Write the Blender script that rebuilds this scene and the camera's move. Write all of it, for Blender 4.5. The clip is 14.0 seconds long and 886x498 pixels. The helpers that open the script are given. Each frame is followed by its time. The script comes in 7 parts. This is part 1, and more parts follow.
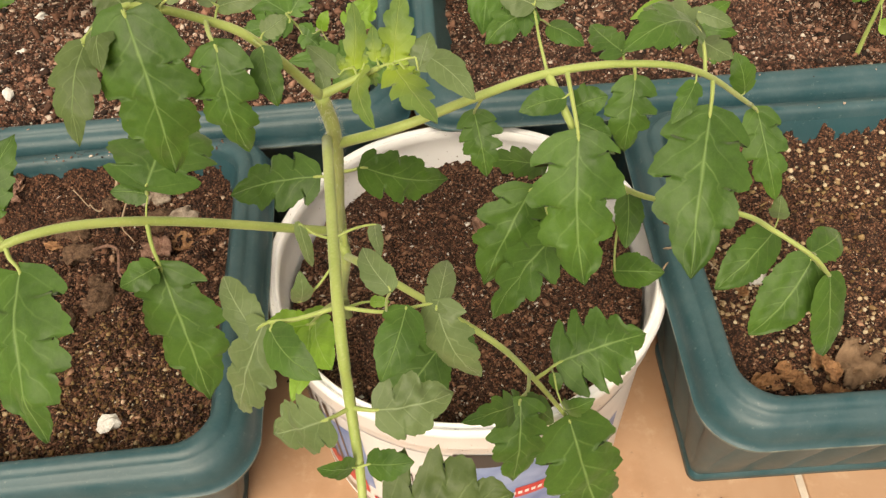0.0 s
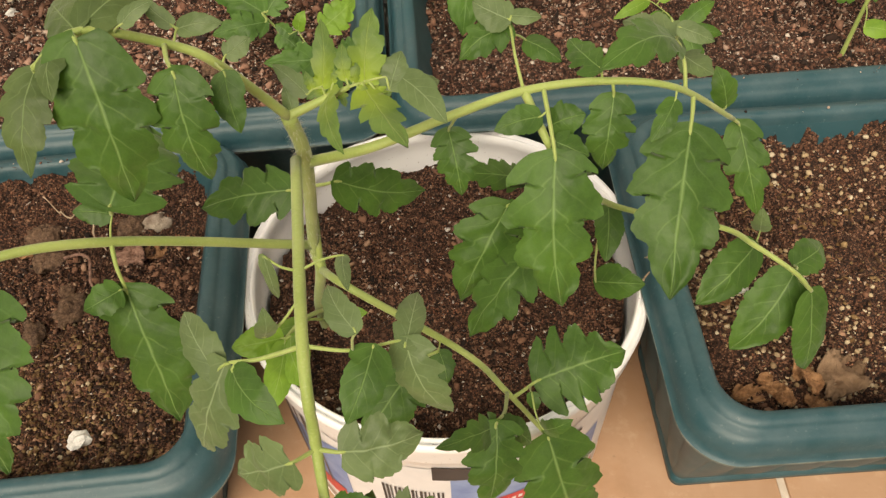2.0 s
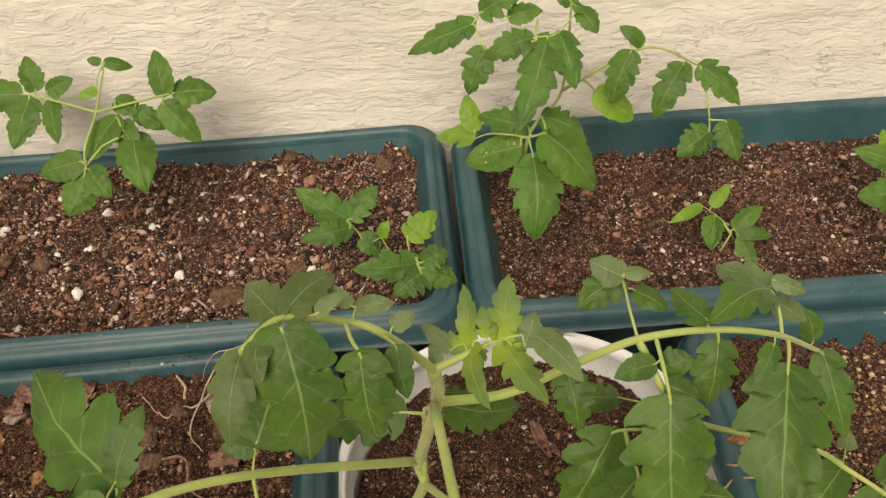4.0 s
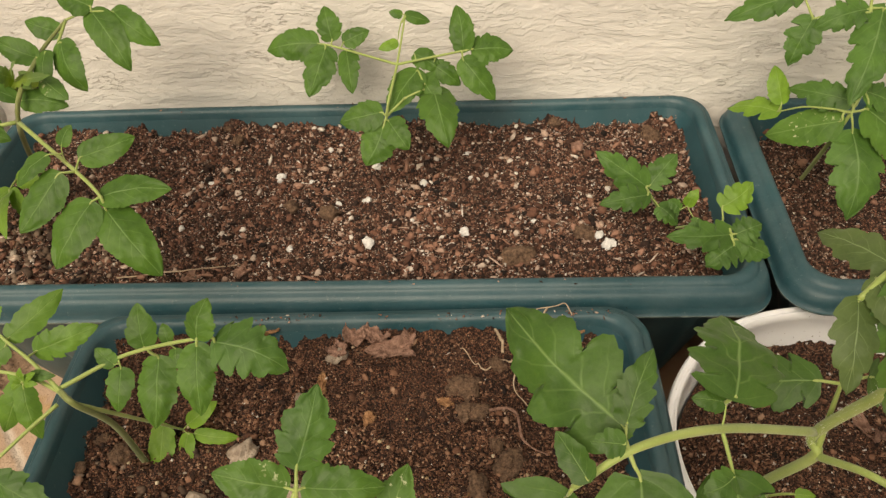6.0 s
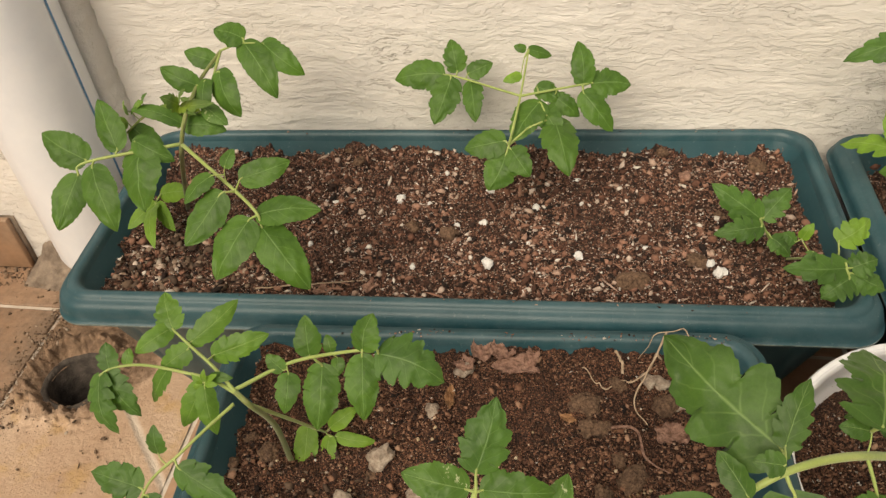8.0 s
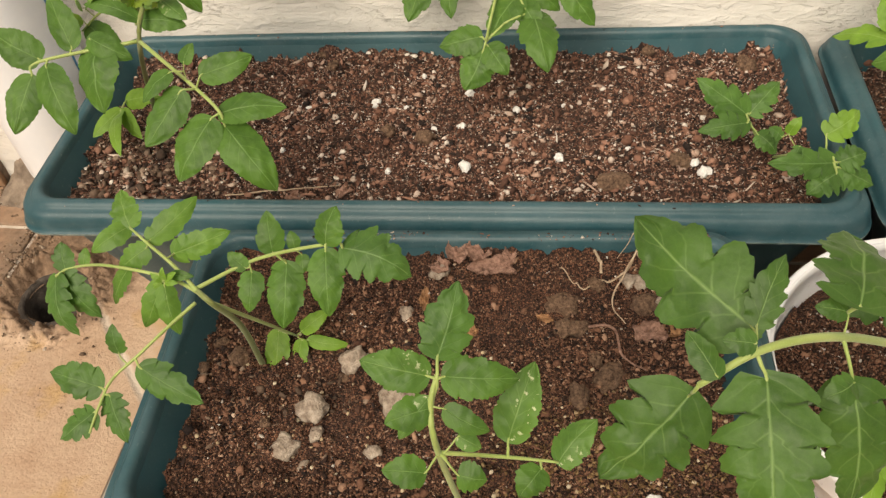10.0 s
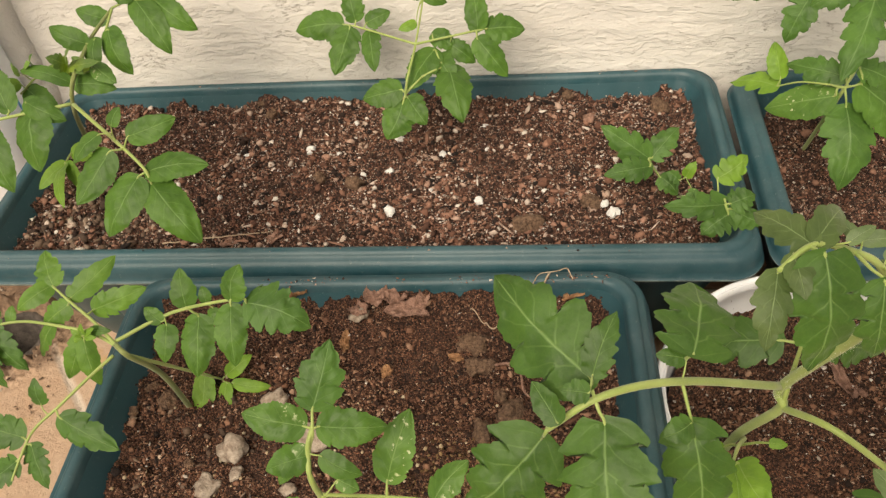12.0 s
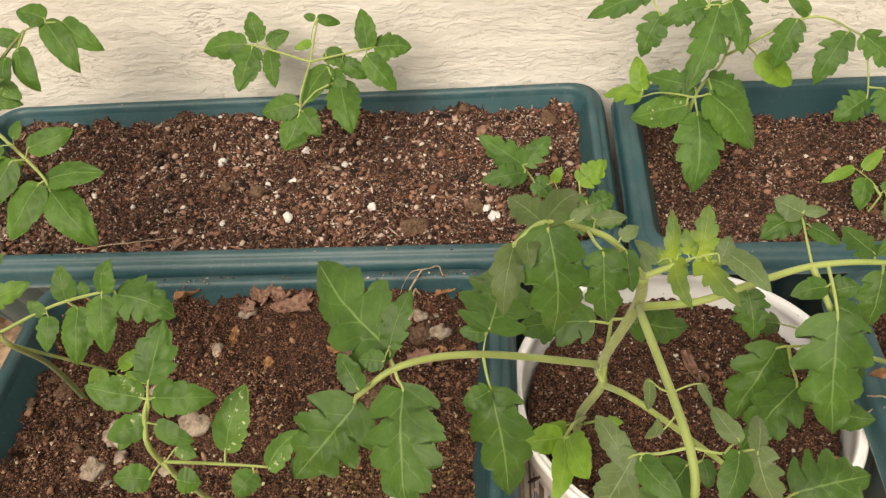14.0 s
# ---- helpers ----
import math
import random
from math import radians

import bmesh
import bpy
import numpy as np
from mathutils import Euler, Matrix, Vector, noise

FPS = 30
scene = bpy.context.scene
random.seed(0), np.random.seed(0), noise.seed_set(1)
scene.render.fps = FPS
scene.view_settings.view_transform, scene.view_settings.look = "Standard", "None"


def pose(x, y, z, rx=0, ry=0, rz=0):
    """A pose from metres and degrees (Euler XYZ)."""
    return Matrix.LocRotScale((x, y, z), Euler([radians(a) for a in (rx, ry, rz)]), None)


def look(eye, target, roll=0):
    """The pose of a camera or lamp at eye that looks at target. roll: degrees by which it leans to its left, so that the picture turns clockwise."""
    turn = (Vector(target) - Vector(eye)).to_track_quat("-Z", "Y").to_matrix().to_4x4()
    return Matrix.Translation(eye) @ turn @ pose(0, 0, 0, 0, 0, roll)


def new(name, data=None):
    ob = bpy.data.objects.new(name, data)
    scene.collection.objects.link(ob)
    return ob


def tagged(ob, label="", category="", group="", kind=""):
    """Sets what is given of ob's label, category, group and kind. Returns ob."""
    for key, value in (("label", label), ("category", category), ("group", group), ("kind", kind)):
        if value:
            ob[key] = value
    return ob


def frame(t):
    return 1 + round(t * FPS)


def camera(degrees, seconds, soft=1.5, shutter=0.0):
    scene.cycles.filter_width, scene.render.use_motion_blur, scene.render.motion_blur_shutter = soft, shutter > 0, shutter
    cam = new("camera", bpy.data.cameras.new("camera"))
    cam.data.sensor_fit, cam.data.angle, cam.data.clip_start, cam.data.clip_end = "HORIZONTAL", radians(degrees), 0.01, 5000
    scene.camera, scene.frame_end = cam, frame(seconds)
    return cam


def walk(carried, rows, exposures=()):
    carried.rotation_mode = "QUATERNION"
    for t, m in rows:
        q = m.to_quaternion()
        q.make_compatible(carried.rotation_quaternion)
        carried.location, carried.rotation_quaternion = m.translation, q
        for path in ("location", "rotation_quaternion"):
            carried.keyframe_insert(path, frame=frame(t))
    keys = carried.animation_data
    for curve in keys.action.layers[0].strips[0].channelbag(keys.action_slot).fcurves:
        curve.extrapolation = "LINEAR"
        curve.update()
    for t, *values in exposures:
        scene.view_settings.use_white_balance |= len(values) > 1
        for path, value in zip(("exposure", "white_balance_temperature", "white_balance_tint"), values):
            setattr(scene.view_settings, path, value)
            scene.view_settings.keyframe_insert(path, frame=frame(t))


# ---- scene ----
cam = camera(58.9, 14.0, 1.4)
PATH = [
    (0, (0.101, -0.031, 0.737), (0.073, 1.205, -0.835), -4.0),
    (0.5, (0.107, -0.029, 0.709), (0.099, 1.154, -0.904), -2.5),
    (1, (0.1, -0.049, 0.689), (0.097, 1.095, -0.952), -1.3),
    (1.5, (0.101, -0.044, 0.701), (0.082, 1.087, -0.949), -1.9),
    (2, (0.109, -0.01, 0.74), (0.109, 1.193, -0.858), -3.1),
    (2.5, (0.115, 0.006, 0.778), (0.116, 1.307, -0.741), -4.3),
    (2.7, (0.12, 0.012, 0.791), (0.125, 1.346, -0.699), -4.7),
    (4.8, (-0.035, 0.003, 0.807), (-0.072, 1.492, -0.528), -1.9),
    (5, (-0.06, 0.006, 0.807), (-0.127, 1.483, -0.54), -2.4),
    (5.5, (-0.128, 0.004, 0.795), (-0.25, 1.452, -0.578), -3.2),
    (6, (-0.176, -0.007, 0.8), (-0.345, 1.426, -0.585), -3.8),
    (6.5, (-0.209, -0.001, 0.836), (-0.441, 1.431, -0.541), -5.0),
    (7, (-0.227, -0.007, 0.831), (-0.48, 1.429, -0.538), -5.1),
    (7.5, (-0.24, -0.031, 0.828), (-0.509, 1.409, -0.534), -5.1),
    (8, (-0.24, -0.041, 0.842), (-0.542, 1.4, -0.512), -5.4),
    (8.5, (-0.234, -0.044, 0.822), (-0.56, 1.356, -0.569), -6.5),
    (9, (-0.228, -0.046, 0.797), (-0.543, 1.314, -0.635), -6.6),
    (9.2, (-0.225, -0.046, 0.788), (-0.534, 1.302, -0.657), -6.5),
    (11.3, (-0.217, -0.033, 0.841), (-0.483, 1.278, -0.645), -6.8),
    (11.5, (-0.199, -0.033, 0.843), (-0.468, 1.294, -0.629), -6.8),
    (12, (-0.142, -0.043, 0.849), (-0.415, 1.306, -0.602), -7.1),
    (12.5, (-0.098, -0.074, 0.856), (-0.368, 1.293, -0.578), -7.3),
    (13, (-0.079, -0.086, 0.869), (-0.344, 1.287, -0.561), -7.3),
    (13.5, (-0.059, -0.082, 0.869), (-0.321, 1.298, -0.554), -7.3),
    (14, (-0.017, -0.088, 0.865), (-0.278, 1.305, -0.547), -7.1),
]
EXPOSURES = [(0.0, 0.64, 7750, 10), (0.5, 0.49, 7700, 10), (1.0, 0.43, 7650, 10), (1.5, 0.38, 7600, 10), (2.5, 0.50, 7700, 10), (5.0, 0.15, 7750, 10), (6.0, 0.21, 7750, 10), (6.5, 0.08, 7700, 10), (7.0, 0.07, 7650, 10), (7.5, 0.11, 7550, 10), (8.0, 0.22, 7500, 10), (8.5, 0.25, 7400, 10), (9.0, 0.46, 7250, 10), (11.5, 0.43, 7400, 10), (14.0, 0.45, 7400, 10)]
walk(cam, [(t, look(eye, target, roll)) for t, eye, target, roll in PATH], EXPOSURES)

# ---------------------------------------------------------------- light
world = bpy.data.worlds.new("daylight")
scene.world = world
world.use_nodes = True
wn = world.node_tree
sky = wn.nodes.new("ShaderNodeTexSky")
sky.sky_type, sky.sun_disc = "NISHITA", False
sky.sun_elevation, sky.sun_rotation = radians(46), radians(196)
sky.air_density, sky.dust_density = 1.0, 3.0
wn.links.new(sky.outputs[0], wn.nodes["Background"].inputs[0])
wn.nodes["Background"].inputs[1].default_value = 0.058
sun = new("sun", bpy.data.lights.new("sun", "SUN"))
sun.data.energy, sun.data.angle, sun.data.color = 2.95, radians(44), (1.0, 0.93, 0.82)
sun.matrix_world = look((-0.7, -2.1, 3.0), (0.0, 0.4, 0.2))


# ---------------------------------------------------------------- materials
class Nodes:
    """Short-hand for building a node material."""

    def __init__(self, name):
        self.mat = bpy.data.materials.new(name)
        self.mat.use_nodes = True
        self.tree = self.mat.node_tree
        self.bsdf = self.tree.nodes["Principled BSDF"]
        self.out = self.tree.nodes["Material Output"]

    def add(self, kind, **values):
        node = self.tree.nodes.new("ShaderNode" + kind)
        for key, value in values.items():
            if key in node.bl_rna.properties:
                setattr(node, key, value)
            else:
                node.inputs[key].default_value = value
        return node

    def link(self, a, b):
        self.tree.links.new(a, b)

    def coords(self, kind="Object"):
        return self.add("TexCoord").outputs[kind]

    def noise(self, scale, detail=4.0, rough=0.55, vector=None):
        node = self.add("TexNoise", Scale=scale, Detail=detail, Roughness=rough)
        self.link(vector if vector is not None else self.coords(), node.inputs["Vector"])
        return node.outputs["Fac"]

    def ramp(self, fac, stops):
        node = self.add("ValToRGB")
        el = node.color_ramp.elements
        while len(el) < len(stops):
            el.new(0.5)
        for e, (at, colour) in zip(el, stops):
            e.position, e.color = at, (*colour, 1)
        self.link(fac, node.inputs[0])
        return node.outputs[0]

    def mix(self, fac, a, b, blend="MIX"):
        node = self.add("Mix", data_type="RGBA", blend_type=blend)
        for socket, value in ((node.inputs[0], fac), (node.inputs[6], a), (node.inputs[7], b)):
            if hasattr(value, "links"):
                self.link(value, socket)
            elif isinstance(value, tuple):
                socket.default_value = (*value, 1)
            else:
                socket.default_value = value
        return node.outputs[2]

    def math(self, op, a, b=0.0, clamp=False):
        node = self.add("Math", operation=op, use_clamp=clamp)
        for socket, value in zip(node.inputs, (a, b)):
            if hasattr(value, "links"):
                self.link(value, socket)
            else:
                socket.default_value = value
        return node.outputs[0]

    def bump(self, height, strength, distance):
        node = self.add("Bump", Strength=strength, Distance=distance)
        self.link(height, node.inputs["Height"])
        self.link(node.outputs[0], self.bsdf.inputs["Normal"])
        return node

    def set(self, **values):
        for key, value in values.items():
            socket = self.bsdf.inputs[key.replace("_", " ")]
            if hasattr(value, "links"):
                self.link(value, socket)
            else:
                socket.default_value = (*value, 1) if isinstance(value, tuple) else value
        return self.mat


def plastic_green(name="green_plastic", brown=0.0, dusty=0.34):
    n = Nodes(name)
    base = n.ramp(n.noise(9, 5), [(0.3, (0.009, 0.052, 0.066)), (0.7, (0.018, 0.078, 0.098))])
    dust = n.math("MULTIPLY", n.ramp(n.noise(30, 8, 0.72), [(0.38, (0, 0, 0)), (0.72, (1, 1, 1))]), dusty)
    col = n.mix(dust, base, (0.12, 0.175, 0.195))
    scuff = n.ramp(n.noise(210, 7, 0.75), [(0.60, (0, 0, 0)), (0.74, (1, 1, 1))])
    col = n.mix(n.math("MULTIPLY", scuff, 0.38), col, (0.33, 0.38, 0.37))
    if brown:
        film = n.ramp(n.noise(12, 6, 0.65), [(0.3, (0.35,) * 3), (0.7, (1.0,) * 3)])
        # dust film kept to the crests, which paints the flutes' grooves as shaded
        crest = n.ramp(n.add("NewGeometry").outputs["Pointiness"], [(0.46, (0.0,) * 3), (0.54, (1.0,) * 3)])
        film = n.math("MULTIPLY", film, crest)
        col = n.mix(n.math("MULTIPLY", film, brown), col, (0.11, 0.085, 0.065))
    n.bump(n.noise(420, 3), 0.15, 0.001)
    return n.set(Base_Color=col, Roughness=n.math("ADD", n.math("MULTIPLY", n.noise(60, 6), 0.26), 0.34))


def plastic_white():
    n = Nodes("white_plastic")
    dirt = n.ramp(n.noise(22, 8, 0.72), [(0.5, (0, 0, 0)), (0.78, (1, 1, 1))])
    col = n.mix(n.math("MULTIPLY", dirt, 0.16), (0.90, 0.915, 0.945), (0.50, 0.45, 0.40))
    specks = n.ramp(n.noise(330, 2), [(0.70, (0, 0, 0)), (0.74, (1, 1, 1))])
    col = n.mix(n.math("MULTIPLY", specks, 0.6), col, (0.16, 0.11, 0.08))
    n.bump(n.noise(180, 4), 0.1, 0.001)
    n.bsdf.inputs["Subsurface Weight"].default_value = 0.25
    n.bsdf.inputs["Subsurface Radius"].default_value = (0.006, 0.006, 0.006)
    return n.set(Base_Color=col, Roughness=0.38)


def print_ink(name, a, b):
    n = Nodes(name)
    return n.set(Base_Color=n.ramp(n.noise(30, 5), [(0.35, a), (0.65, b)]), Roughness=0.4)


def soil_material(name, dark, mid, pale, grain):
    """Loose earth: crumbs of many tones, with shade painted into the hollows between them."""
    n = Nodes(name)
    push = n.add("TexNoise", Scale=grain * 0.8, Detail=3.0)
    n.link(n.coords(), push.inputs["Vector"])
    bent = n.add("VectorMath", operation="MULTIPLY_ADD")
    n.link(push.outputs["Color"], bent.inputs[0])
    bent.inputs[1].default_value = (1.1 / grain,) * 3
    n.link(n.coords(), bent.inputs[2])
    cells, small = (n.add("TexVoronoi", Scale=k) for k in (grain, grain * 2.3))
    for node in (cells, small):
        n.link(bent.outputs[0], node.inputs["Vector"])
    tone = n.add("SeparateColor")
    n.link(cells.outputs["Color"], tone.inputs[0])
    col = n.ramp(tone.outputs[0], [(0.05, dark), (0.55, mid), (0.82, tuple(1.5 * c for c in mid)), (0.97, pale)])
    bits = n.add("SeparateColor")
    n.link(small.outputs["Color"], bits.inputs[0])
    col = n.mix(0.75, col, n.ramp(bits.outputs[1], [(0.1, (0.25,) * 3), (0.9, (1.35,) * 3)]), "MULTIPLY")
    # crevice shade painted in: colour darkens towards the cell edges
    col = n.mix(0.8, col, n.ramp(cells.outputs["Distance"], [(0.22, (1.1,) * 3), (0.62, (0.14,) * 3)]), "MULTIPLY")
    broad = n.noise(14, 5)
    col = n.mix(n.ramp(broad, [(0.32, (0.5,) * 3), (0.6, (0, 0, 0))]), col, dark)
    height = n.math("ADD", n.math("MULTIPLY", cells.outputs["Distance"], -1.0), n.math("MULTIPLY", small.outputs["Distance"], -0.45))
    n.bump(height, 1.0, 0.0035)
    return n.set(Base_Color=col, Roughness=0.95)


def crumb_material(name, stops, rough=0.95):
    n = Nodes(name)
    geo = n.add("NewGeometry")
    col = n.ramp(geo.outputs["Random Per Island"], stops)
    col = n.mix(0.45, col, n.ramp(n.noise(600, 5), [(0.3, (0.35,) * 3), (0.7, (1.0,) * 3)]), "MULTIPLY")
    n.bump(n.noise(900, 4), 0.6, 0.001)
    return n.set(Base_Color=col, Roughness=rough)


def plaster():
    """Trowelled plaster: long flat drags with thin broken ledges, and fine cracks."""
    n = Nodes("cream_plaster")
    warp = n.add("TexNoise", Scale=11.0, Detail=4.0)
    n.link(n.coords(), warp.inputs["Vector"])
    bent = n.add("VectorMath", operation="MULTIPLY_ADD")
    n.link(warp.outputs["Color"], bent.inputs[0])
    bent.inputs[1].default_value = (0.06, 0.06, 0.035)
    n.link(n.coords(), bent.inputs[2])
    long = n.add("Mapping")
    long.inputs["Scale"].default_value = (0.20, 1.0, 1.0)
    n.link(bent.outputs[0], long.inputs["Vector"])
    drag = n.noise(34, 6, 0.58, long.outputs[0])
    ledge = None
    for at in (0.40, 0.475, 0.535, 0.60):
        step = n.ramp(drag, [(at, (0, 0, 0)), (at + 0.014, (1, 1, 1))])
        ledge = step if ledge is None else n.math("ADD", ledge, step)
    short = n.add("Mapping")
    short.inputs["Scale"].default_value = (0.45, 1.0, 1.0)
    n.link(bent.outputs[0], short.inputs["Vector"])
    fine = n.noise(105, 7, 0.64, short.outputs[0])
    gate = n.ramp(n.noise(8, 4), [(0.50, (0, 0, 0)), (0.62, (1, 1, 1))])
    thin = n.math("ABSOLUTE", n.math("SUBTRACT", drag, 0.482))
    crack = n.math("MULTIPLY", n.ramp(thin, [(0.0, (1, 1, 1)), (0.007, (0, 0, 0))]), gate)
    pits = n.ramp(fine, [(0.28, (1, 1, 1)), (0.36, (0, 0, 0))])
    col = n.ramp(n.noise(3.5, 6), [(0.3, (0.68, 0.65, 0.60)), (0.7, (0.80, 0.775, 0.735))])
    col = n.mix(n.math("MULTIPLY", crack, 0.60), col, (0.27, 0.215, 0.165))
    col = n.mix(n.math("MULTIPLY", pits, 0.35), col, (0.40, 0.34, 0.27))
    height = n.math("ADD", n.math("MULTIPLY", ledge, 0.24), n.math("MULTIPLY", fine, 0.75))
    height = n.math("ADD", height, n.math("MULTIPLY", crack, -0.7))
    height = n.math("ADD", height, n.math("MULTIPLY", n.noise(300, 4), 0.12))
    n.bump(height, 0.60, 0.005)
    return n.set(Base_Color=col, Roughness=0.9)


def tile_material():
    n = Nodes("terracotta_tile")
    rnd = n.add("ObjectInfo").outputs["Random"]
    a = n.ramp(n.noise(7, 7, 0.6), [(0.3, (0.40, 0.238, 0.145)), (0.7, (0.52, 0.345, 0.235))])
    a = n.mix(n.math("MULTIPLY", rnd, 0.3), a, (0.47, 0.25, 0.13))
    stain = n.ramp(n.noise(38, 8, 0.7), [(0.55, (0, 0, 0)), (0.72, (1, 1, 1))])
    col = n.mix(n.math("MULTIPLY", stain, 0.4), a, (0.66, 0.50, 0.36))
    blotch = n.ramp(n.noise(4.5, 6, 0.65), [(0.45, (0, 0, 0)), (0.65, (1, 1, 1))])
    col = n.mix(n.math("MULTIPLY", blotch, 0.5), col, (0.46, 0.235, 0.105))
    smear = n.ramp(n.noise(17, 8, 0.75), [(0.52, (0, 0, 0)), (0.68, (1, 1, 1))])
    col = n.mix(n.math("MULTIPLY", smear, 0.35), col, (0.34, 0.20, 0.11))
    spots = n.ramp(n.noise(90, 3), [(0.70, (0, 0, 0)), (0.78, (1, 1, 1))])
    col = n.mix(n.math("MULTIPLY", spots, 0.6), col, (0.16, 0.10, 0.07))
    where = n.add("NewGeometry").outputs["Position"]
    far = n.add("VectorMath", operation="DISTANCE")
    n.link(where, far.inputs[0])
    far.inputs[1].default_value = (-0.93, 0.66, 0.0)
    reach = n.math("ADD", far.outputs["Value"], n.math("MULTIPLY", n.math("SUBTRACT", n.noise(11, 8, 0.72, where), 0.5), 0.62))
    earth = n.ramp(reach, [(0.08, (0.92,) * 3), (0.20, (0.5,) * 3), (0.36, (0, 0, 0))])
    mud = n.ramp(n.noise(70, 7, 0.7, where), [(0.3, (0.10, 0.066, 0.046)), (0.7, (0.29, 0.205, 0.145))])
    col = n.mix(earth, col, mud)
    n.bump(n.noise(60, 6), 0.15, 0.002)
    return n.set(Base_Color=col, Roughness=n.math("ADD", n.math("MULTIPLY", n.noise(18, 5), 0.3), 0.38))


def rough_material(name, a, b, scale=60, bump=0.5, rough=0.9, dist=0.003):
    n = Nodes(name)
    n.bump(n.noise(scale * 3, 6, 0.65), bump, dist)
    col = n.ramp(n.noise(scale, 7, 0.65), [(0.32, a), (0.68, b)])
    return n.set(Base_Color=col, Roughness=rough)


def drain_material():
    """Tile that turns to crumbling cement round the broken hole, with a slanting cut joint."""
    n = Nodes("broken_tile")
    d = n.add("VectorMath", operation="DISTANCE")
    n.link(n.coords(), d.inputs[0])
    d.inputs[1].default_value = (-0.905, 0.600, 0.0)
    edge = n.math("ADD", d.outputs["Value"], n.math("MULTIPLY", n.math("SUBTRACT", n.noise(30, 6, 0.7), 0.5), 0.10))
    tile = n.ramp(n.noise(9, 7, 0.65), [(0.3, (0.44, 0.285, 0.185)), (0.7, (0.60, 0.44, 0.32))])
    tile = n.mix(n.ramp(n.noise(16, 5), [(0.56, (0, 0, 0)), (0.70, (0.7,) * 3)]), tile, (0.52, 0.33, 0.13))
    tile = n.mix(n.ramp(n.noise(75, 6, 0.7), [(0.60, (0, 0, 0)), (0.75, (0.6,) * 3)]), tile, (0.30, 0.19, 0.12))
    at = n.add("SeparateXYZ")
    n.link(n.coords(), at.inputs[0])
    off = n.math("ADD", n.math("MULTIPLY", n.math("ADD", at.outputs[0], 0.8155), 0.745), n.math("MULTIPLY", n.math("SUBTRACT", at.outputs[1], 0.5225), 0.667))
    off = n.math("ADD", n.math("ABSOLUTE", off), n.math("MULTIPLY", n.math("SUBTRACT", n.noise(70, 5), 0.5), 0.006))
    tile = n.mix(n.ramp(off, [(0.0030, (0.85,) * 3), (0.0060, (0, 0, 0))]), tile, (0.60, 0.53, 0.45))
    cement = n.ramp(n.noise(55, 8, 0.7), [(0.3, (0.105, 0.062, 0.038)), (0.7, (0.36, 0.235, 0.150))])
    mask = n.ramp(edge, [(0.095, (0, 0, 0)), (0.125, (1, 1, 1))])
    n.bump(n.noise(140, 6, 0.7), 0.9, 0.004)
    return n.set(Base_Color=n.mix(mask, cement, tile), Roughness=0.75)


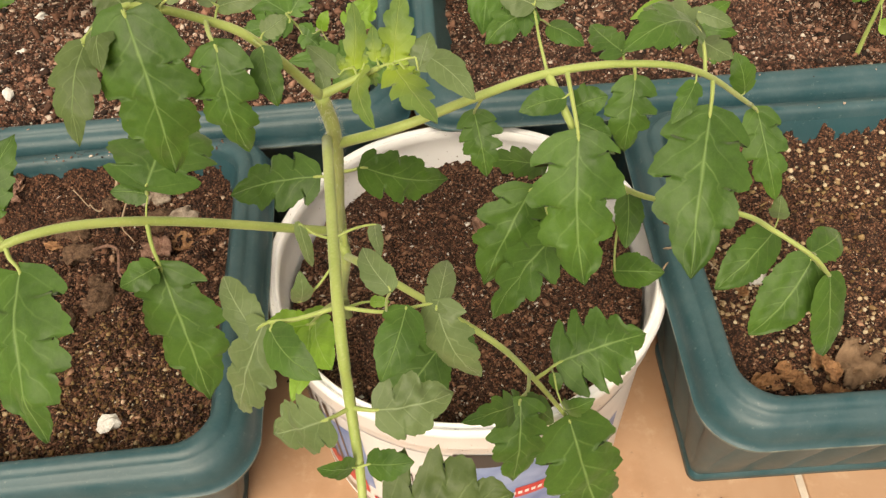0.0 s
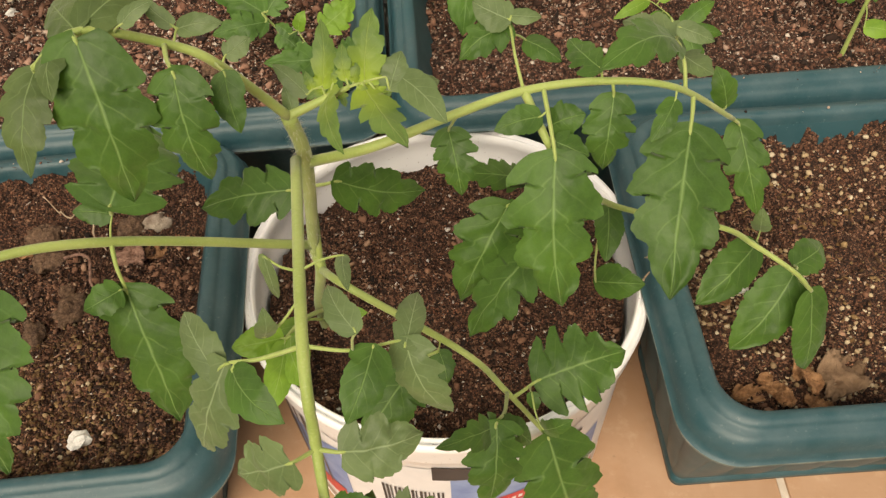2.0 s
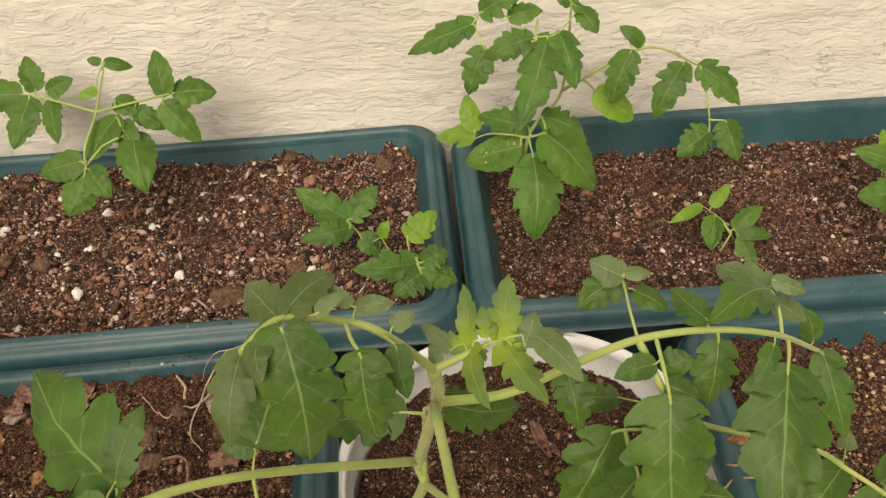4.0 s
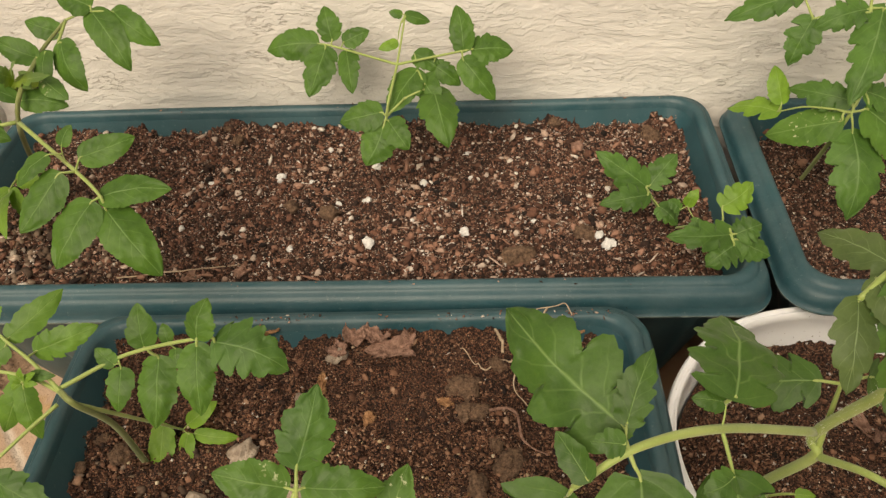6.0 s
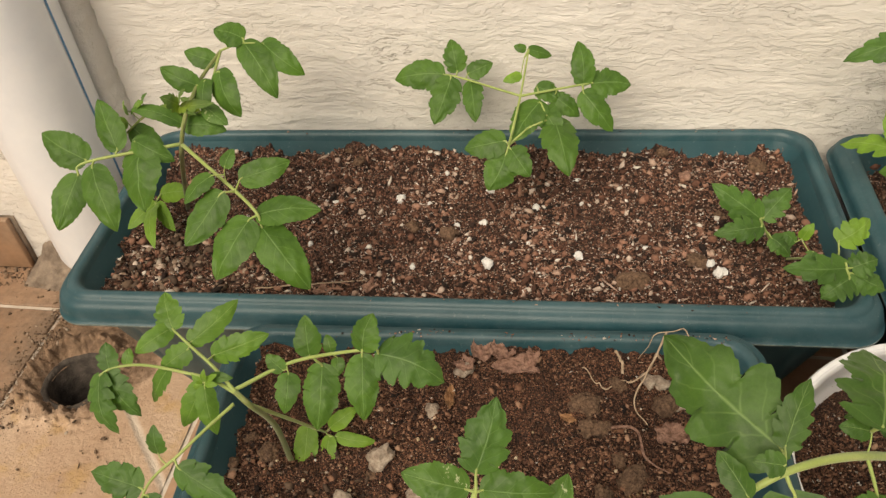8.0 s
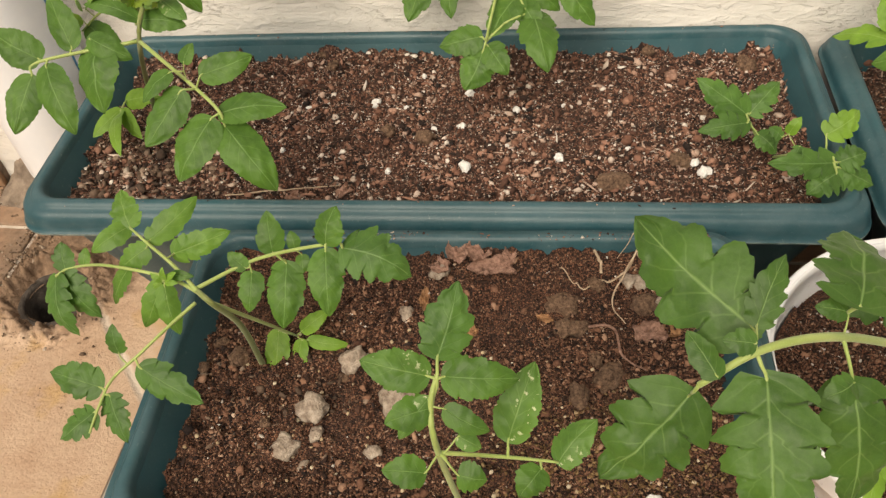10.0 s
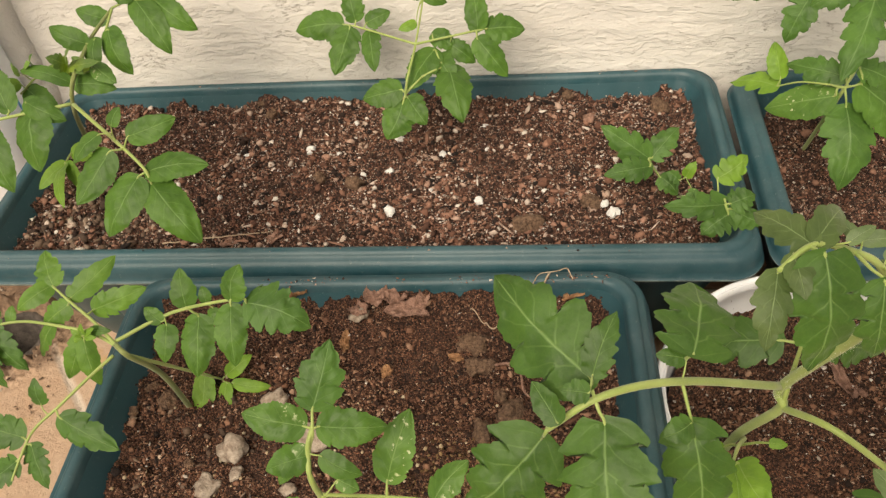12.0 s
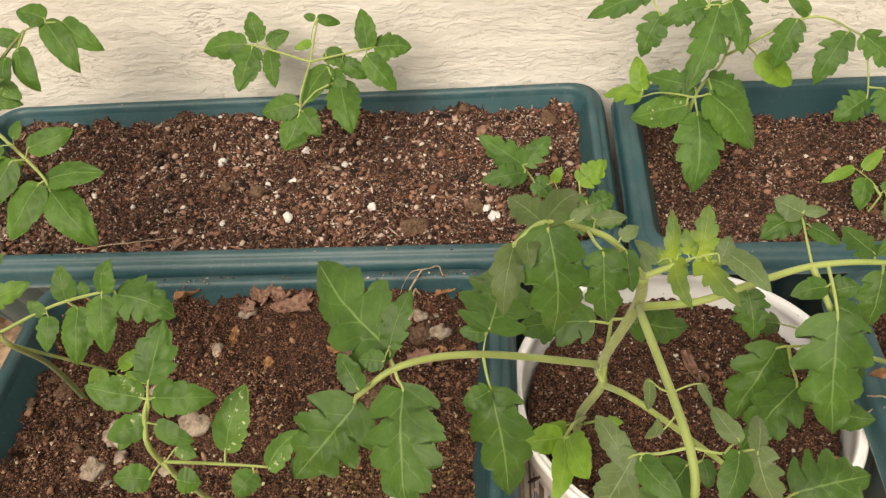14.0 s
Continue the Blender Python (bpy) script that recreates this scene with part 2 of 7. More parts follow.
def leaf_material(name, dark, light, vein, glow, spots=False, gold=None):
    """Leaf with a pale midrib and side veins drawn along the blade's own UV map."""
    n = Nodes(name)
    uv = n.add("SeparateXYZ")
    n.link(n.coords("UV"), uv.inputs[0])
    along, across = uv.outputs[0], n.math("ABSOLUTE", n.math("SUBTRACT", uv.outputs[1], 0.5))
    rib = n.math("SUBTRACT", 1.0, n.math("MULTIPLY", across, 38.0), True)
    along = n.math("ADD", along, n.math("MULTIPLY", n.math("SUBTRACT", n.noise(30, 3), 0.5), 0.10))
    wave = n.math("FRACT", n.math("MULTIPLY", n.math("SUBTRACT", along, n.math("MULTIPLY", across, 0.62)), 5.0))
    side = n.math("SUBTRACT", 1.0, n.math("MULTIPLY", n.math("ABSOLUTE", n.math("SUBTRACT", wave, 0.5)), 13.0), True)
    side = n.math("MULTIPLY", side, n.math("SUBTRACT", 1.0, n.math("MULTIPLY", across, 1.9), True))
    net = n.add("TexVoronoi", feature="DISTANCE_TO_EDGE", Scale=330.0)
    n.link(n.coords(), net.inputs["Vector"])
    mesh = n.math("SUBTRACT", 1.0, n.math("MULTIPLY", net.outputs["Distance"], 9.0), True)
    veins = n.math("MAXIMUM", rib, n.math("MULTIPLY", side, n.math("MULTIPLY", n.noise(55, 3), 0.85)))
    veins = n.math("MAXIMUM", veins, n.math("MULTIPLY", mesh, 0.05))
    rnd = n.add("ObjectInfo").outputs["Random"]
    body = n.ramp(n.noise(30, 7, 0.68), [(0.36, tuple(0.82 * c for c in dark)), (0.64, light)])
    body = n.mix(n.math("MULTIPLY", rnd, 0.35), body, tuple(0.7 * c for c in dark))
    if gold:
        heart = n.ramp(n.math("ADD", uv.outputs[0], n.math("MULTIPLY", across, 0.25)), [(0.05, (1, 1, 1)), (0.62, (0, 0, 0))])
        body = n.mix(n.math("MULTIPLY", heart, 0.65), body, gold)
    col = n.mix(n.math("MULTIPLY", veins, 0.66), body, vein)
    if spots:
        pale = n.ramp(n.noise(210, 3), [(0.62, (0, 0, 0)), (0.66, (1, 1, 1))])
        pale = n.math("MULTIPLY", pale, n.ramp(n.noise(40, 3), [(0.50, (0, 0, 0)), (0.58, (1, 1, 1))]))
        col = n.mix(n.math("MULTIPLY", pale, 0.8), col, (0.62, 0.66, 0.42))
    quilt = n.add("TexVoronoi", feature="SMOOTH_F1", Scale=240.0)
    n.link(n.coords(), quilt.inputs["Vector"])
    swell = n.math("ADD", n.math("MULTIPLY", veins, -0.22), n.math("MULTIPLY", n.noise(120, 3), 0.5))
    swell = n.math("ADD", swell, n.math("MULTIPLY", quilt.outputs["Distance"], -0.35))
    n.bump(swell, 0.6, 0.0016)
    n.set(Base_Color=col, Roughness=n.math("ADD", n.math("MULTIPLY", n.noise(45, 5), 0.3), 0.38))
    n.bsdf.inputs["Specular IOR Level"].default_value = 0.42
    n.bsdf.inputs["Sheen Weight"].default_value = 0.22
    n.bsdf.inputs["Sheen Tint"].default_value = (0.75, 0.85, 0.7, 1)
    thin = n.add("BsdfTranslucent")
    n.link(n.mix(1.0, col, glow, "MULTIPLY"), thin.inputs["Color"])
    both = n.add("MixShader", Fac=0.28)
    n.link(n.bsdf.outputs[0], both.inputs[1])
    n.link(thin.outputs[0], both.inputs[2])
    n.link(both.outputs[0], n.out.inputs["Surface"])
    return n.mat


def stem_material(name, a, b, hair):
    n = Nodes(name)
    col = n.ramp(n.noise(30, 4), [(0.3, a), (0.7, b)])
    fuzz = n.ramp(n.noise(900, 2), [(0.55, (0, 0, 0)), (0.7, (1, 1, 1))])
    col = n.mix(n.math("MULTIPLY", fuzz, 0.16), col, hair)
    n.bump(n.noise(700, 3), 0.35, 0.001)
    n.bsdf.inputs["Sheen Weight"].default_value = 0.2
    n.bsdf.inputs["Subsurface Weight"].default_value = 0.08
    n.bsdf.inputs["Subsurface Radius"].default_value = (0.002, 0.004, 0.001)
    return n.set(Base_Color=col, Roughness=0.55)


M_WORN = rough_material("worn_green_plastic", (0.06, 0.11, 0.11), (0.30, 0.36, 0.35), 60, 0.2, 0.5)
M_GREEN_DUSTY_SHADED = plastic_green("dusty_shaded_green_plastic", 0.42)
# lining: less of the pale dust tone, so darker than the rim
M_GREEN_INSIDE = plastic_green("inner_green_plastic", dusty=0.10)
M_GREEN, M_WHITE, M_PLASTER, M_TILE = plastic_green(), plastic_white(), plaster(), tile_material()
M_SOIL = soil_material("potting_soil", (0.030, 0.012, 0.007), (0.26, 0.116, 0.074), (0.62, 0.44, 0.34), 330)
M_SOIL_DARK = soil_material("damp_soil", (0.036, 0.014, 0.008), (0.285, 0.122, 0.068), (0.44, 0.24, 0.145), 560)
M_CRUMB = crumb_material("soil_crumbs", [(0.0, (0.010, 0.005, 0.004)), (0.24, (0.040, 0.018, 0.012)), (0.48, (0.190, 0.086, 0.056)), (0.80, (0.40, 0.215, 0.150)), (0.92, (0.56, 0.42, 0.34)), (1.0, (0.84, 0.78, 0.71))])
M_CRUMB_DARK = crumb_material("damp_crumbs", [(0.0, (0.010, 0.004, 0.003)), (0.28, (0.040, 0.016, 0.009)), (0.50, (0.160, 0.072, 0.043)), (0.86, (0.32, 0.165, 0.102)), (0.985, (0.44, 0.27, 0.18)), (1.0, (0.66, 0.50, 0.37))])
M_PERLITE = crumb_material("perlite", [(0.0, (0.34, 0.28, 0.23)), (0.4, (0.58, 0.51, 0.45)), (1.0, (0.82, 0.79, 0.74))])
M_PALE = crumb_material("white_stone", [(0.0, (0.68, 0.66, 0.63)), (1.0, (0.80, 0.79, 0.77))])
M_TAN = crumb_material("tan_grit", [(0.0, (0.07, 0.035, 0.014)), (0.5, (0.17, 0.092, 0.036)), (1.0, (0.36, 0.24, 0.115))])
M_CREAM = crumb_material("cream_grit", [(0.0, (0.32, 0.21, 0.11)), (0.5, (0.52, 0.39, 0.24)), (1.0, (0.70, 0.60, 0.44))])
M_CLOD = rough_material("soil_clod", (0.060, 0.030, 0.018), (0.40, 0.245, 0.155), 300, 1.0, 0.95, 0.005)
M_STONE = rough_material("beige_stone", (0.15, 0.10, 0.07), (0.58, 0.49, 0.40), 90, 1.0, 0.9)
M_DEAD = rough_material("grey_dry_leaf", (0.13, 0.075, 0.042), (0.32, 0.21, 0.13), 70, 1.0)
M_GRIT = crumb_material("grey_grit", [(0.0, (0.045, 0.026, 0.018)), (0.55, (0.16, 0.102, 0.070)), (0.9, (0.32, 0.23, 0.17)), (1.0, (0.58, 0.50, 0.43))])
M_MUD = crumb_material("mud_crumbs", [(0.0, (0.080, 0.050, 0.032)), (0.5, (0.20, 0.130, 0.084)), (0.85, (0.31, 0.215, 0.145)), (1.0, (0.48, 0.39, 0.31))])
M_GROUT = rough_material("grout", (0.50, 0.42, 0.34), (0.68, 0.62, 0.55), 40)
M_CEMENT = rough_material("broken_cement", (0.14, 0.105, 0.08), (0.36, 0.285, 0.22), 45, 1.0)
# inside of the drain hole, much darker than the cement round it
M_THROAT = rough_material("dark_throat", (0.03, 0.024, 0.02), (0.11, 0.09, 0.075), 60, 0.8)
M_DRAIN = drain_material()
M_PIPE = rough_material("pipe_plastic", (0.74, 0.77, 0.82), (0.82, 0.845, 0.88), 14, 0.08, 0.35)
M_BLUE_LINE = rough_material("blue_line", (0.06, 0.21, 0.42), (0.09, 0.28, 0.52), 40, 0.1, 0.5)
M_BARK = rough_material("bark_chip", (0.16, 0.078, 0.054), (0.50, 0.30, 0.225), 170, 1.0)
M_DRY = rough_material("dry_leaf", (0.16, 0.066, 0.024), (0.52, 0.285, 0.140), 130, 0.9, 0.6)
M_ROOT = rough_material("dry_root", (0.34, 0.24, 0.16), (0.56, 0.44, 0.32), 90, 0.5)
M_EARTH = rough_material("dirt_floor", (0.30, 0.20, 0.13), (0.45, 0.30, 0.2), 5)
M_BLUE_PRINT = print_ink("blue_print", (0.12, 0.20, 0.45), (0.26, 0.36, 0.60))
M_RED_PRINT = print_ink("red_print", (0.50, 0.030, 0.035), (0.60, 0.06, 0.06))
M_BLACK_PRINT = print_ink("black_print", (0.02, 0.02, 0.025), (0.045, 0.045, 0.05))
M_GREEN_PRINT = print_ink("green_print", (0.16, 0.28, 0.08), (0.24, 0.36, 0.12))
M_BASE_RING = rough_material("clouded_plastic", (0.30, 0.235, 0.185), (0.50, 0.43, 0.37), 25, 0.1, 0.35)
M_STREAK = print_ink("brown_print", (0.09, 0.06, 0.045), (0.22, 0.15, 0.11))
M_LABEL_WHITE = print_ink("label_white", (0.66, 0.67, 0.70), (0.76, 0.76, 0.78))
M_LEAF = leaf_material("tomato_leaf", (0.044, 0.114, 0.013), (0.076, 0.172, 0.023), (0.24, 0.38, 0.13), (0.85, 1.0, 0.35))
M_LEAF_PALE = leaf_material("pale_tomato_leaf", (0.118, 0.182, 0.066), (0.165, 0.238, 0.098), (0.36, 0.46, 0.26), (0.85, 1.0, 0.5))
M_LEAF_DULL = leaf_material("dull_tomato_leaf", (0.070, 0.118, 0.030), (0.108, 0.166, 0.046), (0.26, 0.36, 0.16), (0.85, 1.0, 0.45))
M_LEAF_YOUNG = leaf_material("young_tomato_leaf", (0.095, 0.18, 0.035), (0.15, 0.25, 0.055), (0.33, 0.42, 0.14), (0.9, 1.0, 0.3), gold=(0.34, 0.47, 0.022))
M_LEAF_SEED = leaf_material("seedling_leaf", (0.054, 0.140, 0.013), (0.095, 0.215, 0.022), (0.20, 0.34, 0.11), (0.85, 1.0, 0.35))
M_LEAF_LIGHT = leaf_material("light_leaf", (0.150, 0.305, 0.026), (0.220, 0.400, 0.042), (0.30, 0.44, 0.13), (0.9, 1.0, 0.3))
M_LEAF_SPRING = leaf_material("spring_leaf", (0.088, 0.205, 0.020), (0.140, 0.285, 0.034), (0.26, 0.40, 0.12), (0.9, 1.0, 0.3))
M_LEAF_SPOT = leaf_material("spotted_leaf", (0.075, 0.18, 0.024), (0.12, 0.25, 0.038), (0.24, 0.38, 0.13), (0.9, 1.0, 0.3), True)
M_LEAF_BLUE = leaf_material("bluish_leaf", (0.052, 0.135, 0.018), (0.090, 0.205, 0.030), (0.20, 0.33, 0.12), (0.85, 1.0, 0.4))
M_HAIR = rough_material("plant_hair", (0.72, 0.74, 0.64), (0.82, 0.83, 0.74), 40, 0.1)
M_STEM = stem_material("tomato_stem", (0.22, 0.30, 0.066), (0.34, 0.42, 0.125), (0.52, 0.57, 0.34))
M_STEM_BROWN = stem_material("woody_stem", (0.13, 0.17, 0.04), (0.22, 0.25, 0.08), (0.34, 0.34, 0.16))


# ---------------------------------------------------------------- helpers
def part(name, bm, material, parent=None, label=""):
    """One bmesh as one mesh object, under a thing or a part."""
    mesh = bpy.data.meshes.new(name)
    bm.to_mesh(mesh)
    bm.free()
    mesh.materials.append(material)
    for p in mesh.polygons:
        p.use_smooth = True
    ob = new(name, mesh)
    if parent is not None:
        ob.parent = parent
    if label:
        ob["label"] = label
    return ob


def from_arrays(name, verts, faces, material, parent=None, smooth=True):
    mesh = bpy.data.meshes.new(name)
    mesh.from_pydata([tuple(v) for v in verts], [], faces)
    mesh.materials.append(material)
    if smooth:
        mesh.polygons.foreach_set("use_smooth", [True] * len(mesh.polygons))
    mesh.update()
    ob = new(name, mesh)
    if parent is not None:
        ob.parent = parent
    return ob


def thing(name, place, label, category, group="", kind="", turn=0.0):
    ob = new(name)
    ob.empty_display_size = 0.05
    ob.matrix_world = pose(*place, 0, 0, turn)
    return tagged(ob, label, category, group, kind)


def box(bm, lo, hi):
    m = Matrix.LocRotScale([(a + b) / 2 for a, b in zip(lo, hi)], None, [b - a for a, b in zip(lo, hi)])
    bmesh.ops.create_cube(bm, size=1, matrix=m)
    return bm


def bevelled(lo, hi, width, segments=2):
    bm = box(bmesh.new(), lo, hi)
    bmesh.ops.bevel(bm, geom=bm.edges[:], offset=width, segments=segments, affect="EDGES", profile=0.6)
    return bm


def lathe(profile, steps=96, wobble=None):
    """A turned shape from (radius, height) pairs."""
    bm = bmesh.new()
    rings = []
    for r, z in profile:
        ring = []
        for k in range(steps):
            a = 2 * math.pi * k / steps
            dr, dz = wobble(a, r, z) if wobble else (0, 0)
            ring.append(bm.verts.new(((r + dr) * math.cos(a), (r + dr) * math.sin(a), z + dz)))
        rings.append(ring)
    for a, b in zip(rings, rings[1:]):
        for k in range(steps):
            bm.faces.new((a[k], a[(k + 1) % steps], b[(k + 1) % steps], b[k]))
    return bm


def spline(points, n):
    """n + 1 points on a smooth curve through the given ones."""
    pts = [Vector(p) for p in points]
    if len(pts) == 2:
        return [pts[0].lerp(pts[1], k / n) for k in range(n + 1)]
    ext = [2 * pts[0] - pts[1]] + pts + [2 * pts[-1] - pts[-2]]
    out = []
    for k in range(n + 1):
        s = k / n * (len(pts) - 1)
        i = min(int(s), len(pts) - 2)
        f = s - i
        a, b, c, d = ext[i:i + 4]
        out.append(0.5 * (2 * b + (c - a) * f + (2 * a - 5 * b + 4 * c - d) * f * f + (3 * b - a - 3 * c + d) * f ** 3))
    return out


def tube(bm, points, radii, sides=8, n=None):
    """A tapered tube along a smooth curve; radii run from start to end."""
    line = spline(points, n or 6 * (len(points) - 1))
    rings = []
    for k, p in enumerate(line):
        d = (line[min(k + 1, len(line) - 1)] - line[max(k - 1, 0)]).normalized()
        s = d.cross(Vector((0.31, 0.17, 0.93)) if abs(d.z) < 0.9 else Vector((1, 0.2, 0.1))).normalized()
        u = s.cross(d)
        f = k / (len(line) - 1) * (len(radii) - 1)
        i = min(int(f), len(radii) - 2)
        r = radii[i] + (radii[i + 1] - radii[i]) * (f - i)
        rings.append([bm.verts.new(p + r * (math.cos(a) * s + math.sin(a) * u)) for a in (2 * math.pi * j / sides for j in range(sides))])
    for a, b in zip(rings, rings[1:]):
        for j in range(sides):
            bm.faces.new((a[j], a[(j + 1) % sides], b[(j + 1) % sides], b[j]))
    for ring in (rings[0][::-1], rings[-1]):
        bm.faces.new(ring)
    return line


def lumps(name, spots, material, parent, seed, flat=0.75, coarse=False, rounded=False):
    """Many small uneven stones or crumbs in one mesh: spots are (x, y, z, size)."""
    rng = np.random.default_rng(seed)
    ico = bmesh.new()
    bmesh.ops.create_icosphere(ico, subdivisions=1, radius=1)
    base = np.array([v.co for v in ico.verts])
    tri = np.array([[v.index for v in f.verts] for f in ico.faces])
    ico.free()
    if coarse:
        base = np.array([(1, 0, 0), (0, 1, 0), (-1, 0, 0), (0, -1, 0), (0, 0, 1), (0, 0, -1.0)])
        tri = np.array([(0, 1, 4), (1, 2, 4), (2, 3, 4), (3, 0, 4), (1, 0, 5), (2, 1, 5), (3, 2, 5), (0, 3, 5)])
    spots = np.array(spots)
    count, k = len(spots), len(base)
    axis = rng.normal(size=(count, 3))
    axis /= np.linalg.norm(axis, axis=1)[:, None]
    ang = rng.uniform(0, 6.28, count)[:, None, None]
    shape = base[None] * rng.uniform(0.45, 1.3, (count, k, 1)) * (rng.uniform((0.45, 0.4, 0.3), (1.0, 1.0, 0.9), (count, 3)) * np.where(rng.random((count, 1)) < 0.16, (2.3, 0.55, 0.5), (1.3, 1.1, 1.0)))[:, None]
    if rounded:
        shape = base[None] * rng.uniform(0.8, 1.15, (count, k, 1)) * rng.uniform((0.75, 0.7, 0.7), (1.05, 1.0, 1.0), (count, 3))[:, None]
    ax = np.broadcast_to(axis[:, None], shape.shape)
    turned = shape * np.cos(ang) + np.cross(ax, shape) * np.sin(ang) + ax * (ax * shape).sum(-1, keepdims=True) * (1 - np.cos(ang))
    turned[..., 2] *= flat
    verts = (turned * spots[:, None, 3:] + spots[:, None, :3]).reshape(-1, 3)
    faces = (tri[None] + (np.arange(count) * k)[:, None, None]).reshape(-1, 3)
    mesh = bpy.data.meshes.new(name)
    mesh.vertices.add(len(verts))
    mesh.vertices.foreach_set("co", verts.ravel())
    mesh.loops.add(faces.size)
    mesh.loops.foreach_set("vertex_index", faces.ravel())
    mesh.polygons.add(len(faces))
    mesh.polygons.foreach_set("loop_start", np.arange(0, faces.size, 3))
    mesh.update(calc_edges=True)
    mesh.materials.append(material)
    ob = new(name, mesh)
    if parent is not None:
        ob.parent = parent
    return ob


# ---------------------------------------------------------------- setting
WALL_Y = 0.85  # the floor runs on under the wall
WALL = pose(0.0, 0.8135, 0.0, 0, 0, 1.6)  # the wall's face: x along it, y into it


def wall_y(x):
    """The wall's face over a place on the floor."""
    return 0.8135 + 0.0279 * x


def build_floor():
    ground = from_arrays("ground", [(-60, -60, -0.17), (60, -60, -0.17), (60, 60, -0.17), (-60, 60, -0.17)], [(0, 1, 2, 3)], M_EARTH)
    tagged(ground, "dusty ground beyond the tiled terrace", "ground", kind="structure")
    bm = bmesh.new()
    for lo, hi in (((-2.12, -1.63), (2.672, 0.44)), ((-2.12, 0.44), (-0.982, WALL_Y)), ((-0.72, 0.44), (2.672, WALL_Y)), ((-0.982, 0.67), (-0.72, WALL_Y))):
        box(bm, (*lo, -0.16), (*hi, -0.0035))
    bed = part("floor", bm, M_GROUT)
    for p in bed.data.polygons:
        p.use_smooth = False
    tagged(bed, "peach terracotta tile floor with pale grout joints", "floor", kind="structure")
    px, py = 0.282, 0.2565
    mesh = None
    for i in range(-8, 9):
        for j in range(-7, 3):
            x0, y0 = 0.137 + px * i, 0.168 + py * j
            y1 = min(y0 + py, WALL_Y)
            if y1 - y0 < 0.02 or (i == -4 and j in (0, 1)):
                continue
            if mesh is None or y1 < y0 + py - 1e-6:
                bm = bevelled((0.004, 0.004, -0.006), (px - 0.004, y1 - y0 - 0.004, 0.0), 0.0018)
                ob = part("floor_tile", bm, M_TILE, bed)
                mesh = ob.data if y1 >= y0 + py - 1e-6 else mesh
            else:
                ob = new("floor_tile", mesh)
                ob.parent = bed
            ob.location = (x0, y0, random.uniform(-0.0006, 0.0006))


def build_wall():
    bm = box(bmesh.new(), (-3.0, 0.0, -0.01), (3.2, 0.2, 2.8))
    wall = part("wall_back", bm, M_PLASTER)
    wall.matrix_world = WALL
    for p in wall.data.polygons:
        p.use_smooth = False
    tagged(wall, "cream rough-trowelled plaster house wall", "wall", kind="structure")
    # trowelled relief on the stretch behind the planters
    nx, nz = 560, 260
    x0, x1, z0, z1 = -1.25, 1.05, 0.0, 0.82
    verts = []
    for k in range(nz + 1):
        for i in range(nx + 1):
            x, z = x0 + (x1 - x0) * i / nx, z0 + (z1 - z0) * k / nz
            a = noise.fractal((x * 14, 3.1, z * 24), 0.8, 2.1, 5)
            ridge = max(0.0, noise.noise((x * 9 + 4, 9.7, z * 62 + 2 * noise.noise((x * 13, 1, z * 13)))) - 0.22)
            ridge = min(ridge, 0.16) + 0.3 * max(0.0, ridge - 0.16)
            edge = min(1, 12 * min(i / nx, 1 - i / nx, 1 - k / nz))
            verts.append((x, -0.004 - edge * (0.0010 * a + 0.0022 * ridge), z))
    w = nx + 1
    faces = [(k * w + i, k * w + i + 1, (k + 1) * w + i + 1, (k + 1) * w + i) for k in range(nz) for i in range(nx)]
    skin = from_arrays("plaster_coat", verts, faces, M_PLASTER, wall)
    # three invented walls out of view, added to block and steer the daylight
    for name, lo, hi, what in (("unseen_wall_side", (-1.85, -1.63), (-1.65, wall_y(-1.8)), "added low cream wall out of view, cutting sky light from the left"),
                               ("unseen_wall_end", (2.67, -1.63), (2.87, wall_y(2.6)), "added tall cream wall out of view, blocking light from the right"),
                               ("unseen_parapet", (-1.65, -1.63), (2.67, -1.45), "added low cream wall out of view behind the camera, cutting fill light")):
        bm = box(bmesh.new(), (*lo, 0.0), (*hi, 2.6 if name == "unseen_wall_end" else 0.95))
        ob = part(name, bm, M_PLASTER)
        for p in ob.data.polygons:
            p.use_smooth = False
        tagged(ob, what, "wall", kind="structure")
    # terracotta skirting beside the downpipe
    board = part("baseboard", box(bmesh.new(), (-1.645, -0.012, 0.002), (-1.087, 0.0, 0.100)), M_CEMENT)
    board.matrix_world = WALL
    tagged(board, "terracotta skirting tiles along the wall foot", "skirting", kind="structure")
    for x0, x1 in ((-1.645, -1.371), (-1.368, -1.089)):
        part("skirting_tile", bevelled((x0, -0.022, 0.004), (x1, -0.0125, 0.104), 0.002), M_TILE, board)
    # crumbling mortar between the skirting and the pipe
    nx, ny = 70, 30
    verts = []
    for j in range(ny + 1):
        for i in range(nx + 1):
            u, v = i / nx, j / ny
            x, y = -1.084 + 0.20 * u, 0.705 + 0.083 * v
            lump = 0.5 + 0.5 * noise.fractal((x * 30, y * 30, 4), 0.9, 2.0, 4)
            verts.append((x, y, -0.002 + (0.018 + 0.05 * lump) * v ** 1.6 * min(1, 5 * u + 0.5, 6 * (1 - u))))
    w = nx + 1
    faces = [(j * w + i, j * w + i + 1, (j + 1) * w + i + 1, (j + 1) * w + i) for j in range(ny) for i in range(nx)]
    heap = from_arrays("mortar_heap", verts, faces, M_CEMENT)
    tagged(heap, "crumbling mortar at the wall foot by the pipe", "mortar", kind="structure")
    return skin


build_floor()
build_wall()


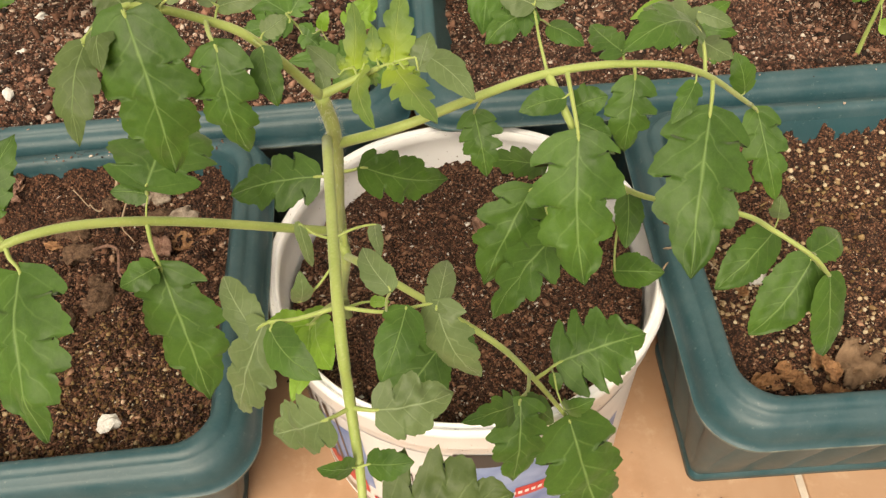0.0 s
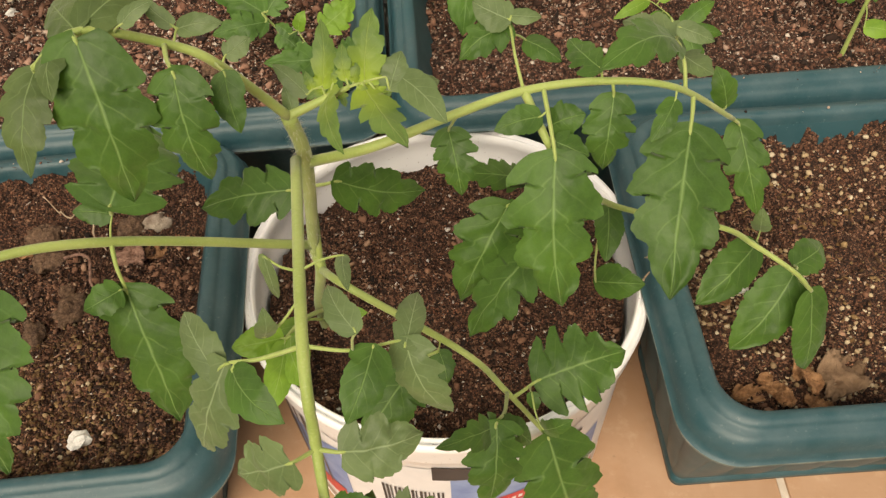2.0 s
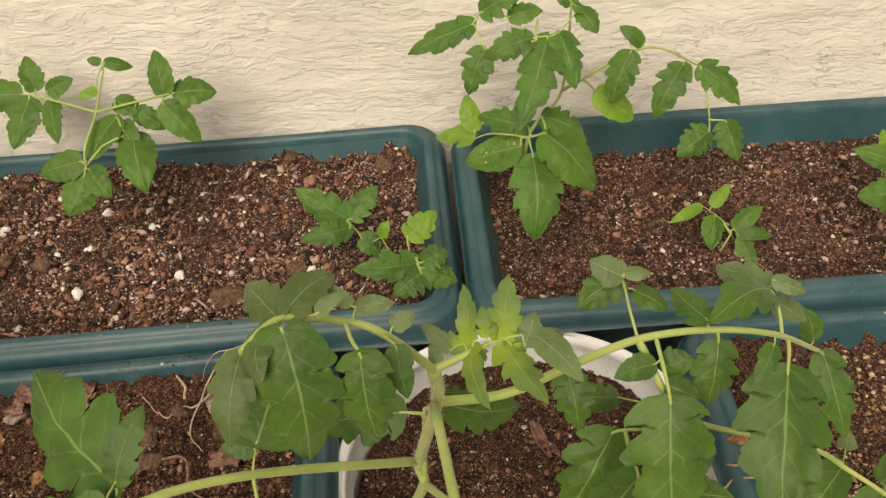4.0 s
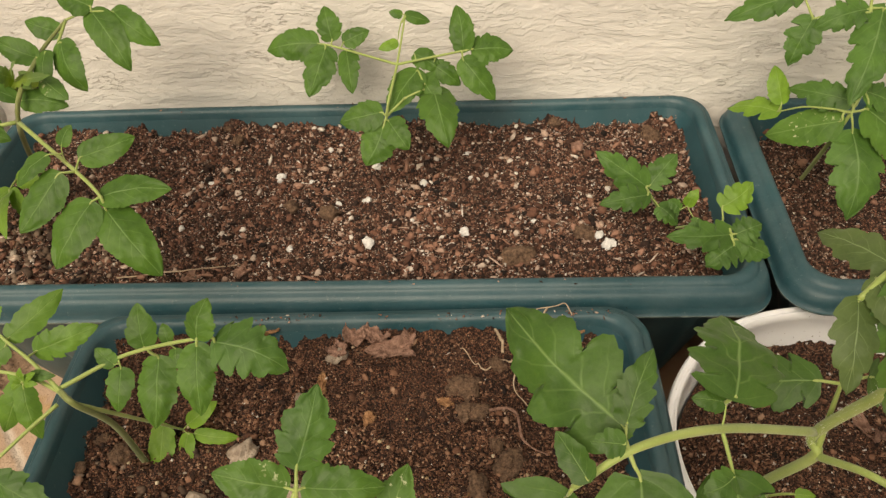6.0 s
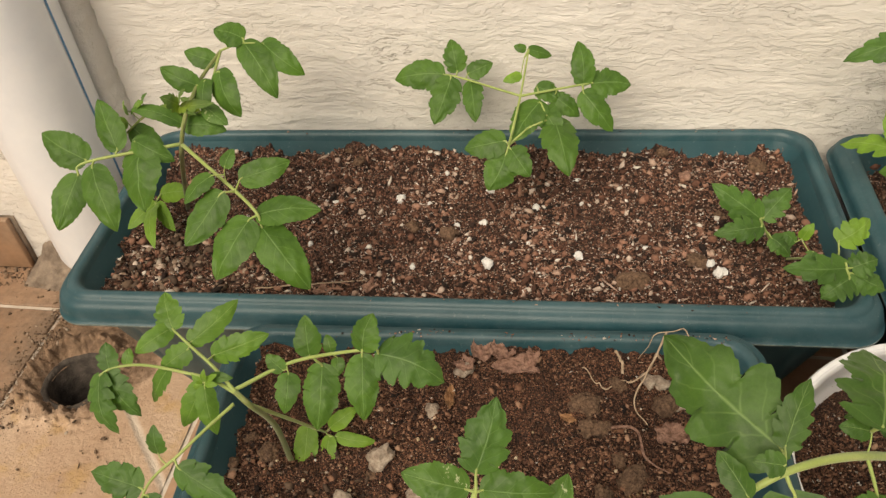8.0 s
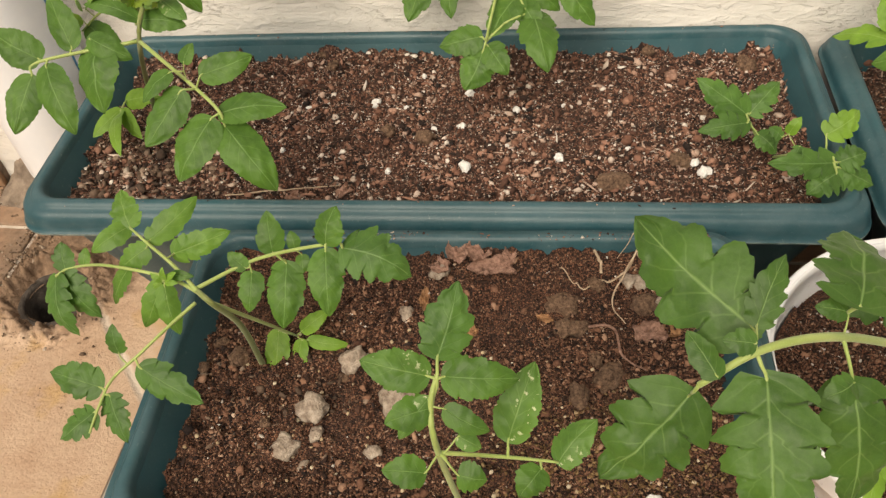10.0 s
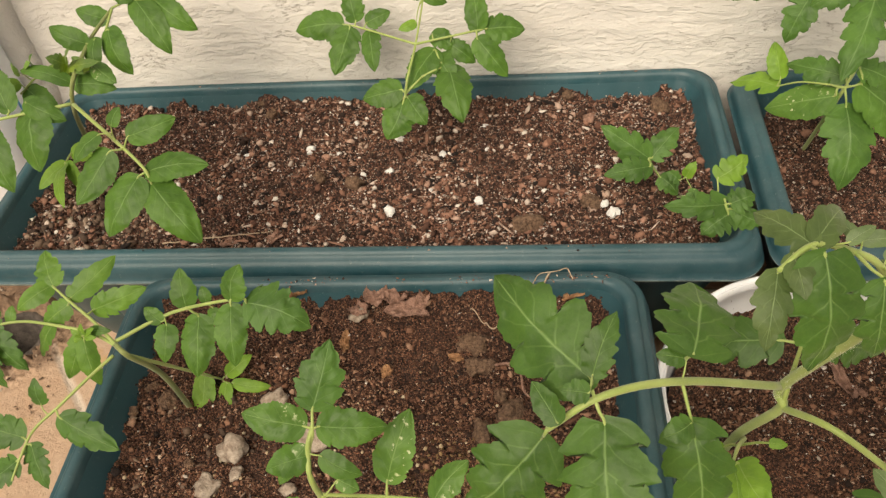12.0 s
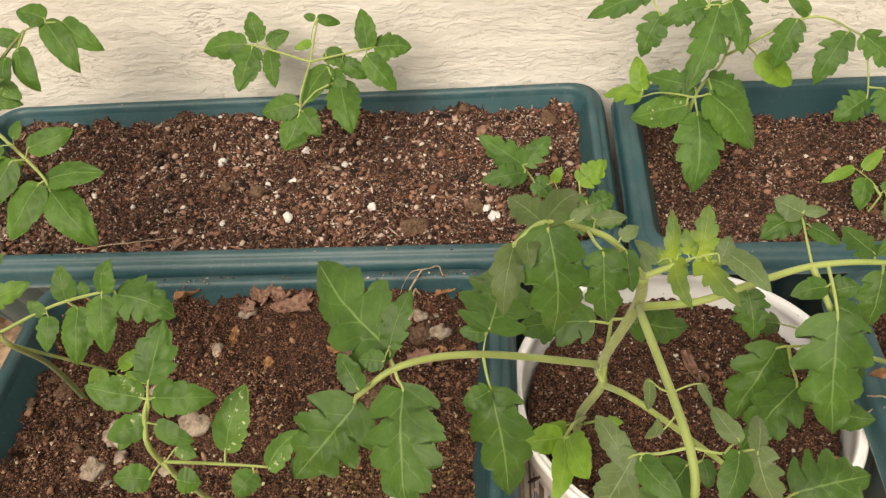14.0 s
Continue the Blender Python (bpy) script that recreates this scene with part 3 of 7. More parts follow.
# ---------------------------------------------------------------- planters
def ring_points(lx, ly, r, nlong, nshort, ncorner):
    """Rounded rectangle as (position, outward) pairs with evenly laid points."""
    out = []
    for cx, cy, a0 in ((1, 1, 0), (-1, 1, 90), (-1, -1, 180), (1, -1, 270)):
        for k in range(ncorner + 1):
            a = radians(a0 + 90 * k / ncorner)
            out.append((cx * (lx / 2 - r) + r * math.cos(a), cy * (ly / 2 - r) + r * math.sin(a), math.cos(a), math.sin(a), 0.0))
        n = nlong if a0 in (0, 180) else nshort
        a = radians(a0 + 90)
        nxt = {0: (-1, 1), 90: (-1, -1), 180: (1, -1), 270: (1, 1)}[a0]
        px, py = out[-1][:2]
        b = radians(a0 + 90)
        qx, qy = nxt[0] * (lx / 2 - r) + r * math.cos(b), nxt[1] * (ly / 2 - r) + r * math.sin(b)
        for k in range(1, n):
            f = k / n
            out.append((px + (qx - px) * f, py + (qy - py) * f, math.cos(a), math.sin(a), math.sin(math.pi * f) ** 0.25))
    return out


def build_planter(cx, cy, lx, ly, height, turn, label, foot=0.084, end_foot=None, lip=1.0):
    """Tapered plastic trough with a beaded rim and upright flutes on its sides; foot and end_foot are how far the base stands in at the sides and the ends, lip how deep the rim hangs down."""
    top = thing("planter_box", (cx, cy, 0), label, "planter", "planter boxes on the terrace", turn=turn)
    k = height / 0.28
    profile = [(foot + 0.035, 0.012, 0), (foot + 0.018, 0.010, 0), (foot + 0.014, 0.0, 0), (foot + 0.001, 0.0, 0), (foot, 0.009, 0), (foot + 0.003, 0.0125, 0)]
    profile += [(foot + 0.003 - (foot - 0.021) * f, 0.0135 + 0.229 * f, min(1, 9 * f, 5 * (1 - f))) for f in (0, 0.05, 0.12, 0.2, 0.3, 0.4, 0.5, 0.6, 0.7, 0.8, 0.88, 0.95, 1.0)]
    profile += [(0.022, 0.2475, 0), (0.003, 0.2490, 0), (0.0, 0.2500, 0), (0.0002, 0.2520, 0), (0.0026, 0.2535, 0), (0.0030, 0.2610, 0), (0.0055, 0.2690, 0), (0.0095, 0.2748, 0),
                (0.0132, 0.2744, 0), (0.0146, 0.2772, 0), (0.0172, 0.2802, 0), (0.0215, 0.2808, 0), (0.0245, 0.2795, 0), (0.0262, 0.2760, 0), (0.0275, 0.270, 0),
                (0.036, 0.250, 0), (0.072, 0.15, 0), (foot + 0.024, 0.03, 0)]
    profile = [(off, z if z < 0.247 or off > 0.028 else 0.2808 - (0.2808 - z) * lip, flute) for off, z, flute in profile]
    nlong, nshort = max(40, int(lx / 0.003)), max(24, int(ly / 0.003))
    bm = bmesh.new()
    rings = []
    for off, z, flute in profile:
        r = max(0.010, 0.038 - off * 0.40)
        ring = []
        end = off if end_foot is None or off < 0.021 or z > 0.2478 else 0.021 + (off - 0.021) * (end_foot - 0.021) / (foot - 0.021)
        for x, y, ox, oy, side in ring_points(lx - 2 * end, ly - 2 * off, r, nlong, nshort, 10):
            s = (x if abs(oy) > 0.5 else y) * (1 if oy < 0 or ox > 0 else -1)
            p = (s / 0.044) % 1.0
            d = 0.0125 * flute * side * (math.sin(math.pi * p ** 0.75) ** 0.7 - 0.6)
            w = 0.0006 * noise.noise((x * 9, y * 9, z * 6 + cx))
            ring.append(bm.verts.new((x + ox * (d + w), y + oy * (d + w), z * k + 0.6 * w)))
        rings.append(ring)
    n = len(rings[0])
    split = 6 + 13

    def skin(name, rows, label, caps, material=M_GREEN):
        own = bmesh.new()
        made = [[own.verts.new(v.co) for v in ring] for ring in rows]
        for a, b in zip(made, made[1:]):
            for j in range(n):
                own.faces.new((a[j], a[(j + 1) % n], b[(j + 1) % n], b[j]))
        if caps:
            own.faces.new(made[0][::-1])
        part(name, own, material, top, label)

    skin("trough_body", rings[5:split], "dusty fluted tapering side with groove shade in its colour", False, M_GREEN_DUSTY_SHADED)
    skin("trough_foot", rings[:6], "thin foot lip", True)
    skin("trough_rim", rings[split + 3:-3], "rounded rim with a raised bead", False)
    skin("rim_flange", rings[split - 1:split + 4], "thin scuffed lower edge of the rim", False, M_WORN)
    skin("trough_lining", rings[-4:], "", False, M_GREEN_INSIDE)
    bm.free()
    return top


SOILS = []


def ground(x, y):
    """The height of the soil at a place, or of the floor."""
    for m, lx, ly, height in SOILS:
        p = m @ Vector((x, y, 0))
        if abs(p.x) < lx / 2 and abs(p.y) < ly / 2:
            return height(p.x, p.y) - p.z
    return 0.0


def build_soil(cx, cy, lx, ly, z, turn, label, seed, material, grains=2600, white=420, grit=(), relief=0.008, slope=(0, 0), oval=False, bank=0.0):
    """A bed of soil with crumbs and perlite lying on it; grit marks patches of coarse grey grit (x, y, radius, count); bank is how high it lies heaped along the back."""
    rng = np.random.default_rng(seed)
    bed = thing("soil_bed", (cx, cy, z), label, "soil", kind="stuff", turn=turn)
    nx, ny = int(lx / 0.0024), int(ly / 0.0024)
    off = Vector((seed * 3.7, seed * 1.3, 0))

    def height(x, y):
        h = relief * noise.fractal(Vector((x * 11, y * 11, 0)) + off, 1.0, 2.0, 3)
        h += 0.0070 * noise.fractal(Vector((x * 60, y * 60, 5)) + off, 0.55, 2.1, 5)
        e = min(lx / 2 - abs(x), ly / 2 - abs(y)) if not oval else lx / 2 - math.hypot(x, y)
        return h + slope[0] * x + slope[1] * y + 0.003 * math.exp(-max(e, 0) / 0.012) + bank * math.exp(-max(ly / 2 - y, 0) / 0.022)

    SOILS.append((pose(cx, cy, z, 0, 0, turn).inverted(), lx, ly, height))
    verts = [(-lx / 2 + lx * i / nx, -ly / 2 + ly * j / ny) for j in range(ny + 1) for i in range(nx + 1)]
    if oval:
        verts = [(x * math.sqrt(1 - 2 * (y / lx) ** 2), y * math.sqrt(1 - 2 * (x / lx) ** 2)) for x, y in verts]
    verts = [(x, y, height(x, y)) for x, y in verts]
    w = nx + 1
    faces = [(j * w + i, j * w + i + 1, (j + 1) * w + i + 1, (j + 1) * w + i) for j in range(ny) for i in range(nx)]
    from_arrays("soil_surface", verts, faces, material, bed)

    def scatter(count, lo, hi, power):
        out = []
        while len(out) < count:
            x, y = rng.uniform(-lx / 2 + 0.004, lx / 2 - 0.004), rng.uniform(-ly / 2 + 0.004, ly / 2 - 0.004)
            if oval and math.hypot(x, y) > lx / 2 - 0.004:
                continue
            patch = 0.5 + 0.9 * noise.noise(Vector((x * 16, y * 16, 2)) + off)
            if rng.random() > 0.55 + 0.5 * patch:
                continue
            size = (lo + (hi - lo) * rng.random() ** power) * min(1.25, max(0.6, 0.55 + patch))
            out.append((x, y, height(x, y) + 0.35 * size, size))
        return out

    crumb = M_CRUMB if material is M_SOIL else M_CRUMB_DARK
    tagged(lumps("soil_crumbs", scatter(grains // 3, 0.0012, 0.0056 if material is M_SOIL else 0.0034, 4.6 if material is M_SOIL else 7.0), crumb, bed, seed), kind="stuff")
    tagged(lumps("fine_crumbs", scatter(int(grains * 2.6), 0.0006, 0.0019, 2.0), crumb, bed, seed + 4, coarse=True), kind="stuff")
    tagged(lumps("perlite_grains", scatter(int(white * 1.6), 0.0004, 0.0022, 3.4), M_PERLITE, bed, seed + 1, coarse=True), kind="stuff")
    for gx, gy, gr, count, small, large, stuff in grit:
        spots = []
        for _ in range(count):
            a, d = rng.uniform(0, 6.28), gr * math.sqrt(rng.random())
            d *= 0.75 + 0.5 * rng.random()
            x, y = gx + d * math.cos(a), gy + d * math.sin(a) * 0.8
            if abs(x) < lx / 2 - 0.006 and abs(y) < ly / 2 - 0.006:
                size = small + (large - small) * rng.random() ** 1.7
                spots.append((x, y, height(x, y) + 0.3 * size, size))
        tagged(lumps("grit", spots, stuff, bed, seed + 2, rounded=stuff is M_CREAM), kind="stuff")
    return bed


RIM = 0.28
build_planter(-0.360, 0.629, 0.846, 0.334, RIM, 2.5, "long dark teal plastic trough planter against the plaster wall")
build_planter(0.494, 0.650, 0.854, 0.328, RIM, 1.5, "dark teal plastic trough planter with several tomato seedlings", lip=0.75)
build_planter(-0.299, 0.3055, 0.516, 0.317, RIM, 3.2, "shorter dark teal plastic trough planter on the tiles", 0.072)
build_planter(0.6695, 0.333, 0.832, 0.308, RIM, 1.2, "dark teal plastic trough planter beside the white bucket", 0.077, 0.057)
build_soil(-0.360, 0.629, 0.788, 0.276, 0.246, 2.5, "loose brown potting soil with white perlite", 3, M_SOIL, 26000, 4600, [(-0.31, -0.065, 0.085, 420, 0.0022, 0.0070, M_GRIT), (-0.12, 0.0, 0.30, 520, 0.0022, 0.0066, M_CRUMB), (0.20, 0.06, 0.20, 260, 0.0022, 0.0074, M_CRUMB)], bank=0.014)
build_soil(0.494, 0.650, 0.796, 0.270, 0.238, 1.5, "loose brown potting soil with fine perlite", 5, M_SOIL, 13000, 1300)
build_soil(-0.299, 0.3055, 0.458, 0.259, 0.242, 3.2, "dark soil strewn with bark and stones", 7, M_SOIL_DARK, 20000, 600, [(-0.15, -0.02, 0.07, 60, 0.002, 0.006, M_GRIT), (0.13, -0.08, 0.10, 3600, 0.0006, 0.0027, M_TAN), (0.10, -0.06, 0.12, 160, 0.0008, 0.0026, M_CREAM), (0.0, 0.0, 0.24, 420, 0.0018, 0.0058, M_CRUMB_DARK), (-0.05, -0.06, 0.16, 260, 0.0008, 0.0026, M_CREAM)], bank=0.022)
build_soil(0.6695, 0.333, 0.774, 0.250, 0.240, 1.2, "dark soil with pale grit and dry leaves", 9, M_SOIL_DARK, 18000, 700, [(-0.345, -0.01, 0.055, 480, 0.0009, 0.0025, M_CREAM), (-0.29, -0.06, 0.07, 380, 0.0009, 0.0027, M_CREAM), (-0.30, 0.02, 0.10, 500, 0.0010, 0.0036, M_TAN), (-0.24, 0.10, 0.06, 160, 0.0010, 0.0036, M_CREAM)], bank=0.020)


def spill_crumbs():
    """Soil spilled on the rims of the planters."""
    rng = np.random.default_rng(23)
    spots = []
    for x0, x1, cx, y0, slope, count in ((-0.50, -0.10, -0.299, 0.4425, 0.056, 130), (-0.72, 0.0, -0.362, 0.7745, 0.044, 60), (-0.72, 0.0, -0.362, 0.4835, 0.044, 40),
                                         (0.14, 0.84, 0.500, 0.5075, 0.026, 50), (0.32, 1.0, 0.6695, 0.4655, 0.021, 50)):
        for _ in range(count):
            x = rng.uniform(x0, x1)
            if count > 100 and rng.random() < 0.7:
                x = rng.choice((-0.37, -0.21, -0.11)) + rng.normal() * 0.02
            across = rng.normal() * 0.003
            spots.append((x, y0 + slope * (x - cx) + across, 0.2815 - 60 * across * across, 0.0006 + 0.0015 * rng.random() ** 3))
    tagged(lumps("rim_crumbs", spots, M_CRUMB, None, 31), "crumbs of soil spilled on the planter rims", "soil", kind="stuff")


spill_crumbs()


# ---------------------------------------------------------------- bucket
def build_bucket(cx, cy):
    top = thing("plastic_bucket", (cx, cy, 0), "white plastic food bucket with a printed label, full of soil", "bucket")
    body = [(0.0, 0.008), (0.136, 0.006), (0.140, 0.0), (0.1462, 0.0), (0.1474, 0.009), (0.1458, 0.0125), (0.1462, 0.028), (0.1474, 0.196), (0.1482, 0.1975),
            (0.1485, 0.2155), (0.1518, 0.2165), (0.1528, 0.2190), (0.1525, 0.2355), (0.1544, 0.2390), (0.1549, 0.2440), (0.1533, 0.2474), (0.1516, 0.2480), (0.1503, 0.2450), (0.1487, 0.2448), (0.1475, 0.2476), (0.1460, 0.2467), (0.1446, 0.2385), (0.1456, 0.2370), (0.1443, 0.22), (0.141, 0.14), (0.136, 0.02)]

    def worn(a, r, z):
        return (0.0028 * math.cos(2 * a) + 0.0008 * noise.noise((3 * math.cos(a), 3 * math.sin(a), z * 4)), 0.0016 * noise.noise((2.2 * math.cos(a) + 5, 2.2 * math.sin(a), 1)))

    part("shell", lathe(body, 144, worn), M_WHITE, top)

    def wrap(name, a0, a1, z0, z1, out, material, wave=0.0):
        """A printed patch that hugs the bucket's wall."""
        bm = bmesh.new()
        n = max(2, int(abs(a1 - a0) / 2))
        rows = []
        for j in range(5):
            row = []
            for i in range(n + 1):
                a = radians(a0 + (a1 - a0) * i / n)
                z = z0 + (z1 - z0) * j / 4 + wave * math.sin(3.1 * a) * (j / 4)
                r = 0.1460 + z * 0.0071 + out + 0.0004
                dr, _ = worn(a, r, z)
                row.append(bm.verts.new(((r + dr) * math.cos(a), (r + dr) * math.sin(a), z)))
            rows.append(row)
        for p, q in zip(rows, rows[1:]):
            for i in range(n):
                bm.faces.new((p[i], p[i + 1], q[i + 1], q[i]))
        return part(name, bm, material, top)

    wrap("label_print", 190, 350, 0.035, 0.196, 0.0004, M_LABEL_WHITE)
    wrap("label_panel", 268.28, 321.6, 0.048, 0.17, 0.0008, M_BLUE_PRINT, 0.02)
    wrap("label_panel", 206.36, 233.88, 0.075, 0.18, 0.0008, M_BLUE_PRINT, 0.02)
    wrap("label_band", 232.16, 325.9, 0.036, 0.056, 0.0012, M_RED_PRINT)
    wrap("label_band", 209.8, 230.44, 0.055, 0.085, 0.0012, M_RED_PRINT)
    wrap("base_band", 150, 390, 0.013, 0.034, 0.0004, M_BASE_RING)
    wrap("base_line", 150, 390, 0.019, 0.021, 0.0008, M_STREAK)
    for a, wide in ((199.5, 2.6), (204.6, 1.2), (209, 3.4), (215, 1.0), (218.4, 1.9), (223.5, 0.9)):
        wrap("label_streak", a, a + wide, 0.075, 0.192, 0.0012, M_STREAK)
    wrap("label_badge", 282.04, 292.36, 0.105, 0.125, 0.0012, M_RED_PRINT)
    wrap("label_patch", 311.28, 322.46, 0.062, 0.098, 0.0012, M_GREEN_PRINT, 0.02)
    for k in range(6):
        wrap("label_bar", 278.6 + 2.2 * k, 280.0 + 2.2 * k, 0.112, 0.118, 0.0016, M_LABEL_WHITE)
    wrap("label_bar", 263.12, 288.92, 0.176, 0.189, 0.0012, M_BLACK_PRINT, 0.012)
    wrap("label_bar", 292.36, 311.28, 0.176, 0.192, 0.0012, M_BLACK_PRINT, 0.012)
    wrap("label_bar", 294.94, 306.98, 0.135, 0.150, 0.0012, M_BLACK_PRINT)
    wrap("label_bar", 295.8, 311.28, 0.085, 0.120, 0.0012, M_LABEL_WHITE)
    wrap("label_bar", 274.3, 288.92, 0.040, 0.047, 0.0016, M_LABEL_WHITE)
    for k in range(15):
        wrap("barcode_bar", 246.8 + 1.33 * k, 246.8 + 1.33 * k + random.choice((0.45, 0.7, 0.85)), 0.058, 0.150, 0.0012, M_BLACK_PRINT)
    return top


build_bucket(0.1095, 0.347)
build_soil(0.1095, 0.347, 0.286, 0.286, 0.205, 0, "dark potting soil filling the bucket", 11, M_SOIL_DARK, 7500, 900, [(0.0, 0.0, 0.150, 420, 0.0016, 0.0046, M_CRUMB_DARK), (0.0, 0.0, 0.150, 170, 0.0009, 0.0026, M_PERLITE)], relief=0.005, oval=True)


# ---------------------------------------------------------------- pipe and drain hole
def build_pipe():
    top = thing("drain_pipe", (-0.888, 0.713, 0), "white plastic downpipe with a thin blue line", "pipe")
    prof = [(0.0625, 0.119), (0.0645, 0.116), (0.066, 0.123), (0.0656, 0.6), (0.0656, 2.6), (0.0616, 2.6), (0.0616, 0.121)]
    part("pipe_shell", lathe(prof, 64, lambda a, r, z: (0, 0.004 * noise.noise((2 * math.cos(a), 2 * math.sin(a), 3)) if z < 0.2 else 0)), M_PIPE, top)
    bm = bmesh.new()
    cols = [[bm.verts.new((0.0662 * math.cos(radians(a)), 0.0662 * math.sin(radians(a)), z)) for a in (-1.7, 1.7)] for z in (0.14, 1.0, 2.5)]
    for p, q in zip(cols, cols[1:]):
        bm.faces.new((p[0], p[1], q[1], q[0]))
    part("line", bm, M_BLUE_LINE, top, "thin blue line")
    verts, n = [], 420
    for k in range(n + 1):
        z = 0.17 + 1.9 * k / n
        a = 0.0045 * noise.fractal((0.0, 3.0, z * 34), 0.8, 2.1, 5)
        b = 0.0040 * noise.fractal((7.0, 1.0, z * 40), 0.8, 2.1, 5)
        verts += [(-0.880, 0.800, z), (-0.836 + 0.4 * b, 0.746 + 0.4 * a, z), (-0.826 + 0.5 * b, 0.751 + 0.5 * a, z), (-0.822 + b, 0.766 + a, z), (-0.818 + b, 0.800, z)]
    faces = [(5 * k + i, 5 * k + (i + 1) % 5, 5 * k + 5 + (i + 1) % 5, 5 * k + 5 + i) for k in range(n) for i in range(5)]
    faces += [(4, 3, 2, 1, 0), tuple(5 * n + i for i in range(5))]
    ragged = from_arrays("trim_plaster", verts, faces, M_PLASTER)
    tagged(ragged, "ragged cream plaster edge between pipe and wall", "trim", kind="structure")


def build_drain():
    """A broken-out drain hole with crumbling cement round it, in place of one tile."""
    hx, hy = -0.905, 0.555
    x0, x1, y0, y1 = -0.988, -0.712, 0.172, 0.678
    nx, ny = 138, 252
    verts, inside = [], []
    for j in range(ny + 1):
        for i in range(nx + 1):
            x, y = x0 + (x1 - x0) * i / nx, y0 + (y1 - y0) * j / ny
            a = math.atan2(y - hy, x - hx)
            d = math.hypot(x - hx, y - hy) * (1 + 0.10 * noise.noise((1.3 * math.cos(a), 1.3 * math.sin(a), 7)) + 0.10 * noise.noise((x * 60, y * 60, 3)))
            rough = 0.007 * noise.fractal((x * 60, y * 60, 2), 0.6, 2.1, 6)
            k = max(0.0, min(1.0, (0.092 - d) / 0.03))
            z = k * (0.004 + rough * 2.2) + (0.009 + 0.008 * math.cos(a - 2.6)) * math.exp(-((d - 0.062) / 0.012) ** 2)
            joint = abs((x + 0.8155) * 0.745 + (y - 0.5225) * 0.667)
            z -= 0.0022 * max(0.0, 1 - joint / 0.006) * (1 - k)
            inside.append(d < 0.042)
            lip = max(0.0, min(1.0, (d - 0.043) / 0.018)) ** 0.7
            verts.append((x, y, z * lip - 0.001 - 0.007 * (1 - lip)))
    w = nx + 1
    faces = [(j * w + i, j * w + i + 1, (j + 1) * w + i + 1, (j + 1) * w + i) for j in range(ny) for i in range(nx)]
    faces = [f for f in faces if not all(inside[v] for v in f)]
    ob = from_arrays("drain_surround", verts, faces, M_DRAIN)
    throat = lathe([(0.052, -0.004), (0.045, 0.0005), (0.0405, -0.006), (0.040, -0.03), (0.038, -0.032), (0.037, -0.13), (0.0, -0.132)], 48,
                   lambda a, r, z: (0.10 * r * noise.noise((1.4 * math.cos(a), 1.4 * math.sin(a), 3 + z * 20)), 0))
    mouth = part("drain_throat", throat, M_THROAT, ob, "dark throat of the drain")
    mouth.location = (hx, hy, 0)
    tagged(ob, "broken drain hole in tile with crumbling cement", "drain", kind="structure")
    rng = np.random.default_rng(4)
    spots = []
    for _ in range(1900):
        a, d = rng.uniform(0, 6.28), 0.055 + 0.15 * rng.random() ** 2.2
        x, y = hx - 0.01 + d * math.cos(a), hy + (0.05 if rng.random() < 0.7 else 0.0) + d * math.sin(a) * 1.25
        if y < 0.79 and math.hypot(x - hx, y - hy) > 0.054 and not (x > -0.79 and y > 0.44):
            size = 0.0005 + 0.0036 * rng.random() ** 7
            spots.append((x, y, 0.0005 + (0.004 if math.hypot(x - hx, y - hy) < 0.10 else 0.0) + size * 0.3, size))
    for _ in range(1600):
        x, y = -0.985 + rng.normal() * 0.016, rng.uniform(0.44, 0.74)
        spots.append((x, y, 0.001, 0.0006 + 0.0034 * rng.random() ** 4))
    for _ in range(2200):
        x = rng.uniform(-1.4, -0.95)
        y = 0.755 + rng.normal() * 0.020
        spots.append((x, y, 0.001, 0.0006 + 0.0050 * rng.random() ** 4))
    tagged(lumps("rubble", spots, M_MUD, None, 77), "crumbs of cement and earth on the tiles", "rubble", kind="stuff")


build_pipe()
build_drain()


# ---------------------------------------------------------------- small loose things
loose_rng = random.Random(17)


def pebble(name, label, category, group, material, place, radius, flat):
    """An uneven lump that lies a little sunk in what it rests on."""
    bm = bmesh.new()
    bmesh.ops.create_icosphere(bm, subdivisions=(2 if radius > 0.004 else 1) if name == "perlite_lump" else 3 if radius > 0.006 else 2, radius=1)
    seed = Vector((loose_rng.uniform(0, 40), loose_rng.uniform(0, 40), loose_rng.uniform(0, 40)))
    sx, sy = loose_rng.uniform(0.9, 1.25), loose_rng.uniform(0.75, 1.0)
    for v in bm.verts:
        rough = 1.5 if name == "soil_clod" else 1.0
        d = 1 + 0.55 * noise.noise(v.co * 1.3 + seed) + 0.26 * rough * noise.noise(v.co * 2.7 + seed) + 0.10 * rough * noise.noise(v.co * 7 + seed)
        v.co = Vector((v.co.x * sx, v.co.y * sy, v.co.z * flat)) * d * radius
    bmesh.ops.rotate(bm, verts=bm.verts[:], matrix=Matrix.Rotation(loose_rng.uniform(0, 6.28), 3, "Z"))
    ob = part(name, bm, material)
    if name == "perlite_lump":
        for p in ob.data.polygons:
            p.use_smooth = False
    low = ground(place[0], place[1]) if place[2] > 0.1 else 0.0
    ob.location = (place[0], place[1], low + radius * flat * 0.40)
    return tagged(ob, label, category, group)


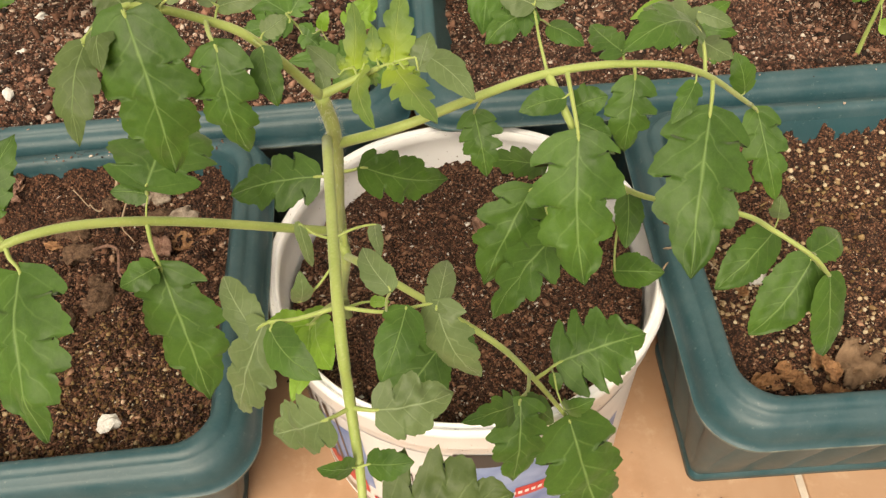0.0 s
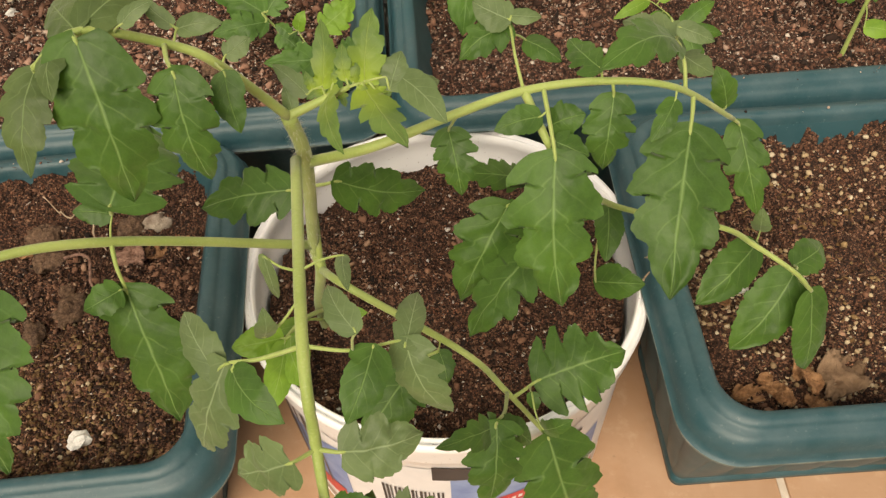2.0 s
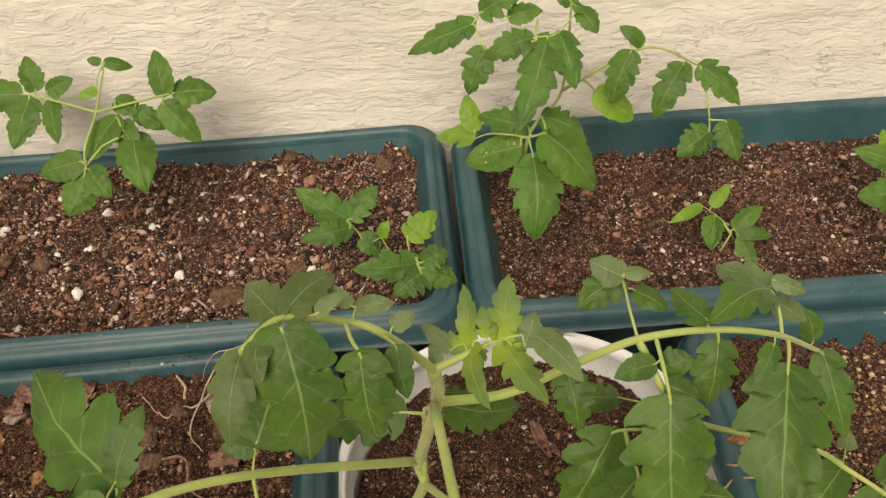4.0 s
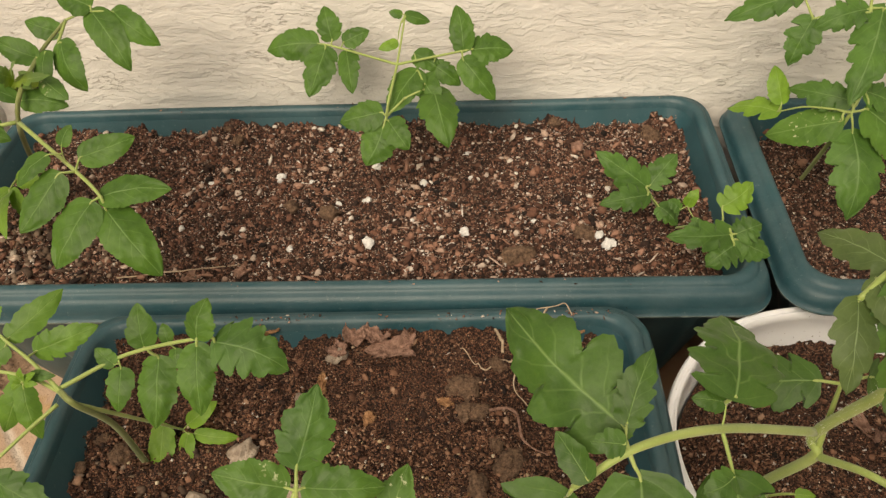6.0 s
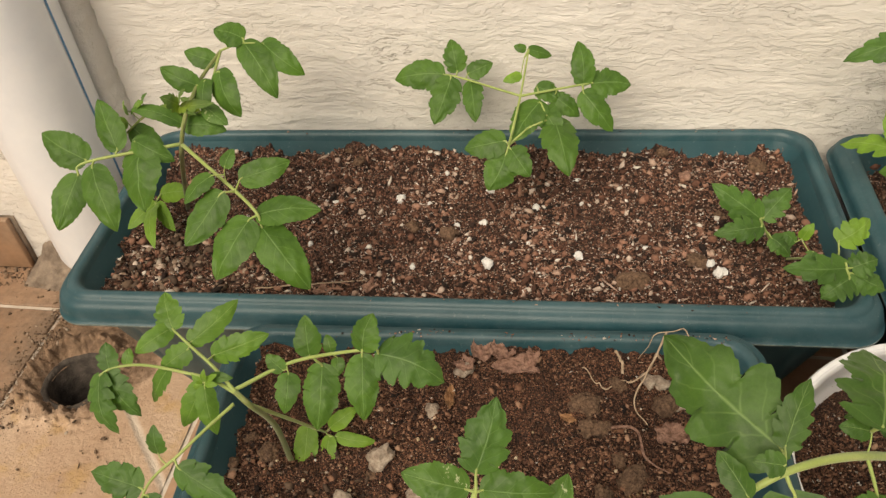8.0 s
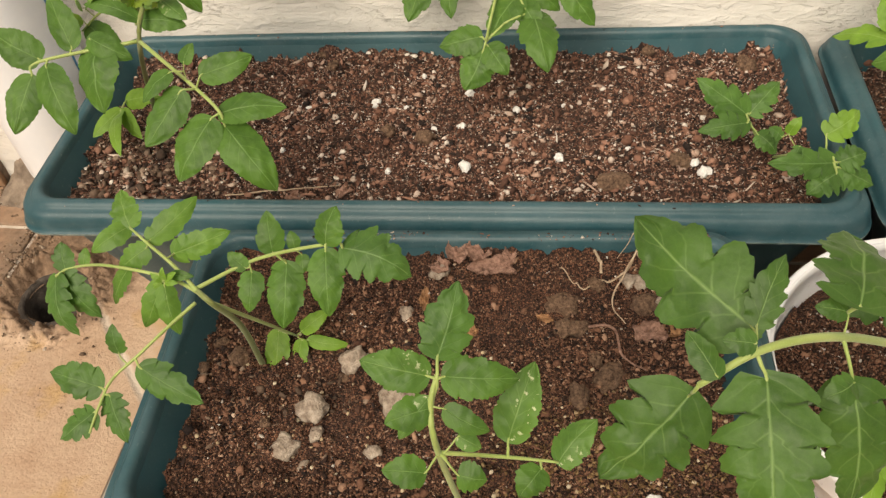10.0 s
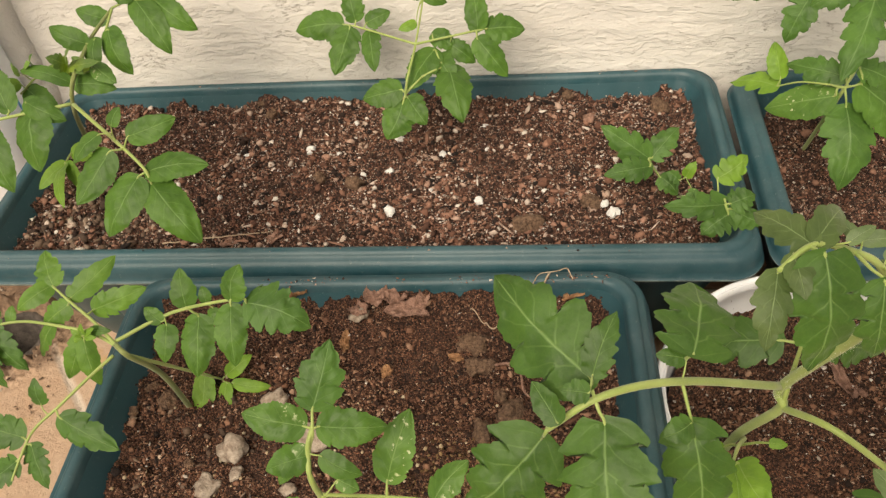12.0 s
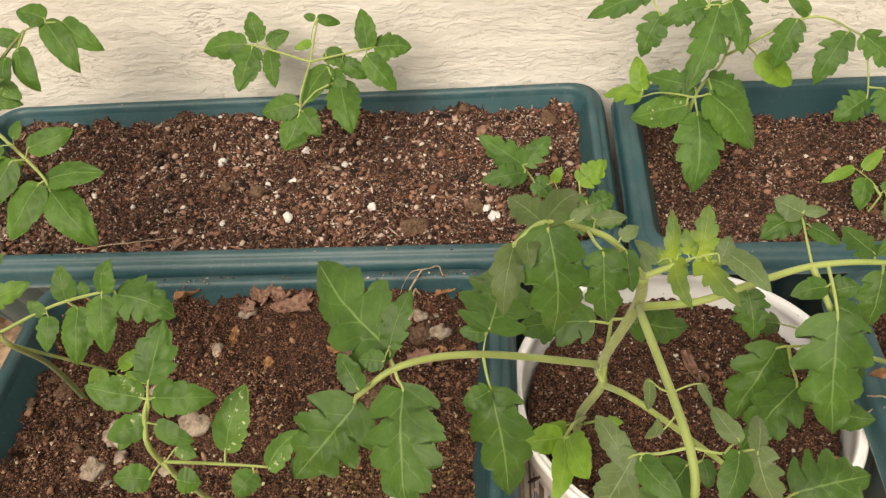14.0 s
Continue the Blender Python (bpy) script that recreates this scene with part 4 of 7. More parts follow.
def chip(name, label, category, group, material, place, length, width, turn):
    """A torn, curled flake with a ragged edge and a little thickness."""
    seed = Vector((loose_rng.uniform(0, 40), loose_rng.uniform(0, 40), 0))
    n, m = 22, 16
    bend = loose_rng.uniform(0.15, 0.4)
    grid = [[], []]
    bm = bmesh.new()
    for layer in (0, 1):
        for i in range(n + 1):
            row = []
            for j in range(m + 1):
                u, v = 2 * i / n - 1, 2 * j / m - 1
                ragged = 0.95 + 0.40 * noise.noise(seed + Vector((u * 1.3, v * 1.3, 0))) + 0.12 * noise.noise(seed + Vector((u * 5, v * 5, 0)))
                k = math.sqrt(max(0.05, 1 - 0.45 * u * u * v * v))
                if name == "dry_leaf":
                    ragged = 1.0 + 0.5 * (ragged - 0.95)
                    v *= (1.02 - u * u) ** 0.55
                z = bend * width * (v * v - 0.3) + (0.30 if name == "dry_leaf" else 0.14) * width * noise.noise(seed + Vector((u * 1.8, v * 1.8, 4))) + (0.22 if name == "dry_leaf" else 0.12) * width * noise.noise(seed + Vector((u * 4, v * 4, 9))) + 0.07 * width * noise.noise(seed + Vector((u * 11, v * 11, 2)))
                row.append(bm.verts.new((u * length / 2 * ragged * k, v * width / 2 * ragged * k, z + (0.0012 if layer else 0))))
            grid[layer].append(row)
    for layer in (0, 1):
        for i in range(n):
            for j in range(m):
                q = (grid[layer][i][j], grid[layer][i + 1][j], grid[layer][i + 1][j + 1], grid[layer][i][j + 1])
                bm.faces.new(q if layer else q[::-1])
    loop = [(i, 0) for i in range(n)] + [(n, j) for j in range(m)] + [(i, m) for i in range(n, 0, -1)] + [(0, j) for j in range(m, 0, -1)]
    for (a, b), (c, d) in zip(loop, loop[1:] + loop[:1]):
        bm.faces.new((grid[0][a][b], grid[0][c][d], grid[1][c][d], grid[1][a][b]))
    ob = part(name, bm, material)
    low = max(ground(place[0], place[1]), place[2] if place[2] > 0.27 else 0)
    ob.matrix_world = pose(place[0], place[1], low + (0.24 if name == "dry_leaf" else 0.14) * width + 0.001, loose_rng.uniform(-12, 12), loose_rng.uniform(-12, 12), turn)
    return tagged(ob, label, category, group)


def strand(label, points, radius, material):
    """A thin crooked root or stalk."""
    bm = bmesh.new()
    line = spline(points, 5 * (len(points) - 1))
    line = [Vector((p.x, p.y, max(p.z, ground(p.x, p.y) + 1.5 * radius))) for p in line]
    tube(bm, line, (radius, radius * 0.9, radius * 0.5), 6, 2 * (len(line) - 1))
    for v in bm.verts:
        v.co += 0.0012 * Vector((noise.noise(v.co * 90), noise.noise(v.co * 90 + Vector((5, 0, 0))), 0))
    return tagged(part("dry_root", bm, material), label, "root", "dry roots")


# ---------------------------------------------------------------- loose things on the soil and floor
pebble("perlite_lump", "white perlite lump lying on brown potting soil", "perlite", "perlite lumps", M_PALE, (-0.436, 0.676, 0.247), 0.0071, 0.80)
pebble("perlite_lump", "white perlite lump lying on brown potting soil", "perlite", "perlite lumps", M_PALE, (-0.400, 0.672, 0.247), 0.0035, 0.80)
pebble("perlite_lump", "white perlite lump lying on brown potting soil", "perlite", "perlite lumps", M_PALE, (-0.515, 0.668, 0.247), 0.0037, 0.80)
pebble("perlite_lump", "white perlite lump lying on brown potting soil", "perlite", "perlite lumps", M_PALE, (-0.332, 0.641, 0.247), 0.0067, 0.80)
pebble("perlite_lump", "white perlite lump lying on brown potting soil", "perlite", "perlite lumps", M_PALE, (-0.320, 0.567, 0.247), 0.0064, 0.80)
pebble("perlite_lump", "white perlite lump lying on brown potting soil", "perlite", "perlite lumps", M_PALE, (-0.403, 0.564, 0.247), 0.0042, 0.80)
pebble("perlite_lump", "white perlite lump lying on brown potting soil", "perlite", "perlite lumps", M_PALE, (-0.526, 0.590, 0.247), 0.0038, 0.80)
pebble("perlite_lump", "white perlite lump lying on brown potting soil", "perlite", "perlite lumps", M_PALE, (-0.224, 0.591, 0.247), 0.0057, 0.80)
pebble("perlite_lump", "white perlite lump lying on brown potting soil", "perlite", "perlite lumps", M_PALE, (-0.077, 0.574, 0.247), 0.0072, 0.80)
pebble("perlite_lump", "white perlite lump lying on brown potting soil", "perlite", "perlite lumps", M_PALE, (-0.086, 0.584, 0.247), 0.0051, 0.80)
pebble("perlite_lump", "white perlite lump lying on brown potting soil", "perlite", "perlite lumps", M_PALE, (-0.273, 0.676, 0.247), 0.0054, 0.80)
pebble("perlite_lump", "white perlite lump lying on brown potting soil", "perlite", "perlite lumps", M_PALE, (-0.221, 0.684, 0.247), 0.0031, 0.80)
pebble("perlite_lump", "white perlite lump lying on brown potting soil", "perlite", "perlite lumps", M_PALE, (-0.227, 0.730, 0.247), 0.0040, 0.80)
pebble("perlite_lump", "white perlite lump lying on brown potting soil", "perlite", "perlite lumps", M_PALE, (-0.330, 0.703, 0.247), 0.0055, 0.80)
pebble("perlite_lump", "white perlite lump lying on brown potting soil", "perlite", "perlite lumps", M_PALE, (-0.297, 0.602, 0.247), 0.0029, 0.80)
pebble("perlite_lump", "white perlite lump lying on brown potting soil", "perlite", "perlite lumps", M_PALE, (-0.151, 0.610, 0.247), 0.0033, 0.80)
pebble("perlite_lump", "white perlite lump lying on brown potting soil", "perlite", "perlite lumps", M_PALE, (-0.361, 0.629, 0.247), 0.0034, 0.80)
pebble("perlite_lump", "white perlite lump lying on brown potting soil", "perlite", "perlite lumps", M_PALE, (-0.385, 0.719, 0.247), 0.0040, 0.80)
pebble("perlite_lump", "white perlite lump lying on brown potting soil", "perlite", "perlite lumps", M_PALE, (-0.293, 0.645, 0.247), 0.0029, 0.80)
pebble("perlite_lump", "white perlite lump lying on brown potting soil", "perlite", "perlite lumps", M_PALE, (-0.278, 0.602, 0.247), 0.0025, 0.80)
pebble("perlite_lump", "white perlite lump lying on brown potting soil", "perlite", "perlite lumps", M_PALE, (-0.384, 0.699, 0.247), 0.0028, 0.80)
pebble("perlite_lump", "white perlite lump lying on brown potting soil", "perlite", "perlite lumps", M_PALE, (-0.165, 0.796, 0.247), 0.0029, 0.80)
pebble("perlite_lump", "white perlite lump lying on brown potting soil", "perlite", "perlite lumps", M_PALE, (-0.467, 0.638, 0.247), 0.0027, 0.80)
pebble("perlite_lump", "white perlite lump lying on brown potting soil", "perlite", "perlite lumps", M_PALE, (-0.102, 0.785, 0.247), 0.0029, 0.80)
pebble("soil_clod", "brown crumbly clod of potting soil", "clod", "soil clods", M_CLOD, (-0.017, 0.758, 0.243), 0.0122, 0.75)
pebble("soil_clod", "brown crumbly clod of potting soil", "clod", "soil clods", M_CLOD, (-0.500, 0.737, 0.243), 0.0072, 0.75)
pebble("soil_clod", "brown crumbly clod of potting soil", "clod", "soil clods", M_CLOD, (-0.516, 0.751, 0.243), 0.0047, 0.75)
pebble("soil_clod", "brown crumbly clod of potting soil", "clod", "soil clods", M_CLOD, (-0.513, 0.795, 0.243), 0.0128, 0.75)
pebble("soil_clod", "brown crumbly clod of potting soil", "clod", "soil clods", M_CLOD, (-0.411, 0.619, 0.243), 0.0076, 0.75)
pebble("soil_clod", "brown crumbly clod of potting soil", "clod", "soil clods", M_CLOD, (-0.368, 0.610, 0.243), 0.0094, 0.75)
pebble("soil_clod", "brown crumbly clod of potting soil", "clod", "soil clods", M_CLOD, (-0.100, 0.585, 0.243), 0.0087, 0.75)
pebble("soil_clod", "brown crumbly clod of potting soil", "clod", "soil clods", M_CLOD, (-0.166, 0.553, 0.243), 0.0130, 0.75)
pebble("soil_clod", "brown crumbly clod of potting soil", "clod", "soil clods", M_CLOD, (-0.126, 0.767, 0.243), 0.0074, 0.75)
pebble("soil_clod", "brown crumbly clod of potting soil", "clod", "soil clods", M_CLOD, (-0.065, 0.667, 0.243), 0.0073, 0.75)
pebble("pebble", "small orange-brown pebble on the soil", "pebble", "pebbles", M_BARK, (-0.101, 0.731, 0.246), 0.0069, 0.70)
pebble("pebble", "small orange-brown pebble on the soil", "pebble", "pebbles", M_BARK, (-0.232, 0.742, 0.246), 0.0031, 0.70)
pebble("pebble", "small orange-brown pebble on the soil", "pebble", "pebbles", M_BARK, (-0.415, 0.703, 0.246), 0.0038, 0.70)
chip("bark_chip", "reddish brown shred of bark on potting soil", "bark", "bark chips", M_BARK, (-0.493, 0.520, 0.247), 0.0240, 0.0144, 10)
chip("bark_chip", "reddish brown shred of bark on potting soil", "bark", "bark chips", M_BARK, (-0.441, 0.523, 0.247), 0.0177, 0.0130, 60)
strand("thin straw-coloured dry stalk on the soil", [(-0.566, 0.511, 0.252), (-0.495, 0.522, 0.254), (-0.446, 0.533, 0.252)], 0.0008, M_ROOT)
chip("bark_chip", "flat reddish brown chip of bark", "bark", "bark chips", M_BARK, (-0.309, 0.439, 0.243), 0.0416, 0.0330, 70)
chip("bark_chip", "flat reddish brown chip of bark", "bark", "bark chips", M_BARK, (-0.278, 0.419, 0.243), 0.0386, 0.0229, 5)
chip("bark_chip", "flat reddish brown chip of bark", "bark", "bark chips", M_BARK, (-0.327, 0.422, 0.243), 0.0232, 0.0158, -30)
chip("bark_chip", "flat reddish brown chip of bark", "bark", "bark chips", M_BARK, (-0.292, 0.433, 0.243), 0.0264, 0.0212, 30)
chip("bark_chip", "flat reddish brown chip of bark", "bark", "bark chips", M_BARK, (-0.263, 0.429, 0.243), 0.0210, 0.0137, 80)
chip("bark_chip", "flat reddish brown chip of bark", "bark", "bark chips", M_BARK, (-0.549, 0.435, 0.243), 0.0138, 0.0115, 40)
chip("bark_chip", "pale tan splinter of dry bark", "bark", "bark chips", M_DRY, (-0.338, 0.394, 0.244), 0.0103, 0.0237, 5)
chip("bark_chip", "pale tan splinter of dry bark", "bark", "bark chips", M_DRY, (-0.549, 0.433, 0.244), 0.0126, 0.0103, 10)
pebble("pebble", "pale beige rough stone half sunk in soil", "pebble", "pebbles", M_STONE, (-0.390, 0.322, 0.243), 0.0116, 0.75)
pebble("pebble", "pale beige rough stone half sunk in soil", "pebble", "pebbles", M_STONE, (-0.345, 0.286, 0.243), 0.0135, 0.75)
pebble("pebble", "pale beige rough stone half sunk in soil", "pebble", "pebbles", M_STONE, (-0.410, 0.270, 0.243), 0.0124, 0.75)
pebble("pebble", "pale beige rough stone half sunk in soil", "pebble", "pebbles", M_STONE, (-0.405, 0.251, 0.243), 0.0068, 0.75)
pebble("pebble", "pale beige rough stone half sunk in soil", "pebble", "pebbles", M_STONE, (-0.429, 0.238, 0.243), 0.0111, 0.75)
pebble("pebble", "pale beige rough stone half sunk in soil", "pebble", "pebbles", M_STONE, (-0.352, 0.380, 0.243), 0.0079, 0.75)
pebble("pebble", "pale beige rough stone half sunk in soil", "pebble", "pebbles", M_STONE, (-0.357, 0.240, 0.243), 0.0060, 0.75)
pebble("pebble", "pale beige rough stone half sunk in soil", "pebble", "pebbles", M_STONE, (-0.411, 0.226, 0.243), 0.0055, 0.75)
pebble("soil_clod", "dark clod of damp soil", "clod", "soil clods", M_CLOD, (-0.171, 0.323, 0.241), 0.0107, 0.80)
pebble("soil_clod", "dark clod of damp soil", "clod", "soil clods", M_CLOD, (-0.198, 0.303, 0.241), 0.0092, 0.80)
pebble("soil_clod", "dark clod of damp soil", "clod", "soil clods", M_CLOD, (-0.512, 0.332, 0.241), 0.0068, 0.80)
pebble("soil_clod", "dark clod of damp soil", "clod", "soil clods", M_CLOD, (-0.491, 0.316, 0.241), 0.0087, 0.80)
pebble("soil_clod", "dark clod of damp soil", "clod", "soil clods", M_CLOD, (-0.517, 0.302, 0.241), 0.0057, 0.80)
pebble("soil_clod", "dark clod of damp soil", "clod", "soil clods", M_CLOD, (-0.451, 0.258, 0.241), 0.0053, 0.80)
pebble("soil_clod", "dark clod of damp soil", "clod", "soil clods", M_CLOD, (-0.395, 0.307, 0.241), 0.0049, 0.80)
pebble("soil_clod", "dark clod of damp soil", "clod", "soil clods", M_CLOD, (-0.184, 0.343, 0.241), 0.0070, 0.80)
strand("pale curled dry root hanging over the trough rim", [(-0.142, 0.455, 0.285), (-0.153, 0.429, 0.283), (-0.161, 0.415, 0.270), (-0.170, 0.400, 0.257), (-0.169, 0.388, 0.253), (-0.159, 0.377, 0.248)], 0.0009, M_ROOT)
strand("thin pale root arching over the rim", [(-0.121, 0.448, 0.283), (-0.126, 0.459, 0.285), (-0.135, 0.456, 0.286), (-0.142, 0.454, 0.286), (-0.154, 0.450, 0.285), (-0.159, 0.438, 0.283), (-0.167, 0.438, 0.264)], 0.0006, M_ROOT)
strand("pale branching dry root", [(-0.145, 0.440, 0.254), (-0.151, 0.441, 0.258), (-0.158, 0.428, 0.260), (-0.169, 0.420, 0.256), (-0.181, 0.417, 0.252), (-0.192, 0.412, 0.250), (-0.204, 0.415, 0.249), (-0.217, 0.426, 0.247)], 0.0011, M_ROOT)
strand("short thick tan root stub", [(-0.180, 0.424, 0.249), (-0.181, 0.434, 0.256), (-0.187, 0.439, 0.258), (-0.191, 0.447, 0.250)], 0.0015, M_ROOT)
strand("reddish dry root on damp soil", [(-0.191, 0.371, 0.249), (-0.176, 0.370, 0.254), (-0.167, 0.363, 0.253), (-0.164, 0.346, 0.250), (-0.157, 0.338, 0.249), (-0.143, 0.332, 0.246)], 0.0013, M_BARK)
pebble("pebble", "smooth tan pebble lying on dark soil", "pebble", "pebbles", M_STONE, (-0.127, 0.404, 0.248), 0.0112, 0.60)
pebble("pebble", "smooth tan pebble lying on dark soil", "pebble", "pebbles", M_STONE, (-0.146, 0.421, 0.248), 0.0084, 0.60)
pebble("pebble", "smooth tan pebble lying on dark soil", "pebble", "pebbles", M_STONE, (-0.157, 0.421, 0.248), 0.0070, 0.60)
pebble("pebble", "smooth tan pebble lying on dark soil", "pebble", "pebbles", M_STONE, (-0.128, 0.423, 0.248), 0.0029, 0.60)
pebble("soil_clod", "dark clod of damp soil", "clod", "soil clods", M_CLOD, (-0.142, 0.400, 0.245), 0.0105, 0.75)
pebble("soil_clod", "dark clod of damp soil", "clod", "soil clods", M_CLOD, (-0.211, 0.374, 0.245), 0.0088, 0.75)
pebble("soil_clod", "dark clod of damp soil", "clod", "soil clods", M_CLOD, (-0.198, 0.371, 0.245), 0.0088, 0.75)
pebble("soil_clod", "dark clod of damp soil", "clod", "soil clods", M_CLOD, (-0.218, 0.396, 0.245), 0.0118, 0.75)
pebble("soil_clod", "dark clod of damp soil", "clod", "soil clods", M_CLOD, (-0.209, 0.394, 0.245), 0.0096, 0.75)
chip("bark_chip", "pinkish torn flake of bark on soil", "bark", "bark chips", M_BARK, (-0.138, 0.370, 0.248), 0.0242, 0.0273, 100)
chip("bark_chip", "orange-brown angular chip of bark", "bark", "bark chips", M_DRY, (-0.120, 0.377, 0.250), 0.0190, 0.0169, 20)
chip("bark_chip", "orange-brown angular chip of bark", "bark", "bark chips", M_DRY, (-0.103, 0.390, 0.250), 0.0175, 0.0140, 60)
chip("bark_chip", "orange-brown curled chip of bark on soil", "bark", "bark chips", M_DRY, (-0.392, 0.430, 0.252), 0.0290, 0.0220, 35)
chip("bark_chip", "reddish brown shred of bark by the rim", "bark", "bark chips", M_BARK, (-0.426, 0.432, 0.254), 0.0260, 0.0160, -10)
chip("bark_chip", "pinkish flake of bark by the rim", "bark", "bark chips", M_BARK, (-0.345, 0.444, 0.258), 0.0180, 0.0120, 10)
chip("bark_chip", "pinkish flake of bark by the rim", "bark", "bark chips", M_BARK, (-0.311, 0.433, 0.254), 0.0300, 0.0200, 95)
chip("bark_chip", "tan dry splinter in the trough corner", "bark", "bark chips", M_DRY, (-0.118, 0.444, 0.254), 0.0260, 0.0090, 30)
chip("bark_chip", "reddish chip of bark in the trough corner", "bark", "bark chips", M_BARK, (-0.096, 0.456, 0.258), 0.0200, 0.0140, -20)
chip("bark_chip", "reddish chip of bark in the trough corner", "bark", "bark chips", M_BARK, (-0.111, 0.457, 0.258), 0.0140, 0.0100, 40)
chip("bark_chip", "tan dry splinter on damp soil", "bark", "bark chips", M_DRY, (-0.228, 0.380, 0.248), 0.0140, 0.0090, 0)
chip("bark_chip", "orange-brown angular chip of bark", "bark", "bark chips", M_DRY, (-0.290, 0.360, 0.248), 0.0120, 0.0100, 50)
pebble("pebble", "pale beige rough stone half sunk in soil", "pebble", "pebbles", M_STONE, (-0.326, 0.421, 0.250), 0.0095, 0.60)
chip("bark_chip", "dry scrap of leaf in the trough corner", "bark", "bark chips", M_BARK, (-0.090, 0.459, 0.262), 0.0146, 0.0090, -30)
pebble("perlite_lump", "white perlite chip on dark soil", "perlite", "perlite lumps", M_PALE, (-0.142, 0.215, 0.245), 0.0083, 0.60)
chip("dry_leaf", "curled rust-brown dry leaf in the trough corner", "dry leaf", "dry leaves", M_DRY, (-0.065, 0.212, 0.258), 0.0382, 0.0176, 62)
chip("dry_leaf", "curled rust-brown dry leaf in the trough corner", "dry leaf", "dry leaves", M_DRY, (-0.074, 0.192, 0.258), 0.0396, 0.0173, 25)
chip("dry_leaf", "curled rust-brown dry leaf in the trough corner", "dry leaf", "dry leaves", M_DRY, (-0.063, 0.229, 0.258), 0.0194, 0.0132, 80)
pebble("soil_clod", "brown clod of damp soil", "clod", "soil clods", M_CLOD, (-0.176, 0.318, 0.243), 0.0108, 0.80)
pebble("soil_clod", "brown clod of damp soil", "clod", "soil clods", M_CLOD, (-0.184, 0.414, 0.243), 0.0073, 0.80)
pebble("pebble", "white broken shell on dark soil", "shell", "pebbles", M_PALE, (0.330, 0.318, 0.243), 0.0100, 0.45)
chip("dry_leaf", "crumpled grey-brown dry leaf on the soil", "dry leaf", "dry leaves", M_DEAD, (0.380, 0.234, 0.248), 0.0427, 0.0325, 40)
chip("dry_leaf", "torn rust-orange dry leaf scrap", "dry leaf", "dry leaves", M_DRY, (0.356, 0.243, 0.247), 0.0186, 0.0152, 70)
chip("dry_leaf", "torn rust-orange dry leaf scrap", "dry leaf", "dry leaves", M_DRY, (0.316, 0.227, 0.247), 0.0252, 0.0138, 10)
chip("dry_leaf", "torn rust-orange dry leaf scrap", "dry leaf", "dry leaves", M_DRY, (0.337, 0.221, 0.247), 0.0164, 0.0139, -20)
chip("dry_leaf", "torn rust-orange dry leaf scrap", "dry leaf", "dry leaves", M_DRY, (0.357, 0.217, 0.247), 0.0141, 0.0149, 60)
chip("dry_leaf", "torn rust-orange dry leaf scrap", "dry leaf", "dry leaves", M_DRY, (0.328, 0.236, 0.247), 0.0124, 0.0099, 0)
chip("dry_leaf", "torn rust-orange dry leaf scrap", "dry leaf", "dry leaves", M_DRY, (0.309, 0.229, 0.247), 0.0162, 0.0097, 30)
chip("dry_leaf", "torn rust-orange dry leaf scrap", "dry leaf", "dry leaves", M_DRY, (0.356, 0.230, 0.247), 0.0209, 0.0126, 100)
chip("dry_leaf", "torn rust-orange dry leaf scrap", "dry leaf", "dry leaves", M_DRY, (0.364, 0.213, 0.247), 0.0166, 0.0100, 10)
chip("dry_leaf", "torn rust-orange dry leaf scrap", "dry leaf", "dry leaves", M_DRY, (0.333, 0.229, 0.247), 0.0206, 0.0091, -10)
chip("dry_leaf", "torn rust-orange dry leaf scrap", "dry leaf", "dry leaves", M_DRY, (0.315, 0.301, 0.247), 0.0113, 0.0113, 0)
chip("dry_leaf", "shrivelled tan dry leaf caught on the rim", "dry leaf", "dry leaves", M_DRY, (0.264, 0.334, 0.288), 0.0186, 0.0089, 5)
strand("brittle dry twig lying across the rim", [(0.252, 0.315, 0.251), (0.262, 0.314, 0.270), (0.276, 0.303, 0.286), (0.295, 0.310, 0.262)], 0.0011, M_ROOT)
strand("brittle dry twig lying across the rim", [(0.257, 0.337, 0.251), (0.263, 0.316, 0.284), (0.276, 0.303, 0.290), (0.282, 0.302, 0.286)], 0.0009, M_ROOT)
chip("bark_chip", "reddish splinter of bark on the bucket soil", "bark", "bark chips", M_BARK, (0.130, 0.392, 0.215), 0.0125, 0.0400, 25)
pebble("debris", "dark speck of earth on the tile", "debris", "specks on the tiles", M_CLOD, (0.340, 0.226, 0.002), 0.0056, 0.45)
pebble("debris", "dark speck of earth on the tile", "debris", "specks on the tiles", M_CLOD, (-0.145, 0.199, 0.002), 0.0042, 0.45)
pebble("debris", "dark speck of earth on the tile", "debris", "specks on the tiles", M_CLOD, (0.301, 0.216, 0.002), 0.0022, 0.45)
pebble("debris", "dark speck of earth on the tile", "debris", "specks on the tiles", M_CLOD, (-0.255, 0.198, 0.002), 0.0029, 0.45)
pebble("debris", "dark speck of earth on the tile", "debris", "specks on the tiles", M_CLOD, (0.289, 0.203, 0.002), 0.0016, 0.45)
pebble("debris", "dark speck of earth on the tile", "debris", "specks on the tiles", M_CLOD, (0.194, 0.164, 0.002), 0.0037, 0.45)
pebble("debris", "dark speck of earth on the tile", "debris", "specks on the tiles", M_CLOD, (0.283, 0.182, 0.002), 0.0016, 0.45)
pebble("debris", "dark speck of earth on the tile", "debris", "specks on the tiles", M_CLOD, (0.325, 0.191, 0.002), 0.0011, 0.45)
pebble("debris", "dark speck of earth on the tile", "debris", "specks on the tiles", M_CLOD, (0.374, 0.206, 0.002), 0.0011, 0.45)
